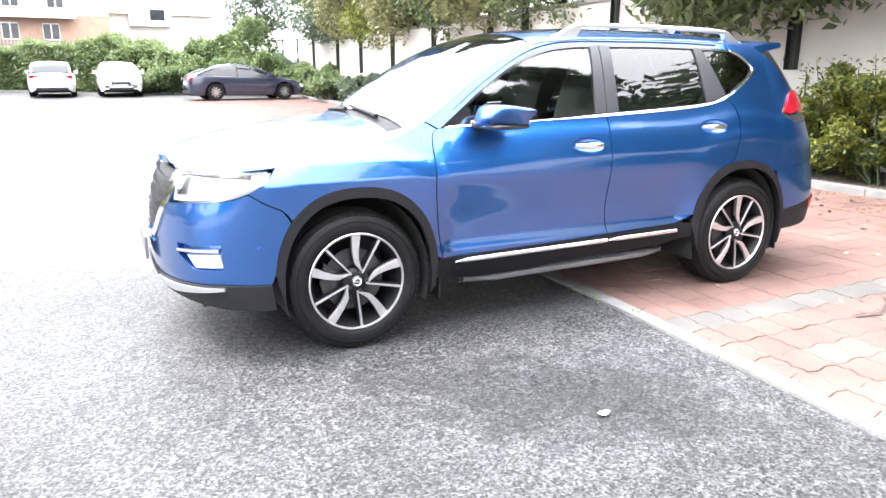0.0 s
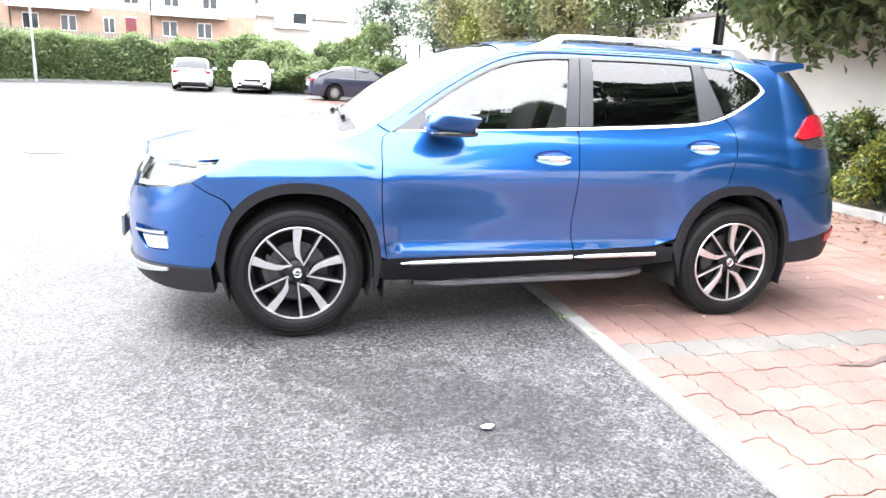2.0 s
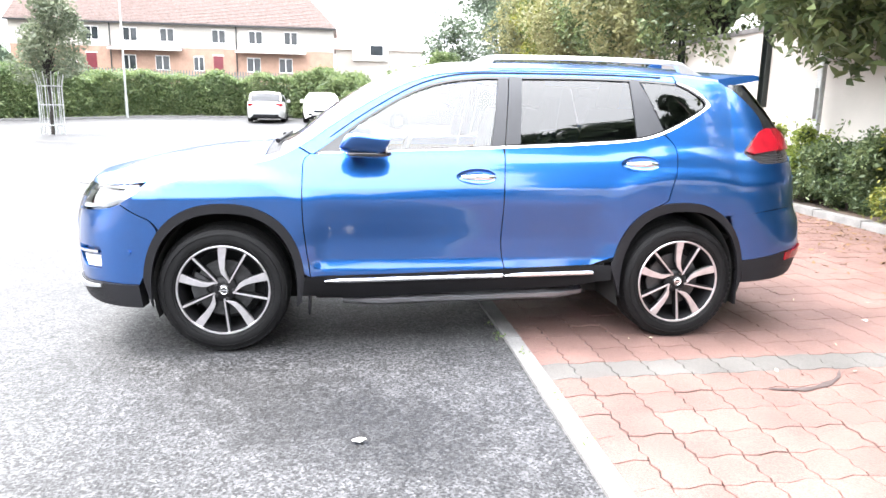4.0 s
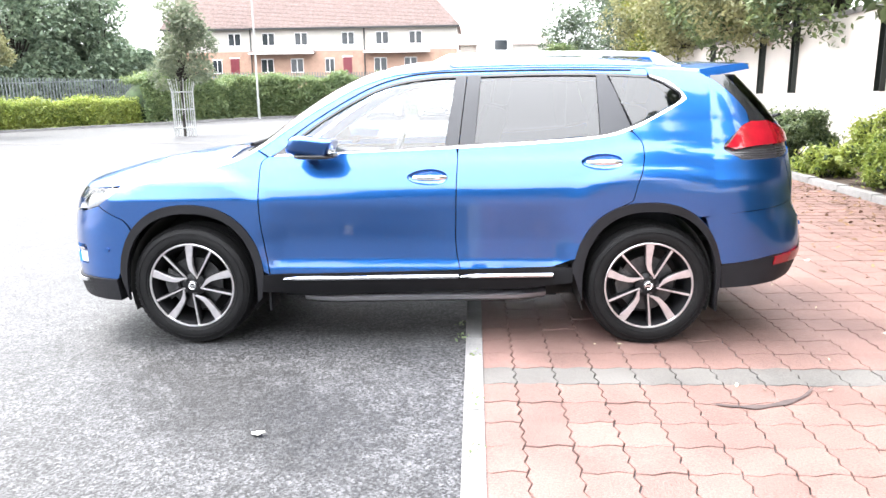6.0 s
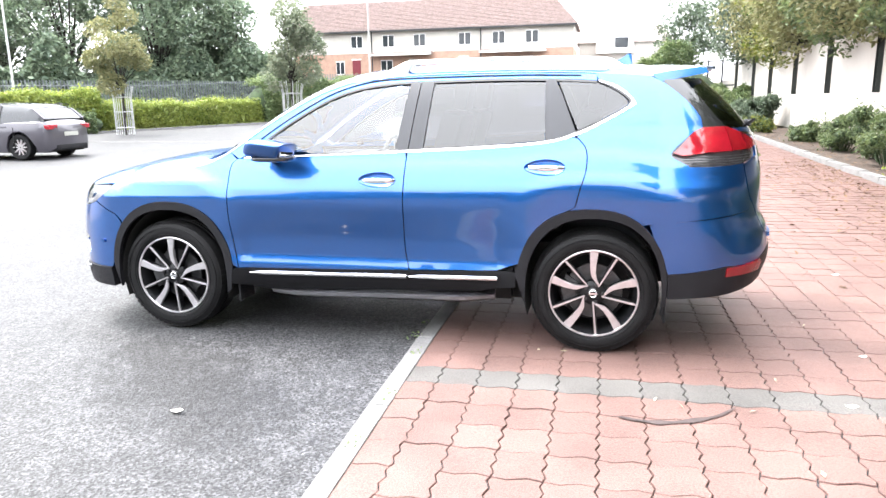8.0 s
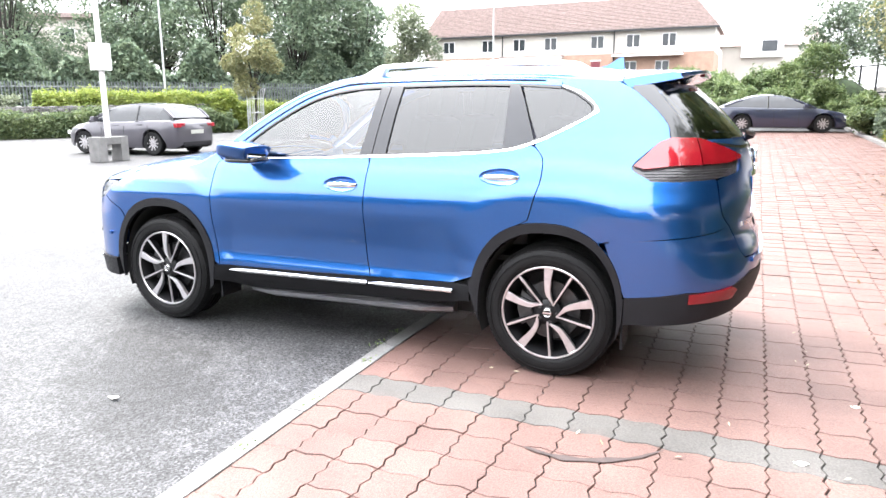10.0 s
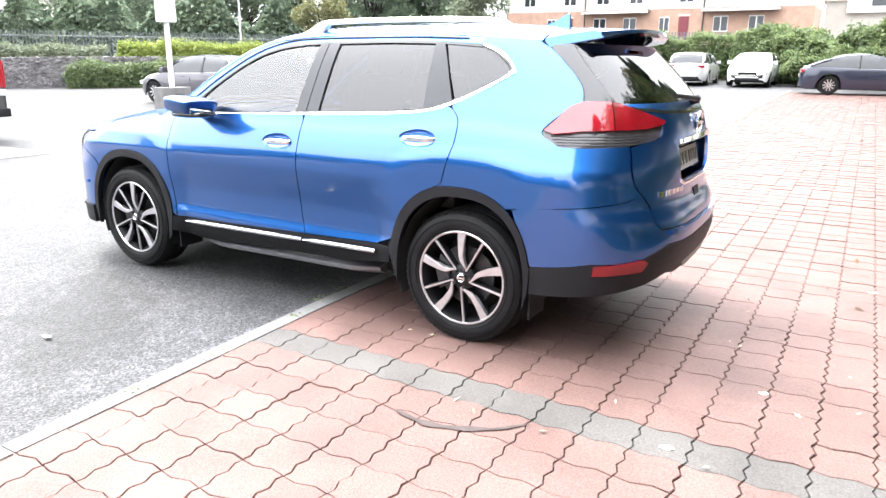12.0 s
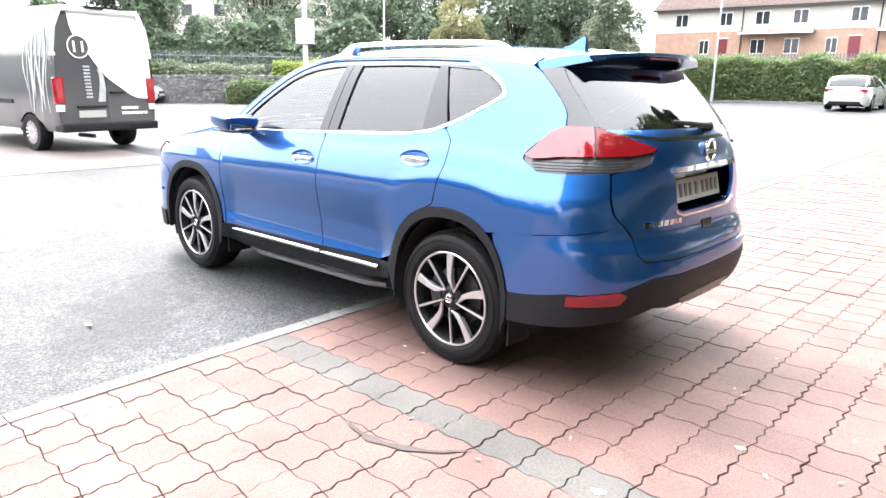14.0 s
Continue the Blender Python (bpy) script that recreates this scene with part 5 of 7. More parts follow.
gate_hole = rear(run([(0.36, 1.085), (0.33, 0.93), (0.27, 0.895)], 4) + run([(-0.27, 0.895), (-0.33, 0.93), (-0.36, 1.085)], 4))
gate = skin_part("tailgate", skin(fresh(), mirror_u([(3.42, 1.288), (3.56, 1.253), (3.748, 1.203), (3.70, 1.128), (3.552, 1.102), (3.508, 1.09), (3.523, 0.994), (3.553, 0.918), (3.583, 0.885), (3.608, 0.866), (3.66, 0.81), (3.66, 0.735), (3.70, 0.70), (3.88, 0.69)]), flank, 1, 0.03, holes=[gate_hole]), M_PAINT, suv)
skin_part("rear_window", skin(fresh(), mirror_u([(3.25, 1.568), (3.44, 1.298), (3.57, 1.262), (3.80, 1.250)]), flank, 1, 0.05, lift=-0.003, rim=False), M_GLASS_DARK, suv)
skin_part("window_edge", skin(fresh(), rear([(0.62, 1.275), (0.4, 1.252), (0.0, 1.246), (-0.4, 1.252), (-0.62, 1.275), (-0.62, 1.262), (-0.4, 1.236), (0.0, 1.230), (0.4, 1.236), (0.62, 1.262)]), flank, 1, 0.04, lift=0.002), M_GLOSSBLACK, gate)
skin_part("plate_recess", skin(fresh(), rear([(0.37, 1.09), (0.34, 0.89), (-0.34, 0.89), (-0.37, 1.09)]), flank, 1, 0.04, lift=-0.085, rim=False), M_GLOSSBLACK, gate)
skin_part("chrome_strip", skin(fresh(), rear(run([(0.37, 1.088), (0.0, 1.094), (-0.37, 1.088)], 6) + run([(-0.37, 1.112), (0.0, 1.120), (0.37, 1.112)], 6)), flank, 1, 0.03, lift=0.012, depth=0.05), M_CHROME, gate, "chrome finisher over the plate")
skin_part("chrome_strip", skin(fresh(), rear([(0.35, 0.915), (0.27, 0.885), (-0.27, 0.885), (-0.35, 0.915), (-0.34, 0.895), (-0.27, 0.873), (0.27, 0.873), (0.34, 0.895)]), flank, 1, 0.03, lift=0.006, depth=0.02), M_CHROME, gate)
plate = part("number_plate", a_box(3.585, 3.593, -0.26, 0.26, 0.937, 1.052, 0.003), M_PLATE, suv, "pale number plate with dark bars")
plate.matrix_basis = Matrix.Translation((3.612, 0, 0.99)) @ Matrix.Rotation(radians(-12), 4, "Y") @ Matrix.Translation((-3.589, 0, -1.0))
for y, w in ((-0.21, 0.045), (-0.155, 0.045), (-0.10, 0.045), (-0.03, 0.05), (0.05, 0.045), (0.105, 0.045), (0.16, 0.045), (0.215, 0.045)):
    part("bar", a_box(3.593, 3.597, y - w * 0.27, y + w * 0.27, 0.963, 1.027), M_INK, plate)
badge = part("badge", tube(bmesh.new(), (3.635, 0, 1.172), (3.661, 0, 1.174), 0.050, sides=28), M_GLOSSBLACK, gate, "round badge with a chrome ring")
bm = bmesh.new()
for k in range(28):
    a0, a1 = 2 * math.pi * k / 28, 2 * math.pi * (k + 1) / 28
    tube(bm, (3.663, 0.052 * math.cos(a0), 1.174 + 0.052 * math.sin(a0)), (3.663, 0.052 * math.cos(a1), 1.174 + 0.052 * math.sin(a1)), 0.0085, sides=8)
part("badge_ring", bm, M_CHROME, badge, "chrome ring", smooth=True)
part("badge_bar", a_box(3.658, 3.671, -0.062, 0.062, 1.165, 1.184, 0.003), M_CHROME, badge)
for i, (a, b) in enumerate(((0.56, 0.52), (0.50, 0.485), (0.475, 0.44), (0.43, 0.395), (0.385, 0.35), (0.34, 0.325), (0.315, 0.285))):
    skin_part("letter_bar", skin(fresh(), rear([(a, 0.845), (a, 0.872), (b, 0.872), (b, 0.845)]), flank, 1, 0.02, lift=0.005, depth=0.006), M_CHROME, gate)
skin_part("latch_recess", skin(fresh(), rear([(0.06, 0.83), (0.05, 0.785), (-0.05, 0.785), (-0.06, 0.83)]), flank, 1, 0.03, lift=0.003), M_DARK, gate)
bm = bmesh.new()
tube(bm, (3.60, 0.02, 1.285), (3.645, 0.02, 1.295), 0.028, 0.022, 14)
tube(bm, (3.64, 0.02, 1.295), (3.60, -0.33, 1.325), 0.016, 0.009, 8)
part("wiper", bm, M_CLAD, suv, "black rear wiper", smooth=True)

low = [(2.96, 0.772), (3.148, 0.800), (3.309, 0.816), (3.507, 0.838), (3.60, 0.868), (3.655, 0.80), (3.655, 0.728), (3.70, 0.692), (3.88, 0.684)]
lower = [(3.88, 0.612), (3.75, 0.62), (3.62, 0.585), (3.52, 0.552), (3.29, 0.547), (3.064, 0.50)]
full = low + [(8.1 - u, z) for u, z in low[::-1]] + [(8.1 - tail_u(x, z), z) for x, z in arch(2.685, 0.425, 0.492, 16, 39, 8)[::-1]] + [(8.1 - u, z) for u, z in lower[::-1]] + lower + [(tail_u(x, z), z) for x, z in arch(2.685, 0.425, 0.492, 16, 39, 8)]
skin_part("rear_bumper", skin(fresh(), full, flank, 1, 0.03), M_PAINT, suv, "blue rear bumper")
clad = [(3.064, 0.497), (3.29, 0.544), (3.52, 0.549), (3.62, 0.582), (3.75, 0.617), (3.88, 0.609)]
clad2 = [(3.88, 0.44), (3.79, 0.46), (3.62, 0.42), (3.35, 0.385), (3.066, 0.36)]
skin_part("rear_valance", skin(fresh(), clad + [(8.1 - u, z) for u, z in clad[::-1]] + [(8.1 - u, z) for u, z in clad2[::-1]] + clad2, flank, 1, 0.03, lift=0.004, depth=0.08), M_CLAD, suv, "black textured rear valance")
skin_part("skid_plate", skin(fresh(), rear(run([(0.30, 0.468), (0.2, 0.478), (0.0, 0.48), (-0.2, 0.478), (-0.30, 0.468)], 4) + run([(-0.25, 0.435), (0.0, 0.425), (0.25, 0.435)], 4)), flank, 1, 0.03, lift=0.008, depth=0.04), M_SKID, suv, "dull silver skid plate")
step_top = [(3.76, 0.684), (3.88, 0.678)]
step_low = [(3.88, 0.650), (3.76, 0.662)]
skin_part("bumper_step", skin(fresh(), step_top + [(8.1 - u, z) for u, z in step_top[::-1]] + [(8.1 - u, z) for u, z in step_low[::-1]] + step_low, flank, 1, 0.03, lift=0.014, depth=0.03), M_PAINT, suv)

# nose
fog_hole = [(-0.93, 0.60), (-0.645, 0.612), (-0.634, 0.58), (-0.643, 0.49), (-0.82, 0.48), (-0.925, 0.55)]
half_top = [(front_u(x, z), z) for x, z in arch(0.015, 0.436, 0.492, 172, 140, 8)] + [(-0.363, 0.768)] + run([(-0.509, 0.850), (-0.629, 0.820), (-0.890, 0.797), (-1.045, 0.783)], 3) + [(-1.06, 0.74), (-1.12, 0.62), (-1.16, 0.56), (-1.2, 0.54)]
half_low = [(-1.2, 0.40), (-1.011, 0.400), (-0.638, 0.418), (-0.413, 0.412)]
mir = lambda pts: [(2 * XSF - 2 - u, z) for u, z in pts]
skin_part("front_bumper", skin(fresh(), half_top + mir(half_top[::-1]) + mir(half_low[::-1]) + half_low, flank, 1, 0.03, depth=0.045, holes=[fog_hole, mir(fog_hole)]), M_PAINT, suv, "blue front bumper")
lip = [(-0.413, 0.410), (-0.638, 0.415), (-1.011, 0.397), (-1.2, 0.39)]
lip2 = [(-1.2, 0.33), (-0.954, 0.318), (-0.673, 0.295), (-0.403, 0.284)]
skin_part("front_lip", skin(fresh(), lip + mir(lip[::-1]) + mir(lip2[::-1]) + lip2, flank, 1, 0.03, lift=0.014, depth=0.10), M_CLAD, suv, "black front lip")
skin_part("lip_blade", skin(fresh(), [(-0.636, 0.406), (-0.981, 0.392), (-1.15, 0.386), (-1.15, 0.352), (-0.982, 0.352), (-0.636, 0.392)], flank, 1, 0.03, lift=0.026, depth=0.03), M_SATIN, suv)
grille = skin_part("grille", skin(fresh(), [(-1.0, 0.935), (-0.99, 0.80), (-1.08, 0.62), (-1.13, 0.56), (-1.57, 0.56), (-1.62, 0.62), (-1.71, 0.80), (-1.70, 0.935)], flank, 1, 0.03, lift=-0.03, depth=0.0, rim=False), M_CLAD, suv, "black mesh grille with chrome frame")
for i in range(6):
    z = 0.60 + i * 0.055
    skin_part("slat", skin(fresh(), [(-1.08, z), (-1.62, z), (-1.62, z + 0.014), (-1.08, z + 0.014)], flank, 1, 0.04, lift=-0.012, depth=0.02), M_CLAD, grille)
for q in (lambda u: u, lambda u: 2 * XSF - 2 - u):
    skin_part("chrome_frame", skin(fresh(), [(q(u), z) for u, z in ((-0.99, 0.94), (-0.985, 0.86), (-1.02, 0.79), (-1.12, 0.62), (-1.2, 0.56), (-1.23, 0.575), (-1.16, 0.64), (-1.06, 0.80), (-1.03, 0.87), (-1.035, 0.94))], flank, 1, 0.03, lift=0.008, depth=0.03), M_CHROME, grille)
part("number_plate", a_box(-0.962, -0.947, -0.26, 0.26, 0.445, 0.565, 0.003), M_INK, suv, "front number plate on a black holder")
part("parking_sensor", tube(bmesh.new(), (-0.487, -0.9, 0.588), (-0.487, -0.915, 0.588), 0.013, sides=14), M_PAINT, suv)

# upper skin: bonnet, screen, roof
def top_part(name, x0, x1, v0, v1, material, label="", lift=0.0, step=0.035, rim=True, front=None):
    o = [(x, -v1) for x in np.linspace(x0, x1, 16)] + [(x1, v) for v in np.linspace(-v1, v1, 20)] + [(x, v1) for x in np.linspace(x1, x0, 16)] + [(x0, v) for v in np.linspace(v1, -v1, 20)]
    return skin_part(name, skin(fresh(), o, top, 1, step, lift, rim=rim), material, suv, label)


top_part("bonnet", -0.835, 0.235, 0, 0.895, M_PAINT, step=0.03)
cowl = top_part("cowl", 0.235, 0.33, 0, 0.93, M_CLAD, "black scuttle panel with wipers", lift=-0.012)
for y0, y1 in ((-0.45, 0.15), (0.10, 0.62)):
    bm = bmesh.new()
    a, b = Vector((0.285, y0, top(0.285, y0 / 0.78)[2] + 0.012)), Vector((0.33, y1, top(0.33, y1 / 0.78)[2] + 0.012))
    tube(bm, a, b, 0.014, 0.008, 8)
    part("wiper", bm, M_CLAD, cowl, smooth=True)
top_part("windscreen", 0.32, 1.17, 0, 0.955, M_GLASS_SCREEN, "large sloping windscreen", lift=-0.004, step=0.05, rim=False)
for s in (1, -1):
    o = [(x, s * 0.955) for x in np.linspace(0.33, 1.20, 14)] + [(x, s * 1.0) for x in np.linspace(1.20, 0.40, 14)]
    skin_part("windscreen_pillar", rolled(skin(fresh(), o, top, 1, 0.03, depth=0.03), 0.7), M_PAINT, suv)
roof = top_part("roof", 1.17, 3.0, 0, 1.0, M_PAINT, step=0.045, rim=False)
skin_part("sunroof", skin(fresh(), [(1.26, -0.62), (2.35, -0.66), (2.35, 0.66), (1.26, 0.62)], top, 1, 0.06, lift=0.003, depth=0.006), M_GLOSSBLACK, roof, "black panoramic glass roof")

# spoiler
bm = bmesh.new()
rows = []
for i in range(21):
    v = -1 + i / 10
    y = 0.60 * v
    edge = abs(v) ** 3
    xt = 3.385 - 0.10 * edge
    zt = 1.648 - 0.028 * v * v
    z0 = top(2.99, v * 0.98)[2]
    row = [(2.99, y, z0), (3.10, y * 0.985, z0 * 0.55 + zt * 0.45 + 0.006), (3.25, y, zt + 0.006), (xt, y * 0.99, zt), (xt + 0.004, y * 0.99, zt - 0.016), (3.30, y * 0.97, zt - 0.045 + 0.02 * edge), (3.17, y * 1.01, 1.572), (3.04, y * 1.04, 1.548)]
    rows.append([bm.verts.new(c) for c in row])
for q, r in zip(rows, rows[1:]):
    for k in range(7):
        bm.faces.new((q[k], q[k + 1], r[k + 1], r[k]))
for q in (rows[0], rows[-1]):
    bm.faces.new(q)
bmesh.ops.recalc_face_normals(bm, faces=bm.faces)
sp = part("spoiler", bm, M_PAINT, suv, "blue roof spoiler over the rear window", smooth=True)
part("brake_light", a_box(3.345, 3.372, -0.16, 0.16, 1.612, 1.626, 0.004), M_TAILDEEP, sp)
bm = bmesh.new()
fin = [(2.74, 0.028, 1.678), (2.81, 0.02, 1.70), (2.875, 0.008, 1.742), (2.895, 0.006, 1.742), (2.905, 0.025, 1.665)]
a = [bm.verts.new((x, -w, z)) for x, w, z in fin]
b = [bm.verts.new((x, w, z)) for x, w, z in fin]
for k in range(len(fin) - 1):
    bm.faces.new((a[k], a[k + 1], b[k + 1], b[k]))
bm.faces.new(a[::-1])
bm.faces.new(b)
bmesh.ops.recalc_face_normals(bm, faces=bm.faces)
part("antenna_fin", bm, M_PAINT, roof)


# roof rails
def rail(side):
    bm = bmesh.new()
    xs = np.linspace(1.36, 2.90, 36)
    sec = []
    for x in xs:
        k = min(1.0, (x - 1.36) / 0.20, (2.90 - x) / 0.16)
        k = max(0.0, k)
        lift = 0.062 * (k * k * (3 - 2 * k)) + 0.002
        vv = 0.90
        ty, tz = top(x, vv)[1:]
        w, h = 0.019, 0.026
        under = tz - 0.02 if k < 0.93 else tz + lift - h
        z = tz + lift
        sec.append([bm.verts.new((x, -side * (ty + d), q)) for d, q in ((-w, under), (-w, z - 0.008), (-w * 0.5, z), (w * 0.5, z), (w, z - 0.008), (w, under))])
    for q, r in zip(sec, sec[1:]):
        for k in range(6):
            bm.faces.new((q[k], q[(k + 1) % 6], r[(k + 1) % 6], r[k]))
    bm.faces.new(sec[0])
    bm.faces.new(sec[-1])
    bmesh.ops.recalc_face_normals(bm, faces=bm.faces)
    part("roof_rail", bm, M_SATIN, suv, "satin silver roof rail", smooth=True)


rail(1)
rail(-1)


# door handles
def handle(x, z, side):
    s0 = half(x, z)
    bm = bmesh.new()
    secs = []
    for i in range(13):
        f = -1 + i / 6
        bow = 0.030 * (1 - f**4) + 0.004
        r = 0.016 * (1 - 0.35 * f * f)
        secs.append([bm.verts.new((x + 0.012 + 0.100 * f, -side * (s0 + bow + 0.010 * math.cos(a)), z - 0.002 + r * math.sin(a))) for a in np.linspace(0, 2 * math.pi, 9)[:-1]])
    for q, r in zip(secs, secs[1:]):
        for k in range(8):
            bm.faces.new((q[k], q[(k + 1) % 8], r[(k + 1) % 8], r[k]))
    bm.faces.new(secs[0])
    bm.faces.new(secs[-1])
    bmesh.ops.recalc_face_normals(bm, faces=bm.faces)
    h = part("door_handle", bm, M_CHROME, suv, "chrome door handle over an oval cup", smooth=True)
    bm = bmesh.new()
    rings = []
    for k in (1.03, 1.0, 0.97, 0.9, 0.75, 0.55, 0.3, 0.08):
        dip = -0.0006 if k >= 1 else 0.024 * (1 - k**3) ** 0.8 + 0.001
        rings.append([bm.verts.new((u, -side * (half(u, q) - dip), q)) for u, q in handle_oval(x, z, k)])
    for q, r in zip(rings, rings[1:]):
        for k in range(36):
            bm.faces.new((q[k], q[(k + 1) % 36], r[(k + 1) % 36], r[k]))
    bm.faces.new(rings[-1])
    bmesh.ops.recalc_face_normals(bm, faces=bm.faces)
    part("cup", bm, M_PAINT, h, smooth=True)


for s in (1, -1):
    handle(1.425, 1.006, s)
    handle(2.415, 1.084, s)


# mirrors
def mirror(side):
    bm = bmesh.new()
    bmesh.ops.create_uvsphere(bm, u_segments=28, v_segments=18, radius=1.0)
    for v in bm.verts:
        c = v.co
        q = Vector([math.copysign(abs(k) ** 0.5, k) for k in c])
        x = 0.135 * q.x
        taper = 1 - 0.22 * (q.y * 0.5 + 0.5)
        if q.x > 0.72:
            x = 0.135 * 0.72 + (q.x - 0.72) * 0.01
        v.co = (0.80 + x + 0.03 * q.z, -side * (0.985 + 0.125 * q.y * (1 + 0.22 * q.z)), 1.186 + 0.064 * q.z * taper + 0.012 * q.y - 0.018 * q.x)
    bmesh.ops.recalc_face_normals(bm, faces=bm.faces)
    cap = part("door_mirror", bm, M_PAINT, suv, "blue door mirror with black base", smooth=True)
    bm = bmesh.new()
    bmesh.ops.create_uvsphere(bm, u_segments=24, v_segments=12, radius=1.0)
    for v in bm.verts:
        q = Vector([math.copysign(abs(k) ** 0.65, k) for k in v.co])
        v.co = (0.81 + 0.125 * q.x, -side * (0.965 + 0.115 * q.y), 1.140 + 0.020 * q.z)
    part("mirror_base", bm, M_GLOSSBLACK, cap, smooth=True)
    bm = bmesh.new()
    tube(bm, (0.72, -side * 0.80, 1.135), (0.77, -side * 0.93, 1.142), 0.035, 0.03, 10)
    part("mirror_arm", bm, M_GLOSSBLACK, cap, smooth=True)
    part("mirror_glass", a_box(0.895, 0.905, *sorted((-side * 0.90, -side * 1.07)), 1.155, 1.235, 0.004), mat("mirror_silver", (0.85, 0.86, 0.87), 0.02, 1.0, vary=0.0), cap)


mirror(1)
mirror(-1)


# wheels
def lathe(profile, segments=72, groove=None):
    """A ring turned round the y axis from a profile of (radius, y)."""
    bm = bmesh.new()
    rings = []
    for i in range(segments):
        a = 2 * math.pi * i / segments
        rings.append([bm.verts.new((r * math.cos(a), y, r * math.sin(a))) for r, y in profile])
    for i in range(segments):
        q, r = rings[i], rings[(i + 1) % segments]
        for k in range(len(profile) - 1):
            bm.faces.new((q[k], q[k + 1], r[k + 1], r[k]))
    bmesh.ops.recalc_face_normals(bm, faces=bm.faces)
    return bm


def prism(poly, y0, y1, bevel=0.0):
    """A flat plate in x and z, from depth y0 (outer face) to y1."""
    bm = bmesh.new()
    a = [bm.verts.new((x, y0, z)) for x, z in poly]
    b = [bm.verts.new((x, y1, z)) for x, z in poly]
    f = bm.faces.new(a)
    bm.faces.new(b[::-1])
    for i in range(len(poly)):
        j = (i + 1) % len(poly)
        bm.faces.new((a[i], b[i], b[j], a[j]))
    bmesh.ops.recalc_face_normals(bm, faces=bm.faces)
    if bevel:
        bmesh.ops.bevel(bm, geom=list(f.edges), offset=bevel, segments=2, affect="EDGES")
    return bm


def polar(r, deg):
    return r * math.cos(radians(deg)), r * math.sin(radians(deg))


def suv_wheel():
    """The outer face looks to -y; the hub is the origin."""
    w = thing("wheel", (0, 0, 0), "", "")
    tyre = [(0.250, 0.02), (0.258, 0.004), (0.268, -0.004), (0.300, -0.009), (0.335, -0.001), (0.352, 0.016), (0.3605, 0.036)]
    for i in range(4):
        y = 0.052 + i * 0.036
        tyre += [(0.365, y), (0.365, y + 0.022), (0.357, y + 0.025), (0.357, y + 0.033)]
    tyre += [(0.365, 0.196), (0.3605, 0.206), (0.350, 0.222), (0.300, 0.236), (0.245, 0.225)]
    t = part("tyre", lathe(tyre, 96), M_RUBBER, w, "black road tyre with treaded shoulder", smooth=True)
    # tread blocks on the shoulder
    bm = bmesh.new()
    for i in range(64):
        a = 2 * math.pi * i / 64
        m = Matrix.Rotation(-a, 4, "Y") @ Matrix.Translation((0.3515, 0.026, 0))
        box(bm, -0.006, 0.006, -0.020, 0.020, -0.0115, 0.0115, 0, m @ Matrix.Rotation(radians(-24), 4, "Z"))
    part("tread", bm, M_RUBBER, t)
    for r, n in ((0.318, 1), (0.276, 1)):
        part("sidewall_ring", lathe([(r - 0.0015, -0.0075 if r > 0.3 else -0.0055), (r, -0.0115 if r > 0.3 else -0.009), (r + 0.0015, -0.0075 if r > 0.3 else -0.0055)], 72), M_RUBBER, t, smooth=True)
    rim = part("rim", lathe([(0.255, 0.010), (0.2575, 0.000), (0.254, -0.003), (0.2475, -0.002), (0.2445, 0.004)], 96), M_ALLOY, w, "machined alloy rim with black pockets", smooth=True)
    part("barrel", lathe([(0.245, 0.004), (0.230, 0.03), (0.214, 0.10), (0.212, 0.20), (0.10, 0.205)], 64), M_WHEELDARK, rim, smooth=True)
    part("brake_disc", lathe([(0.05, 0.075), (0.162, 0.075), (0.165, 0.085), (0.05, 0.09)], 48), M_DISC, w, smooth=True)
    part("caliper", prism([polar(0.10, a) for a in (150, 180, 210)] + [polar(0.185, a) for a in (212, 180, 148)], 0.05, 0.12, 0.006), M_DISC, w)
    for i in range(5):
        o = 72 * i
        # broad blade with a hooked root
        blade = [polar(r, o + a) for r, a in ((0.054, 52), (0.070, 66), (0.086, 77), (0.12, 84.5), (0.17, 85.5), (0.2485, 84.2), (0.2485, 90), (0.2485, 95.4), (0.17, 97.5), (0.12, 98), (0.095, 96), (0.076, 86), (0.060, 70), (0.049, 57))]
        s = part("broad_spoke", prism(blade, 0.004, 0.030, 0.003), M_ALLOY, rim)
        part("spoke_back", prism([(x * 0.985, z * 0.985) for x, z in blade], 0.018, 0.055), M_WHEELDARK, s)
        thin = [polar(0.049, o + 58), polar(0.052, o + 50), polar(0.2485, o + 57.2), polar(0.2485, o + 60.2)]
        s = part("slim_spoke", prism(thin, 0.005, 0.030, 0.002), M_ALLOY, rim)
        part("spoke_back", prism([polar(0.045, o + 62), polar(0.046, o + 46), polar(0.247, o + 56), polar(0.247, o + 61.6), polar(0.08, o + 64)], 0.014, 0.055), M_WHEELDARK, s)
        x, z = polar(0.052, o + 72)
        part("wheel_nut", tube(bmesh.new(), (x, 0.004, z), (x, 0.03, z), 0.0095, sides=6), M_DISC, rim)
    part("hub", lathe([(0.0, 0.012), (0.040, 0.012), (0.062, 0.018), (0.072, 0.03), (0.072, 0.06)], 36), M_WHEELDARK, w, smooth=True)
    cap = part("hub_cap", lathe([(0.0, 0.002), (0.026, 0.003), (0.031, 0.008), (0.031, 0.02)], 30), M_GLOSSBLACK, w, smooth=True)
    part("badge_ring", lathe([(0.017, 0.0025), (0.020, -0.0005), (0.023, 0.0025)], 30), M_CHROME, cap, smooth=True)
    part("badge_bar", a_box(-0.023, 0.023, -0.001, 0.003, -0.004, 0.004), M_CHROME, cap)
    return w


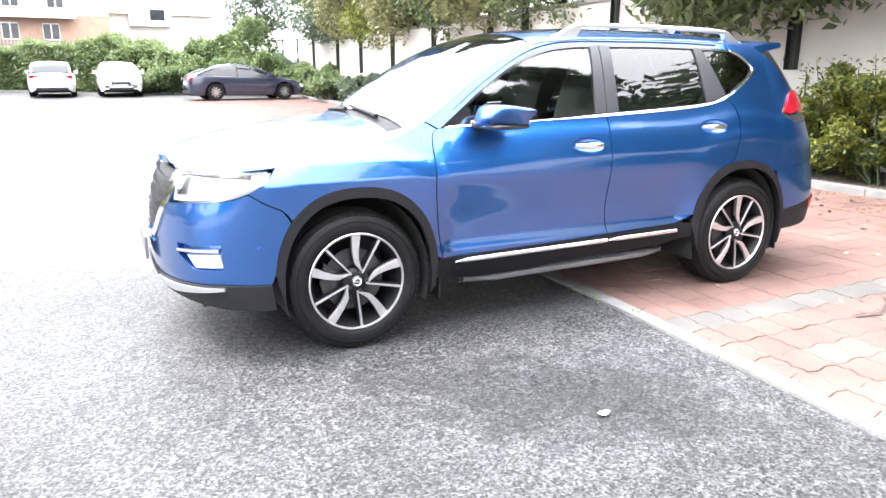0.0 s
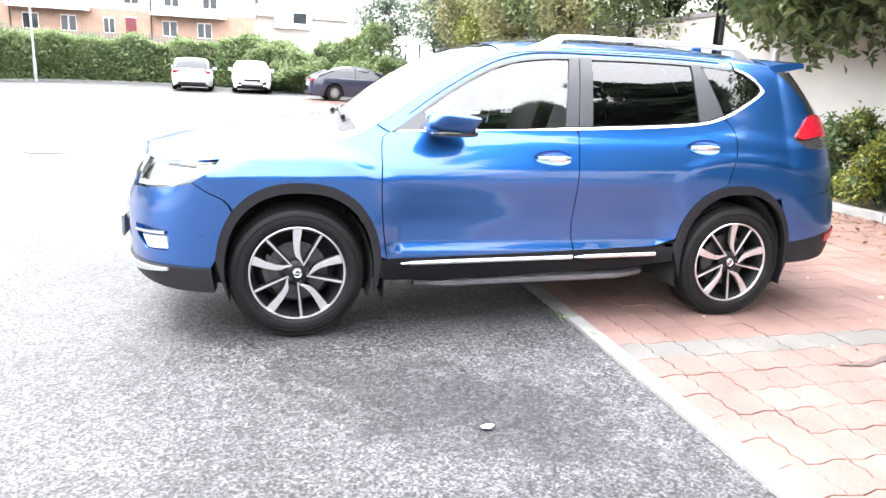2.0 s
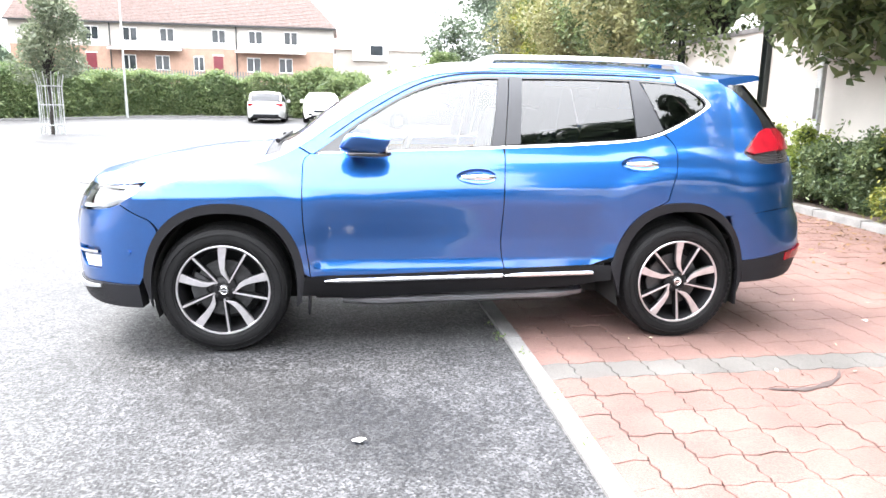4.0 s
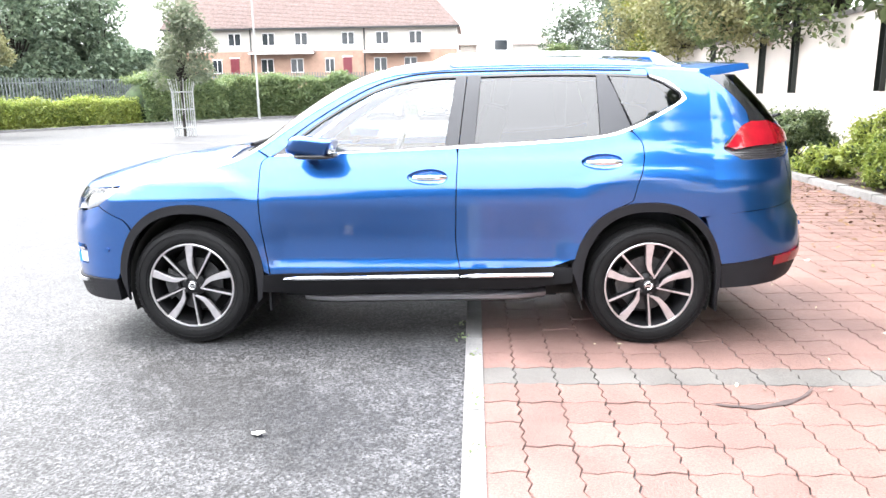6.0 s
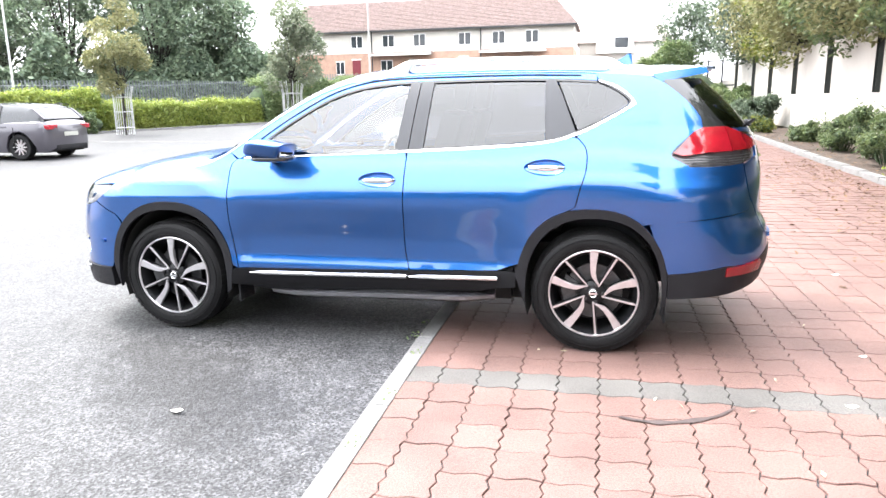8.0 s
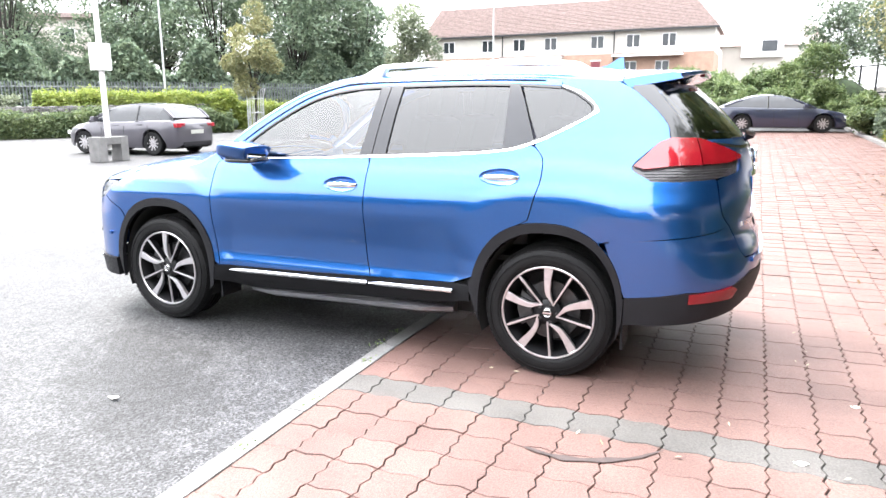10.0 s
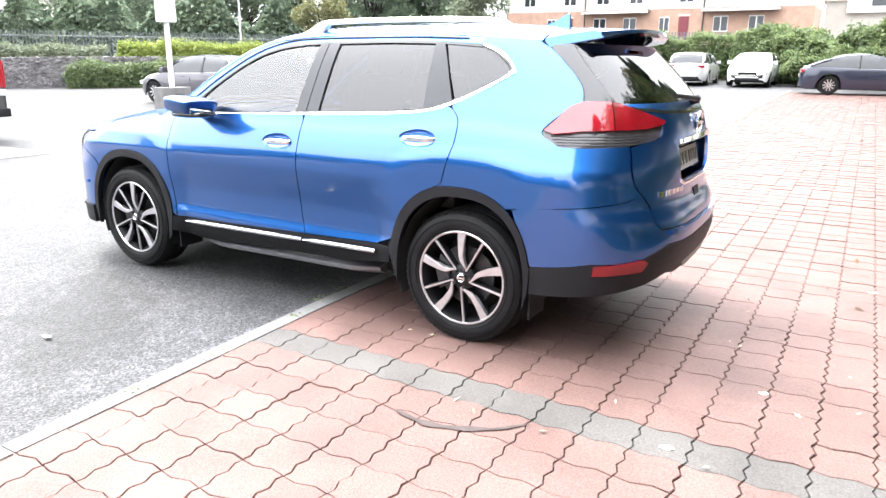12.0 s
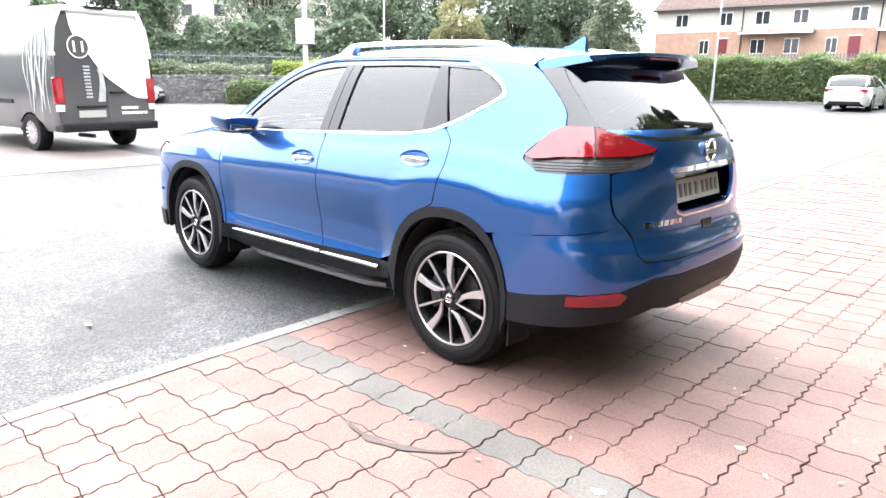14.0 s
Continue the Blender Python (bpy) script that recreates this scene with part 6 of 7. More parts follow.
wheel = suv_wheel()
for k in ("category", "label"):
    if k in wheel:
        del wheel[k]
for x in (0.0, 2.705):
    for side in (1, -1):
        m = pose(x, -side * 0.893, 0.365) @ (Matrix.Identity(4) if side == 1 else Matrix.Rotation(math.pi, 4, "Z"))
        if x == 0 and side == 1:
            wheel.matrix_basis = m
            wheel.parent = suv
        else:
            c = copy_thing(wheel, m)
            c.parent = suv

# inside and underneath
for name, x0, x1, w, z0, z1 in (("floor_pan", -0.72, 3.0, 0.52, 0.22, 0.62), ("rear_floor", 3.0, 3.16, 0.52, 0.36, 0.62), ("engine", -0.46, 0.30, 0.50, 0.62, 0.86),
                                 ("rear_panel", 3.16, 3.44, 0.60, 0.36, 0.8), ("radiator_panel", -0.70, -0.46, 0.56, 0.30, 0.76), ("bulkhead", 0.34, 0.42, 0.80, 0.62, 1.02)):
    part(name, a_box(x0, x1, -w, w, z0, z1), M_DARK, suv)
for side in (-1, 1):
    part("sill_beam", a_box(0.50, 2.20, *sorted((side * 0.52, side * 0.64)), 0.24, 0.44), M_DARK, suv)
bm = bmesh.new()
for side in (1, -1):
    U, Z = np.linspace(0.40, 3.4, 50), np.linspace(0.44, 1.10, 14)
    g = [[bm.verts.new((p[0], -side * (p[1] - 0.045), p[2])) for p in (flank(u, z) for z in Z)] for u in U]
    for i in range(len(U) - 1):
        for j in range(len(Z) - 1):
            x, z = U[i], Z[j]
            if math.hypot(x - 2.69, z - 0.365) > 0.46 and math.hypot(x - 0.015, z - 0.365) > 0.48:
                bm.faces.new((g[i][j], g[i + 1][j], g[i + 1][j + 1], g[i][j + 1]))
part("inner_lining", bm, M_DARK, suv, smooth=True)
bm = bmesh.new()
box(bm, 0.45, 3.3, -0.74, 0.74, 0.60, 0.63)
part("cabin_floor", bm, M_DARK, suv)
bm = bmesh.new()
box(bm, 0.55, 0.98, -0.70, 0.70, 0.62, 1.08, 0.05)
part("dashboard", bm, M_DASH, suv, smooth=True)
bm = bmesh.new()
ring = [Vector((0, math.cos(a) * 0.185, math.sin(a) * 0.185)) for a in np.linspace(0, 2 * math.pi, 25)]
for a, b in zip(ring, ring[1:]):
    tube(bm, a, b, 0.016, sides=8)
tube(bm, (-0.02, 0, 0), (0.0, 0, 0), 0.07, sides=16)
for a in (0, 180, 270):
    tube(bm, (0, 0, 0), (0, 0.18 * math.cos(radians(a)), 0.18 * math.sin(radians(a))), 0.018, sides=6)
sw = part("steering_wheel", bm, M_DASH, suv, smooth=True)
sw.matrix_basis = pose(1.10, 0.37, 1.03, 0, 22, 0)


def seat(x, y, w):
    bm = bmesh.new()
    box(bm, x - 0.26, x + 0.26, y - w, y + w, 0.66, 0.86, 0.06)
    s = part("seat", bm, M_SEAT, suv, smooth=True)
    bm = bmesh.new()
    box(bm, -0.07, 0.07, -w, w, 0, 0.64, 0.06, pose(x + 0.24, y, 0.78, 0, 16, 0))
    part("backrest", bm, M_SEAT, s, smooth=True)
    for yy in ([0] if w < 0.4 else [-0.42, 0.42]):
        bm = bmesh.new()
        box(bm, -0.05, 0.05, -0.13, 0.13, 0, 0.2, 0.045, pose(x + 0.43, y + yy, 1.40, 0, 10, 0))
        part("headrest", bm, M_SEAT, s, smooth=True)


seat(1.42, -0.37, 0.25)
seat(1.42, 0.37, 0.25)
seat(2.25, 0.0, 0.62)


# ---- parked vehicles ----
M_WHITECAR = paint("white_car_paint", (0.72, 0.72, 0.71), 0.0, 0.35, 0.02)
M_SILVERCAR = paint("silver_car_paint", (0.48, 0.48, 0.48), 0.4, 0.35, 0.1)
M_BLACKCAR = paint("dark_blue_black_paint", (0.016, 0.02, 0.042), 0.3, 0.3, 0.2)
M_GREYCAR = paint("grey_car_paint", (0.07, 0.066, 0.08), 0.5, 0.35, 0.2)
M_VANGREY = paint("grey_van_paint", (0.055, 0.055, 0.06), 0.3, 0.4, 0.15)
M_CARGLASS = mat("dark_car_glass", (0.018, 0.02, 0.024), 0.04, vary=0.1, scale=3)
M_CARGLASS.node_tree.nodes["Principled BSDF"].inputs["IOR"].default_value = 1.55
M_LAMPGLASS = mat("lamp_glass", (0.6, 0.62, 0.64), 0.1, vary=0.2, scale=20, coat=1.0)


def small_wheel(parent, x, y, out, r, w=0.21, spokes=10):
    """A road wheel of a parked vehicle; out is the side it faces, 1 or -1."""
    tyre = lathe([(r * 0.66, 0.0), (r * 0.72, -0.008), (r * 0.95, -0.006), (r, 0.03), (r, w - 0.03), (r * 0.95, w), (r * 0.6, w)], 36)
    wh = part("wheel", tyre, M_RUBBER, parent, smooth=True)
    part("rim", lathe([(r * 0.67, 0.004), (r * 0.69, -0.006), (r * 0.63, -0.004), (r * 0.61, 0.03), (r * 0.55, 0.12), (0.02, 0.13)], 36), M_WHEELDARK, wh, smooth=True)
    bm = bmesh.new()
    for i in range(spokes):
        a = 360 * i / spokes
        pr = [polar(0.03, a - 40), polar(r * 0.66, a - 4), polar(r * 0.66, a + 4), polar(0.03, a + 40)]
        f = [bm.verts.new((px, 0.0, pz)) for px, pz in pr]
        g = [bm.verts.new((px, 0.03, pz)) for px, pz in pr]
        bm.faces.new(f)
        for k in range(4):
            bm.faces.new((f[k], g[k], g[(k + 1) % 4], f[(k + 1) % 4]))
    bmesh.ops.recalc_face_normals(bm, faces=bm.faces)
    part("alloy", bm, M_ALLOY, wh)
    wh.matrix_basis = pose(x, y, r, 0, 0, 0) @ (Matrix.Rotation(math.pi, 4, "Z") if out > 0 else Matrix.Identity(4))
    return wh


def grid_mesh(rows, close=False):
    bm = bmesh.new()
    g = [[bm.verts.new(p) for p in row] for row in rows]
    for q, r in zip(g, g[1:]):
        for k in range(len(q) - 1):
            bm.faces.new((q[k], q[k + 1], r[k + 1], r[k]))
    bmesh.ops.remove_doubles(bm, verts=bm.verts, dist=1e-4)
    bmesh.ops.recalc_face_normals(bm, faces=bm.faces)
    return bm


def parked_car(name, place, turn, label, material, L, W, H, base, deck, cabin, wheel_r=0.32, nose_r=0.16, group=""):
    """A parked car, its nose to -x. deck: (x, height) of the bonnet, belt and boot line; cabin: (x, height) of the roof line."""
    v = thing(name, (place[0], place[1], ground_z(*place)), label, "car", group, turn=turn)
    hw = W / 2
    x0, x1 = -L / 2, L / 2
    xs = sorted(set([x0 + (x1 - x0) * i / 44 for i in range(45)]))
    axles = (-base / 2 - 0.05, base / 2 - 0.05)

    def width(x):
        f = min(1.0, (x - x0) / 0.75, (x1 - x) / 0.65)
        return hw * (0.72 + 0.28 * math.sqrt(max(0.0, 1 - (1 - f) ** 2)))
    rows = []
    for x in xs:
        w, zb = width(x), ramp(x, deck)
        end = min(1.0, (x - x0) / 0.12, (x1 - x) / 0.12)
        zb = zb - 0.10 * (1 - max(0, end))
        zl = 0.20 + 0.10 * (1 - max(0.0, end))
        for ax in axles:
            d = abs(x - ax)
            if d < wheel_r + 0.07:
                zl = max(zl, wheel_r + math.sqrt(max(0.0, (wheel_r + 0.07) ** 2 - d * d)) * 0.98)
        prof = [(w * 0.93, zl), (w * 0.98, max(zl + 0.005, 0.34)), (w, max(zl + 0.01, 0.52)), (w * 0.995, max(zl + 0.015, zb * 0.82)), (w * 0.955, zb - 0.035), (w * 0.90, zb), (w * 0.5, zb + 0.03), (0, zb + 0.04)]
        rows.append([(x, -s, z) for s, z in prof] + [(x, s, z) for s, z in prof[::-1][1:]])
    bm = grid_mesh(rows)
    for r in (rows[0], rows[-1]):
        vs = [min(bm.verts, key=lambda q: (q.co - Vector(p)).length_squared) for p in r]
        try:
            bm.faces.new(vs)
        except ValueError:
            pass
    bmesh.ops.recalc_face_normals(bm, faces=bm.faces)
    part("body", bm, material, v, smooth=True)
    part("underbody", a_box(x0 + 0.25, x1 - 0.2, -hw * 0.78, hw * 0.78, 0.18, 0.5), M_DARK, v)
    # cabin: dark glass with painted roof and pillars
    c0, c1 = cabin[0][0], cabin[-1][0]
    cx = np.linspace(c0, c1, 30)
    crow, roofrow = [], []
    for x in cx:
        zr, zb = ramp(x, cabin), ramp(x, deck) - 0.02
        zr = max(zr, zb + 0.001)
        k = (zr - zb) / max(0.1, H - zb)
        wb, wt = width(x) * 0.93, width(x) * (0.93 - 0.20 * k)
        side = [(wb, zb), (wb * 0.5 + wt * 0.5 + 0.012, zb * 0.5 + zr * 0.5), (wt, zr - 0.03 * k)]
        topz = [(wt * 0.92, zr), (wt * 0.5, zr + 0.03 * k), (0, zr + 0.04 * k)]
        p = side + topz
        crow.append([(x, -s, z) for s, z in p] + [(x, s, z) for s, z in p[::-1][1:]])
        if zr > H - 0.16:
            p = [(wt * 1.012, zr - 0.05 * k), (wt * 0.98, zr + 0.004)] + [(s, z + 0.012) for s, z in topz[1:]]
            roofrow.append([(x, -s, z) for s, z in p] + [(x, s, z) for s, z in p[::-1][1:]])
    part("window_glass", grid_mesh(crow), M_CARGLASS, v, "dark window glass", smooth=True)
    part("roof", grid_mesh(roofrow), material, v, smooth=True)
    for s in (-1, 1):
        idx = [k for k, x in enumerate(cx) if ramp(x, cabin) > H - 0.16]
        ends = [(0, idx[0]), (idx[-1], 29)]
        for a, b in ends:
            bm = bmesh.new()
            for k in range(a, b):
                p = Vector(crow[k][2 if s < 0 else -3])
                q = Vector(crow[k + 1][2 if s < 0 else -3])
                tube(bm, p, q, 0.04, sides=6)
            part("pillar", bm, material, v, smooth=True)
        mid = idx[len(idx) // 2]
        bm = bmesh.new()
        pts = [Vector(crow[mid][k if s < 0 else -1 - k]) for k in range(3)]
        for p, q in zip(pts, pts[1:]):
            tube(bm, p, q, 0.035, sides=6)
        part("pillar", bm, M_GLOSSBLACK, v, smooth=True)
        bm = bmesh.new()
        mx = cx[max(1, idx[0] - 4)]
        box(bm, mx - 0.05, mx + 0.10, *sorted((s * hw * 0.96, s * (hw + 0.14))), ramp(mx, deck) + 0.0, ramp(mx, deck) + 0.15, 0.03)
        part("door_mirror", bm, material, v, smooth=True)
        for ax in axles:
            small_wheel(v, ax, s * (hw - 0.025), s, wheel_r)
        for hx in (-0.15, 0.75):
            part("door_handle", a_box(hx, hx + 0.2, *sorted((s * hw * 0.97, s * (hw * 0.97 + 0.025))), ramp(hx, deck) - 0.13, ramp(hx, deck) - 0.10, 0.006), material, v)
        for sx in (-0.62, 0.25, 1.15):
            zt = ramp(sx, deck)
            bm = a_box(sx - 0.005, sx + 0.005, *sorted((s * hw * 0.93, s * (hw + 0.002))), 0.32, zt * 0.85)
            part("shut_line", bm, M_DARK, v)
        # lamps
        zf, zr2 = ramp(x0 + 0.2, deck) - 0.14, ramp(x1 - 0.1, deck) - 0.14
        part("headlamp", a_box(x0 + 0.02, x0 + 0.36, *sorted((s * hw * 0.52, s * hw * 0.885)), zf - 0.06, zf + 0.06, 0.03), M_LAMPGLASS, v)
        part("tail_lamp", a_box(x1 - 0.26, x1 - 0.0, *sorted((s * hw * 0.50, s * hw * 0.875)), zr2 - 0.07, zr2 + 0.06, 0.03), M_TAILRED, v, "red tail lamp")
        part("fog_lamp", a_box(x0 - 0.005, x0 + 0.1, *sorted((s * hw * 0.5, s * hw * 0.70)), 0.36, 0.45, 0.02), M_GLOSSBLACK, v)
    part("grille", a_box(x0 - 0.012, x0 + 0.08, -hw * 0.42, hw * 0.42, 0.50, 0.62, 0.03), M_GLOSSBLACK, v)
    part("lower_intake", a_box(x0 - 0.012, x0 + 0.08, -hw * 0.55, hw * 0.55, 0.27, 0.38, 0.03), M_GLOSSBLACK, v)
    part("number_plate", a_box(x0 - 0.025, x0 - 0.010, -0.26, 0.26, 0.40, 0.51), M_PLATE, v)
    part("rear_valance", a_box(x1 - 0.10, x1 + 0.012, -hw * 0.66, hw * 0.66, 0.24, 0.38, 0.03), M_CLAD, v)
    part("number_plate", a_box(x1 + 0.005, x1 + 0.018, -0.26, 0.26, 0.60, 0.71), M_PLATE, v)
    return v


HATCH_DECK = ((-2.15, 0.62), (-2.0, 0.74), (-1.6, 0.86), (-0.9, 0.95), (0.2, 0.96), (1.5, 1.0), (2.0, 1.0), (2.15, 0.95))
HATCH_CABIN = ((-1.15, 0.94), (-0.7, 1.16), (-0.15, 1.38), (0.4, 1.44), (1.2, 1.42), (1.6, 1.36), (2.0, 1.05))
EST_DECK = ((-2.3, 0.62), (-2.15, 0.74), (-1.7, 0.86), (-0.95, 0.94), (0.2, 0.95), (1.7, 0.98), (2.2, 0.97), (2.3, 0.92))
EST_CABIN = ((-1.15, 0.93), (-0.7, 1.15), (-0.1, 1.38), (0.5, 1.43), (1.6, 1.40), (1.95, 1.33), (2.22, 1.0))
SALOON_DECK = ((-2.35, 0.60), (-2.2, 0.70), (-1.7, 0.82), (-1.0, 0.92), (0.2, 0.94), (1.6, 0.98), (2.2, 0.99), (2.35, 0.92))
SALOON_CABIN = ((-1.2, 0.91), (-0.75, 1.12), (-0.1, 1.36), (0.4, 1.41), (0.9, 1.38), (1.5, 1.22), (2.05, 1.0))
CARS = "cars parked along the hedge"
parked_car("estate_car", (-2.9, 32.6), -88, "white estate car parked nose to the hedge", M_SILVERCAR, 4.6, 1.81, 1.43, 2.8, EST_DECK, EST_CABIN, group=CARS)
parked_car("hatchback", (-0.25, 32.4), 91, "white hatchback with black grille facing out", M_WHITECAR, 4.3, 1.81, 1.44, 2.67, HATCH_DECK, HATCH_CABIN, group=CARS)
parked_car("saloon", (4.4, 27.4), 186, "dark blue-black saloon parked sideways by shrubs", M_BLACKCAR, 4.7, 1.82, 1.41, 2.84, SALOON_DECK, SALOON_CABIN, 0.335, group=CARS)
parked_car("hatchback", (-13.48, 12.36), 2, "metallic grey sporty hatchback with large alloys", M_GREYCAR, 4.3, 1.8, 1.44, 2.67, HATCH_DECK, HATCH_CABIN, 0.335)
parked_car("hatchback", (-30.3, 12.0), 225, "small pale grey hatchback beside stone wall", M_SILVERCAR, 4.3, 1.75, 1.44, 2.6, HATCH_DECK, HATCH_CABIN)


def van(place, turn):
    v = thing("van", (place[0], place[1], ground_z(*place)), "large grey and white delivery van with printed graphics", "van", turn=turn)
    # cross-section from sill to roof, half widths
    prof = [(0.93, 0.40), (0.985, 0.55), (1.0, 0.95), (1.005, 1.3), (0.975, 1.8), (0.90, 2.35), (0.84, 2.55), (0.72, 2.65), (0.0, 2.70)]
    side = ((-5.9, 0.55), (-5.7, 0.80), (-5.35, 1.0), (-4.9, 1.15), (-4.4, 1.9), (-3.95, 2.45), (-3.5, 2.64), (-2.5, 2.70), (-0.2, 2.70), (-0.04, 2.68))
    rows = []
    for x in np.linspace(-5.9, 0.0, 50):
        zt = ramp(x, side)
        k = min(1.0, (x + 5.9) / 0.6)
        pinch = 0.80 + 0.20 * math.sqrt(max(0, 1 - (1 - k) ** 2))
        edge = 1 - 0.02 * max(0.0, (x + 0.08) / 0.08)
        row = []
        for s, z in prof:
            zz = z if z < zt - 0.2 else zt - (2.70 - z) * 0.6 if zt > 1.2 else min(z, zt - (2.7 - z) * 0.05)
            zl = zz
            for ax in (-1.05, -4.95):
                d = abs(x - ax)
                if d < 0.42 and zl < 0.42 + math.sqrt(max(0, 0.42**2 - d * d)) * 0.9:
                    zl = 0.36 + math.sqrt(max(0, 0.42**2 - d * d)) * 0.9
            row.append((s * pinch * edge, zl))
        rows.append([(x, -s, z) for s, z in row] + [(x, s, z) for s, z in row[::-1][1:]])
    part("body", grid_mesh(rows), M_VANGREY, v, smooth=True)
    # rear face, leaning slightly forward with height
    lean = lambda z: -0.012 - 0.05 * max(0.0, z - 1.0)

    def rear_plate(name, poly, material, proud, parent=v, label=""):
        bm = bmesh.new()
        a = [bm.verts.new((lean(z) + proud, y, z)) for y, z in poly]
        b = [bm.verts.new((lean(z) - 0.03, y, z)) for y, z in poly]
        bm.faces.new(a)
        for i in range(len(poly)):
            bm.faces.new((a[i], b[i], b[(i + 1) % len(poly)], a[(i + 1) % len(poly)]))
        bmesh.ops.recalc_face_normals(bm, faces=bm.faces)
        return part(name, bm, material, parent, label)
    rear_plate("rear_door", [(-0.95, 0.55), (-0.004, 0.55), (-0.004, 2.62), (-0.80, 2.58), (-0.88, 2.35), (-0.96, 1.8), (-0.98, 1.2)], M_VANGREY, 0.0)
    right = rear_plate("rear_door", [(0.004, 0.55), (0.95, 0.55), (0.98, 1.2), (0.96, 1.8), (0.88, 2.35), (0.80, 2.58), (0.004, 2.62)], M_VANGREY, 0.0)
    rear_plate("white_panel", run([(-0.62, 2.60), (-0.55, 2.2), (-0.30, 1.85), (-0.02, 1.45), (0.30, 1.2), (0.60, 1.02), (0.93, 1.0)], 3) + [(0.955, 1.3), (0.95, 1.8), (0.87, 2.35), (0.79, 2.58)], M_WHITE, 0.004, right, "white printed panel")
    c = (-0.47, 1.95)
    disc = rear_plate("printed_disc", [(c[0] + 0.21 * math.cos(a), c[1] + 0.21 * math.sin(a)) for a in np.linspace(0, 6.283, 29)[:-1]], M_VANGREY, 0.010)
    rear_plate("printed_ring", [(c[0] + 0.21 * math.cos(a), c[1] + 0.21 * math.sin(a)) for a in np.linspace(0, 6.283, 29)] + [(c[0] + 0.19 * math.cos(a), c[1] + 0.19 * math.sin(a)) for a in np.linspace(6.283, 0, 29)], M_WHITE, 0.014, disc)
    for dy in (-0.08, 0.08):
        rear_plate("mark_bar", [(c[0] + dy - 0.02, c[1] - 0.10), (c[0] + dy + 0.02, c[1] - 0.10), (c[0] + dy + 0.02, c[1] + 0.10), (c[0] + dy - 0.02, c[1] + 0.10)], M_WHITE, 0.014, disc)
    # printed tyre picture on the dark door
    for i in range(10):
        z = 1.02 + i * 0.062
        rear_plate("printed_bar", [(-0.42, z), (-0.30, z), (-0.30, z + 0.035), (-0.42, z + 0.035)], M_GALV, 0.005)
    rear_plate("printed_streak", run([(-0.20, 0.95), (-0.13, 1.3), (-0.15, 1.58)], 4) + [(-0.05, 1.5), (-0.02, 1.2), (-0.06, 0.95)], M_GALV, 0.005)
    for z, w in ((0.80, 0.36), (0.70, 0.56)):
        for k in range(6):
            y0 = 0.27 + k * w / 6
            rear_plate("printed_bar", [(y0, z), (y0 + w / 6 * 0.8, z), (y0 + w / 6 * 0.8, z + 0.05), (y0, z + 0.05)], M_WHITE, 0.005)
    part("door_handle", a_box(-0.06, 0.03, 0.06, 0.34, 1.10, 1.14, 0.01), M_CLAD, v)
    part("handle_bar", a_box(-0.02, 0.035, -0.62, -0.06, 0.84, 0.88, 0.01), M_CLAD, v)
    part("number_plate", a_box(-0.02, 0.012, -0.60, -0.08, 0.66, 0.79), M_PLATE, v)
    part("roof_step", a_box(-0.12, 0.03, -0.3, 0.05, 2.63, 2.68, 0.01), M_CLAD, v)
    # white tubes added over the body's dark rear edge, to make it bright
    bm = tube(bmesh.new(), (-0.06, -0.76, 2.61), (-0.06, 0.76, 2.61), 0.055, sides=12)
    for s in (-1, 1):
        tube(bm, (-0.06, s * 0.76, 2.61), (-0.055, s * 0.90, 2.30), 0.055, 0.045, 12)
        tube(bm, (-0.055, s * 0.90, 2.30), (-0.045, s * 0.965, 1.85), 0.045, 0.035, 12)
    part("rear_frame", bm, M_WHITE, v, "white rounded tube added over the rear edge", smooth=True)
    part("rear_bumper", a_box(-0.22, 0.10, -0.97, 0.97, 0.40, 0.56, 0.04), M_CLAD, v)
    for s in (-1, 1):
        part("tail_lamp", a_box(-0.10, 0.012, *sorted((s * 0.84, s * 1.01)), 0.92, 1.40, 0.03), M_TAILRED, v, "tall red tail lamp")
        part("lamp_foot", a_box(-0.08, 0.012, *sorted((s * 0.86, s * 0.99)), 0.78, 0.90, 0.02), M_LAMPGLASS, v)
        small_wheel(v, -1.05, s * 0.99, s, 0.35, 0.24, 16)
        small_wheel(v, -4.95, s * 0.99, s, 0.35, 0.24, 16)
        part("side_window", a_box(-4.6, -3.75, *sorted((s * 0.90, s * 0.985)), 1.45, 2.05, 0.04), M_CARGLASS, v)
        part("side_trim", a_box(-4.4, -1.6, *sorted((s * 0.99, s * 1.02)), 0.88, 0.96, 0.01), M_CLAD, v)
        part("hinge", a_box(-0.12, 0.0, *sorted((s * 0.93, s * 0.985)), 1.78, 1.84, 0.01), M_WHITE, v)
    wide = ((0.55, 0.985), (0.95, 1.0), (1.3, 1.005), (1.8, 0.975), (2.35, 0.90), (2.55, 0.84))
    rs = random.Random(4)
    for i in range(9):
        x, bend = -0.25 - 0.095 * i, rs.uniform(-0.07, 0.07)
        lo, hi, w = rs.uniform(0.7, 1.2), rs.uniform(1.7, 2.3), rs.uniform(0.012, 0.035)
        bm = bmesh.new()
        rows = []
        for f in np.linspace(0, 1, 12):
            z = lo + (hi - lo) * f
            k = w * math.sin(math.pi * min(0.97, f + 0.03)) ** 0.5
            xx = x + bend * math.sin(5 * f + i)
            rows.append([bm.verts.new((xx + d * k, -ramp(z, wide) - 0.006, z)) for d in (-1, 1)])
        for q, r in zip(rows, rows[1:]):
            bm.faces.new((q[0], q[1], r[1], r[0]))
        part("printed_streak", bm, M_GALV, v)
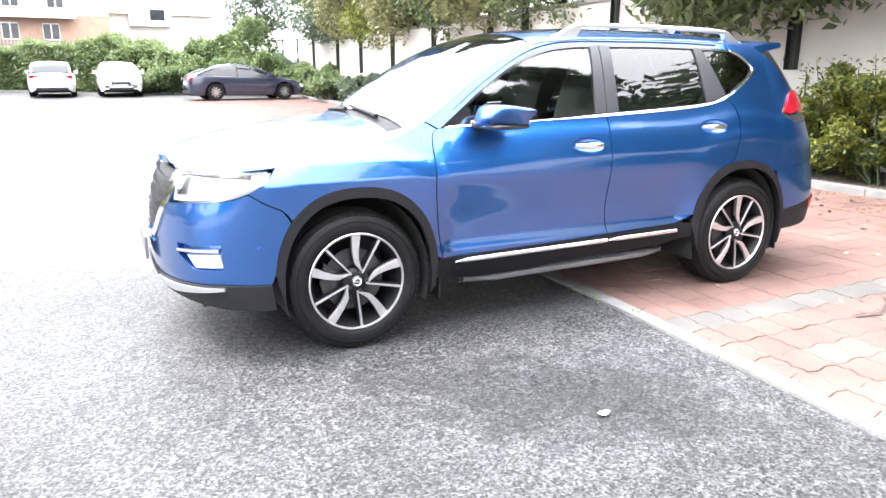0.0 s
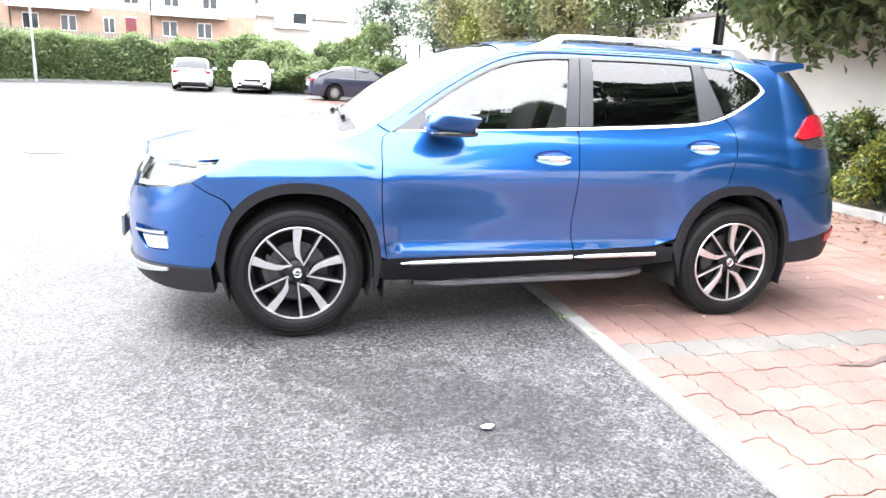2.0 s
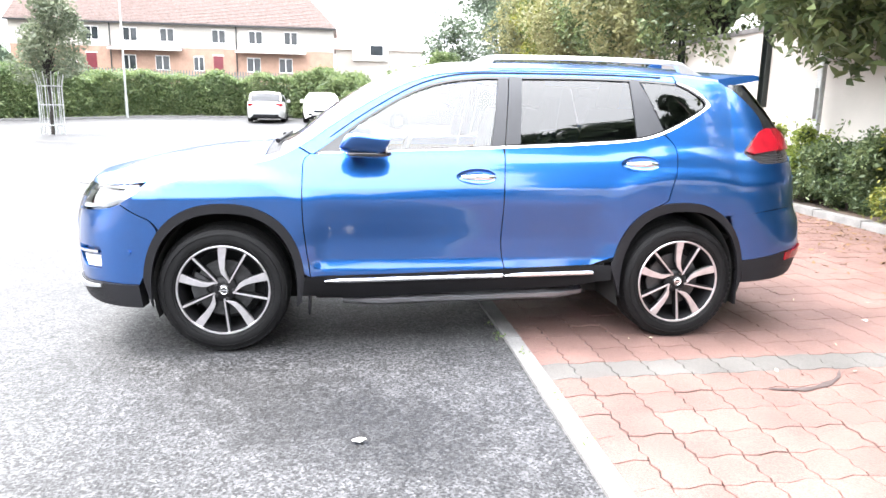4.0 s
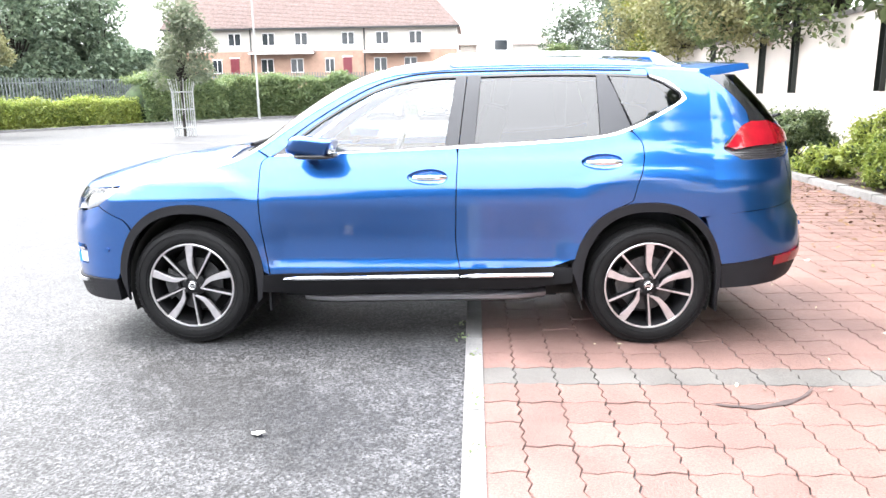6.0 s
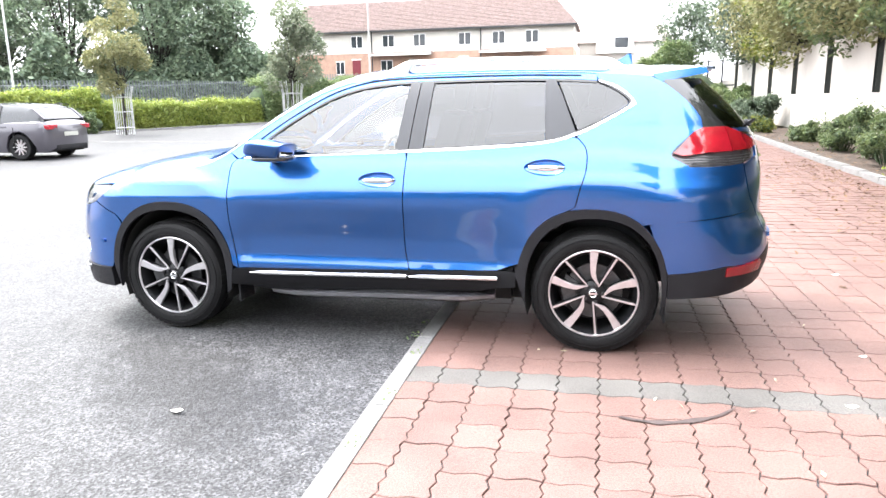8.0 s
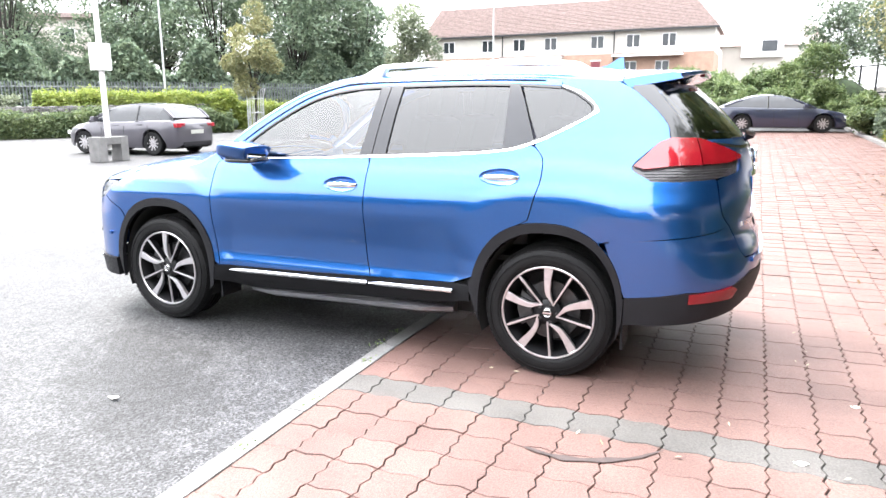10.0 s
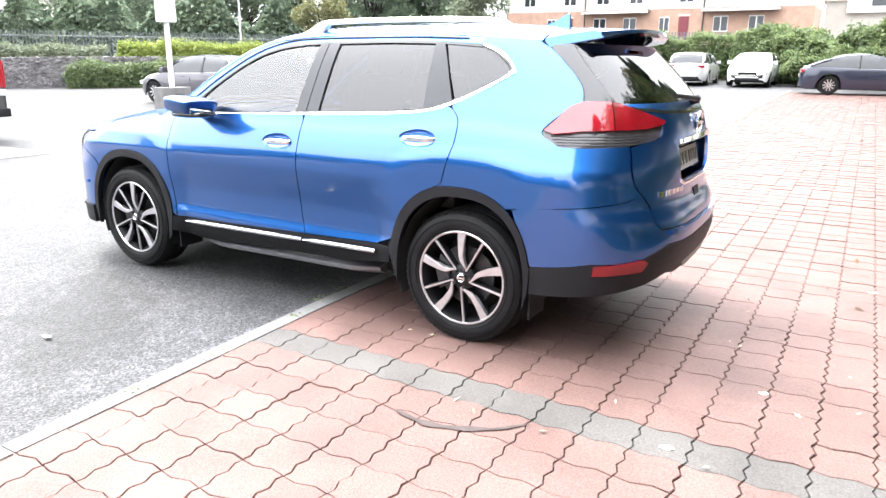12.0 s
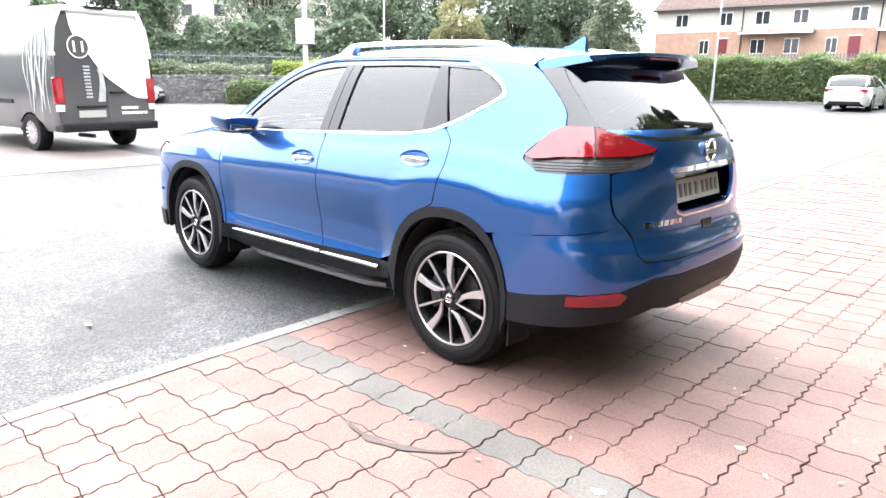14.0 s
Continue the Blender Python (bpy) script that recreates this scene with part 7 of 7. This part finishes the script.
    part("exhaust", tube(bmesh.new(), (-0.6, -0.3, 0.30), (-0.1, -0.3, 0.30), 0.04), M_DISC, v)
    return v


van((-9.0, 3.02), 9)


# ---- flush kerb and block paving ----
edging = tagged(new("kerb_edging"), "narrow pale concrete edging flush with asphalt", "kerb", "", "structure")
y = -9.526
while y < 28:
    z0, z1 = ground_z(KERB_X0, y), ground_z(KERB_X0, y + 0.96)
    lie = Matrix.Translation((0, y, z0)) @ Matrix.Rotation(math.atan2(z1 - z0, 0.96), 4, "X")
    part("edging_stone", box(bmesh.new(), KERB_X0, KERB_X1, 0.003, 0.957, -0.12, 0.018, 0.006, lie), M_KERB, edging)
    y += 0.96

PITCH_X, PITCH_Y = 0.211, 0.2097
X_FIRST, Y_FIRST = 1.697, -0.3635


def block_outline(gap=0.0027):
    """An interlocking block: zigzag long sides and gently waved short sides."""
    zig = [0.0, 1, -1, 1, -1, 0.0]
    at = [0.0, 0.14, 0.38, 0.62, 0.86, 1.0]
    wave = [0.0, -1.1, 1.3, 0.0]
    wat = [0.0, 0.3, 0.7, 1.0]
    ax, ay = 0.0095, 0.0095
    low = [(t * PITCH_X, w * ay) for t, w in zip(wat, wave)]
    right = [(PITCH_X + z * ax, t * PITCH_Y) for t, z in zip(at, zig)]
    up = [(t * PITCH_X, PITCH_Y + w * ay) for t, w in zip(wat, wave)][::-1]
    left = [(z * ax, t * PITCH_Y) for t, z in zip(at, zig)][::-1]
    ring = low[:-1] + right[:-1] + up[:-1] + left[:-1]
    cx, cy = PITCH_X / 2, PITCH_Y / 2
    return [(cx + (x - cx) * (1 - 2 * gap / PITCH_X), cy + (y - cy) * (1 - 1.4 * gap / PITCH_Y)) for x, y in ring]


RING = block_outline()


def block_mesh(material):
    bm = bmesh.new()
    cx, cy = PITCH_X / 2, PITCH_Y / 2
    topv = [bm.verts.new((cx + (x - cx) * 0.98, cy + (y - cy) * 0.985, 0.0)) for x, y in RING]
    edge = [bm.verts.new((x, y, -0.004)) for x, y in RING]
    foot = [bm.verts.new((x, y, -0.012)) for x, y in RING]
    bm.faces.new(topv)
    n = len(RING)
    for i in range(n):
        j = (i + 1) % n
        bm.faces.new((edge[i], edge[j], topv[j], topv[i]))
        bm.faces.new((foot[i], foot[j], edge[j], edge[i]))
    return mesh_of(bm, "paver", material)


paving = tagged(new("paving"), "red interlocking block paving with one grey row", "paving", "", "structure")
bm = bmesh.new()
ysj = [-8.6, -2.5, 0.0, 2.0, 3, 4, 5, 6, 8, 10, 13, 16, 20, 25, 28]
va = [bm.verts.new((KERB_X1, yy, ground_z(3, yy) - 0.024)) for yy in ysj]
vb = [bm.verts.new((6.98, yy, ground_z(3, yy) - 0.024)) for yy in ysj]
for i in range(len(ysj) - 1):
    bm.faces.new((va[i], vb[i], vb[i + 1], va[i + 1]))
part("joint_bed", bm, M_JOINT, paving)
RED_MESH, GREY_MESH = block_mesh(M_PAVER), block_mesh(M_PAVER_GREY)
rng = np.random.default_rng(11)
cols = int((6.98 - X_FIRST) / PITCH_X)
far_v, far_f, grey_v, grey_f = [], [], [], []
nr = len(RING)
count = 0
for j in range(-38, 134):
    y = Y_FIRST + (j - 1) * PITCH_Y
    for i in range(cols):
        x = X_FIRST + i * PITCH_X
        z = ground_z(3, y) + 0.010 + rng.normal(0, 0.0012)
        grey = j == 0
        if -8 <= j <= 8 and i < 17:
            ob = new("paver", GREY_MESH if grey else RED_MESH)
            ob.parent = paving
            ob.matrix_basis = Matrix.Translation((x, y, z)) @ Euler((rng.normal(0.024 if y < 0 else 0.0, 0.004), rng.normal(0, 0.004), rng.normal(0, 0.004))).to_matrix().to_4x4()
            count += 1
        else:
            V, Fc = (grey_v, grey_f) if grey else (far_v, far_f)
            b = len(V)
            tilt = rng.normal(0, 0.004, 2) + np.array([0.0, 0.024 if -2.5 < y < 0 else 0.0])
            cx, cy = PITCH_X / 2, PITCH_Y / 2
            V += [(x + cx + (px - cx) * 0.995, y + cy + (py - cy) * 0.995, z + tilt[0] * (px - cx) + tilt[1] * (py - cy)) for px, py in RING]
            V += [(x + px, y + py, z - 0.008) for px, py in RING]
            Fc.append(tuple(range(b, b + nr)))
            for k in range(nr):
                k2 = (k + 1) % nr
                Fc.append((b + nr + k, b + nr + k2, b + k2, b + k))
for name, V, Fc, m in (("paver_field", far_v, far_f, M_PAVER_FAR), ("grey_paver_row", grey_v, grey_f, M_PAVER_GREY)):
    me = bpy.data.meshes.new(name)
    me.from_pydata(V, [], Fc)
    me.materials.append(m)
    ob = new(name, me)
    ob.parent = paving
    tagged(ob, kind="stuff")
# paved bays across the car park
M_BAY = mat("worn_bay_paving", (0.124, 0.102, 0.0961), 0.5, vary=0.2, scale=0.8, fine=0.3, bump=0.3, bump_scale=70)
sheet("paving_bays", [-24, -18, -12, -6.5], [-12, -6, -2, 0, 2, 3.2], 0.004, M_BAY, label="faded red block paving under the van", category="paving")

# ---- litter ----
M_DRYLEAF = mat("dry_leaf", (0.124, 0.0744, 0.0372), 0.85, vary=0.3, scale=9, island=0.5)
M_PALELEAF = mat("pale_fallen_leaf", (0.341, 0.31, 0.223), 0.8, vary=0.2, scale=9, island=0.3)
M_STAIN = mat("dark_scuff", (0.045, 0.032, 0.03), 0.7, vary=0.3, scale=20)
litter = tagged(new("leaf_litter"), "dry brown leaves scattered on paving and soil", "leaf litter", "", "stuff")
sx = np.concatenate([6.95 - np.abs(rng.normal(0, 0.9, 1600)), rng.uniform(7.2, 8.8, 700)])
sy = np.concatenate([rng.uniform(-1, 12, 1600), rng.uniform(-1, 20, 700)])
sz = np.array([ground_z(3, q) for q in sy]) + np.where(sx > 7.1, 0.075, 0.018)
leaf_part("leaf_scatter", leaves(np.stack([sx, sy, sz], 1), 0.032, rng, up=2.5, fold=0.12), M_DRYLEAF, litter)
n = 60
sx, sy = rng.uniform(2.4, 6.6, n), rng.uniform(-1.6, 3.0, n)
leaf_part("pale_leaf_scatter", leaves(np.stack([sx, sy, np.array([ground_z(3, q) for q in sy]) + 0.019], 1), 0.017, rng, up=3.0, fold=0.1), M_PALELEAF, litter)
for x, y, s in ((3.93, -0.49, 0.030), (0.717, -1.117, 0.030), (4.63, 2.18, 0.03), (4.2, 0.2, 0.022), (4.9, -0.2, 0.022)):
    lf = thing("fallen_leaf", (x, y, ground_z(x, y)), "small pale leaf lying on the ground", "leaf", "fallen leaves")
    bm = bmesh.new()
    o = [(s * math.cos(a) * (1 + 0.25 * math.cos(3 * a)), 0.6 * s * math.sin(a) * (1 + 0.2 * math.sin(5 * a))) for a in np.linspace(0, 6.283, 15)[:-1]]
    c = bm.verts.new((0, 0, 0.016))
    vs = [bm.verts.new((p, q, 0.013 + 0.004 * math.sin(9 * p + i))) for i, (p, q) in enumerate(o)]
    for i in range(len(vs)):
        bm.faces.new((c, vs[i], vs[(i + 1) % len(vs)]))
    part("blade", bm, mat("pale_blade", (0.7, 0.68, 0.6), 0.7, vary=0.2, scale=60), lf)
# a dark scuff lying over the blocks
bm = bmesh.new()
mid = run([(2.83, -0.80), (2.95, -0.825), (3.05, -0.825), (3.18, -0.78), (3.30, -0.71), (3.40, -0.60)], 5)
rowa, rowb = [], []
for i, (px, py) in enumerate(mid):
    f = i / (len(mid) - 1)
    w = 0.017 * math.sin(math.pi * f) ** 0.6 * (1 + 0.35 * math.sin(23 * f)) + 0.001
    rowa.append(bm.verts.new((px, py - w, ground_z(3, py - w) + 0.0165)))
    rowb.append(bm.verts.new((px, py + w, ground_z(3, py + w) + 0.0165)))
for i in range(len(mid) - 1):
    bm.faces.new((rowa[i], rowa[i + 1], rowb[i + 1], rowb[i]))
sc = thing("tyre_scuff", (0, 0, 0), "dark curved rubber scuff across the red blocks", "mark")
part("mark", bm, M_STAIN, sc)
# weeds along the edging
weeds = tagged(new("weeds"), "small green weeds in the joint by the edging", "weeds", "", "stuff")
wx, wy = [], []
for yy in (-0.75, -0.2, 0.1, -1.25, 0.35):
    k = rng.integers(10, 22)
    wx += list(rng.normal(1.70 if yy < 0 else 1.62, 0.02, k))
    wy += list(rng.normal(yy, 0.035, k))
leaf_part("weed_leaves", leaves(np.stack([wx, wy, np.array([ground_z(1.7, q) for q in wy]) + 0.018], 1), 0.012, rng), M_LEAF_HEDGE, weeds)
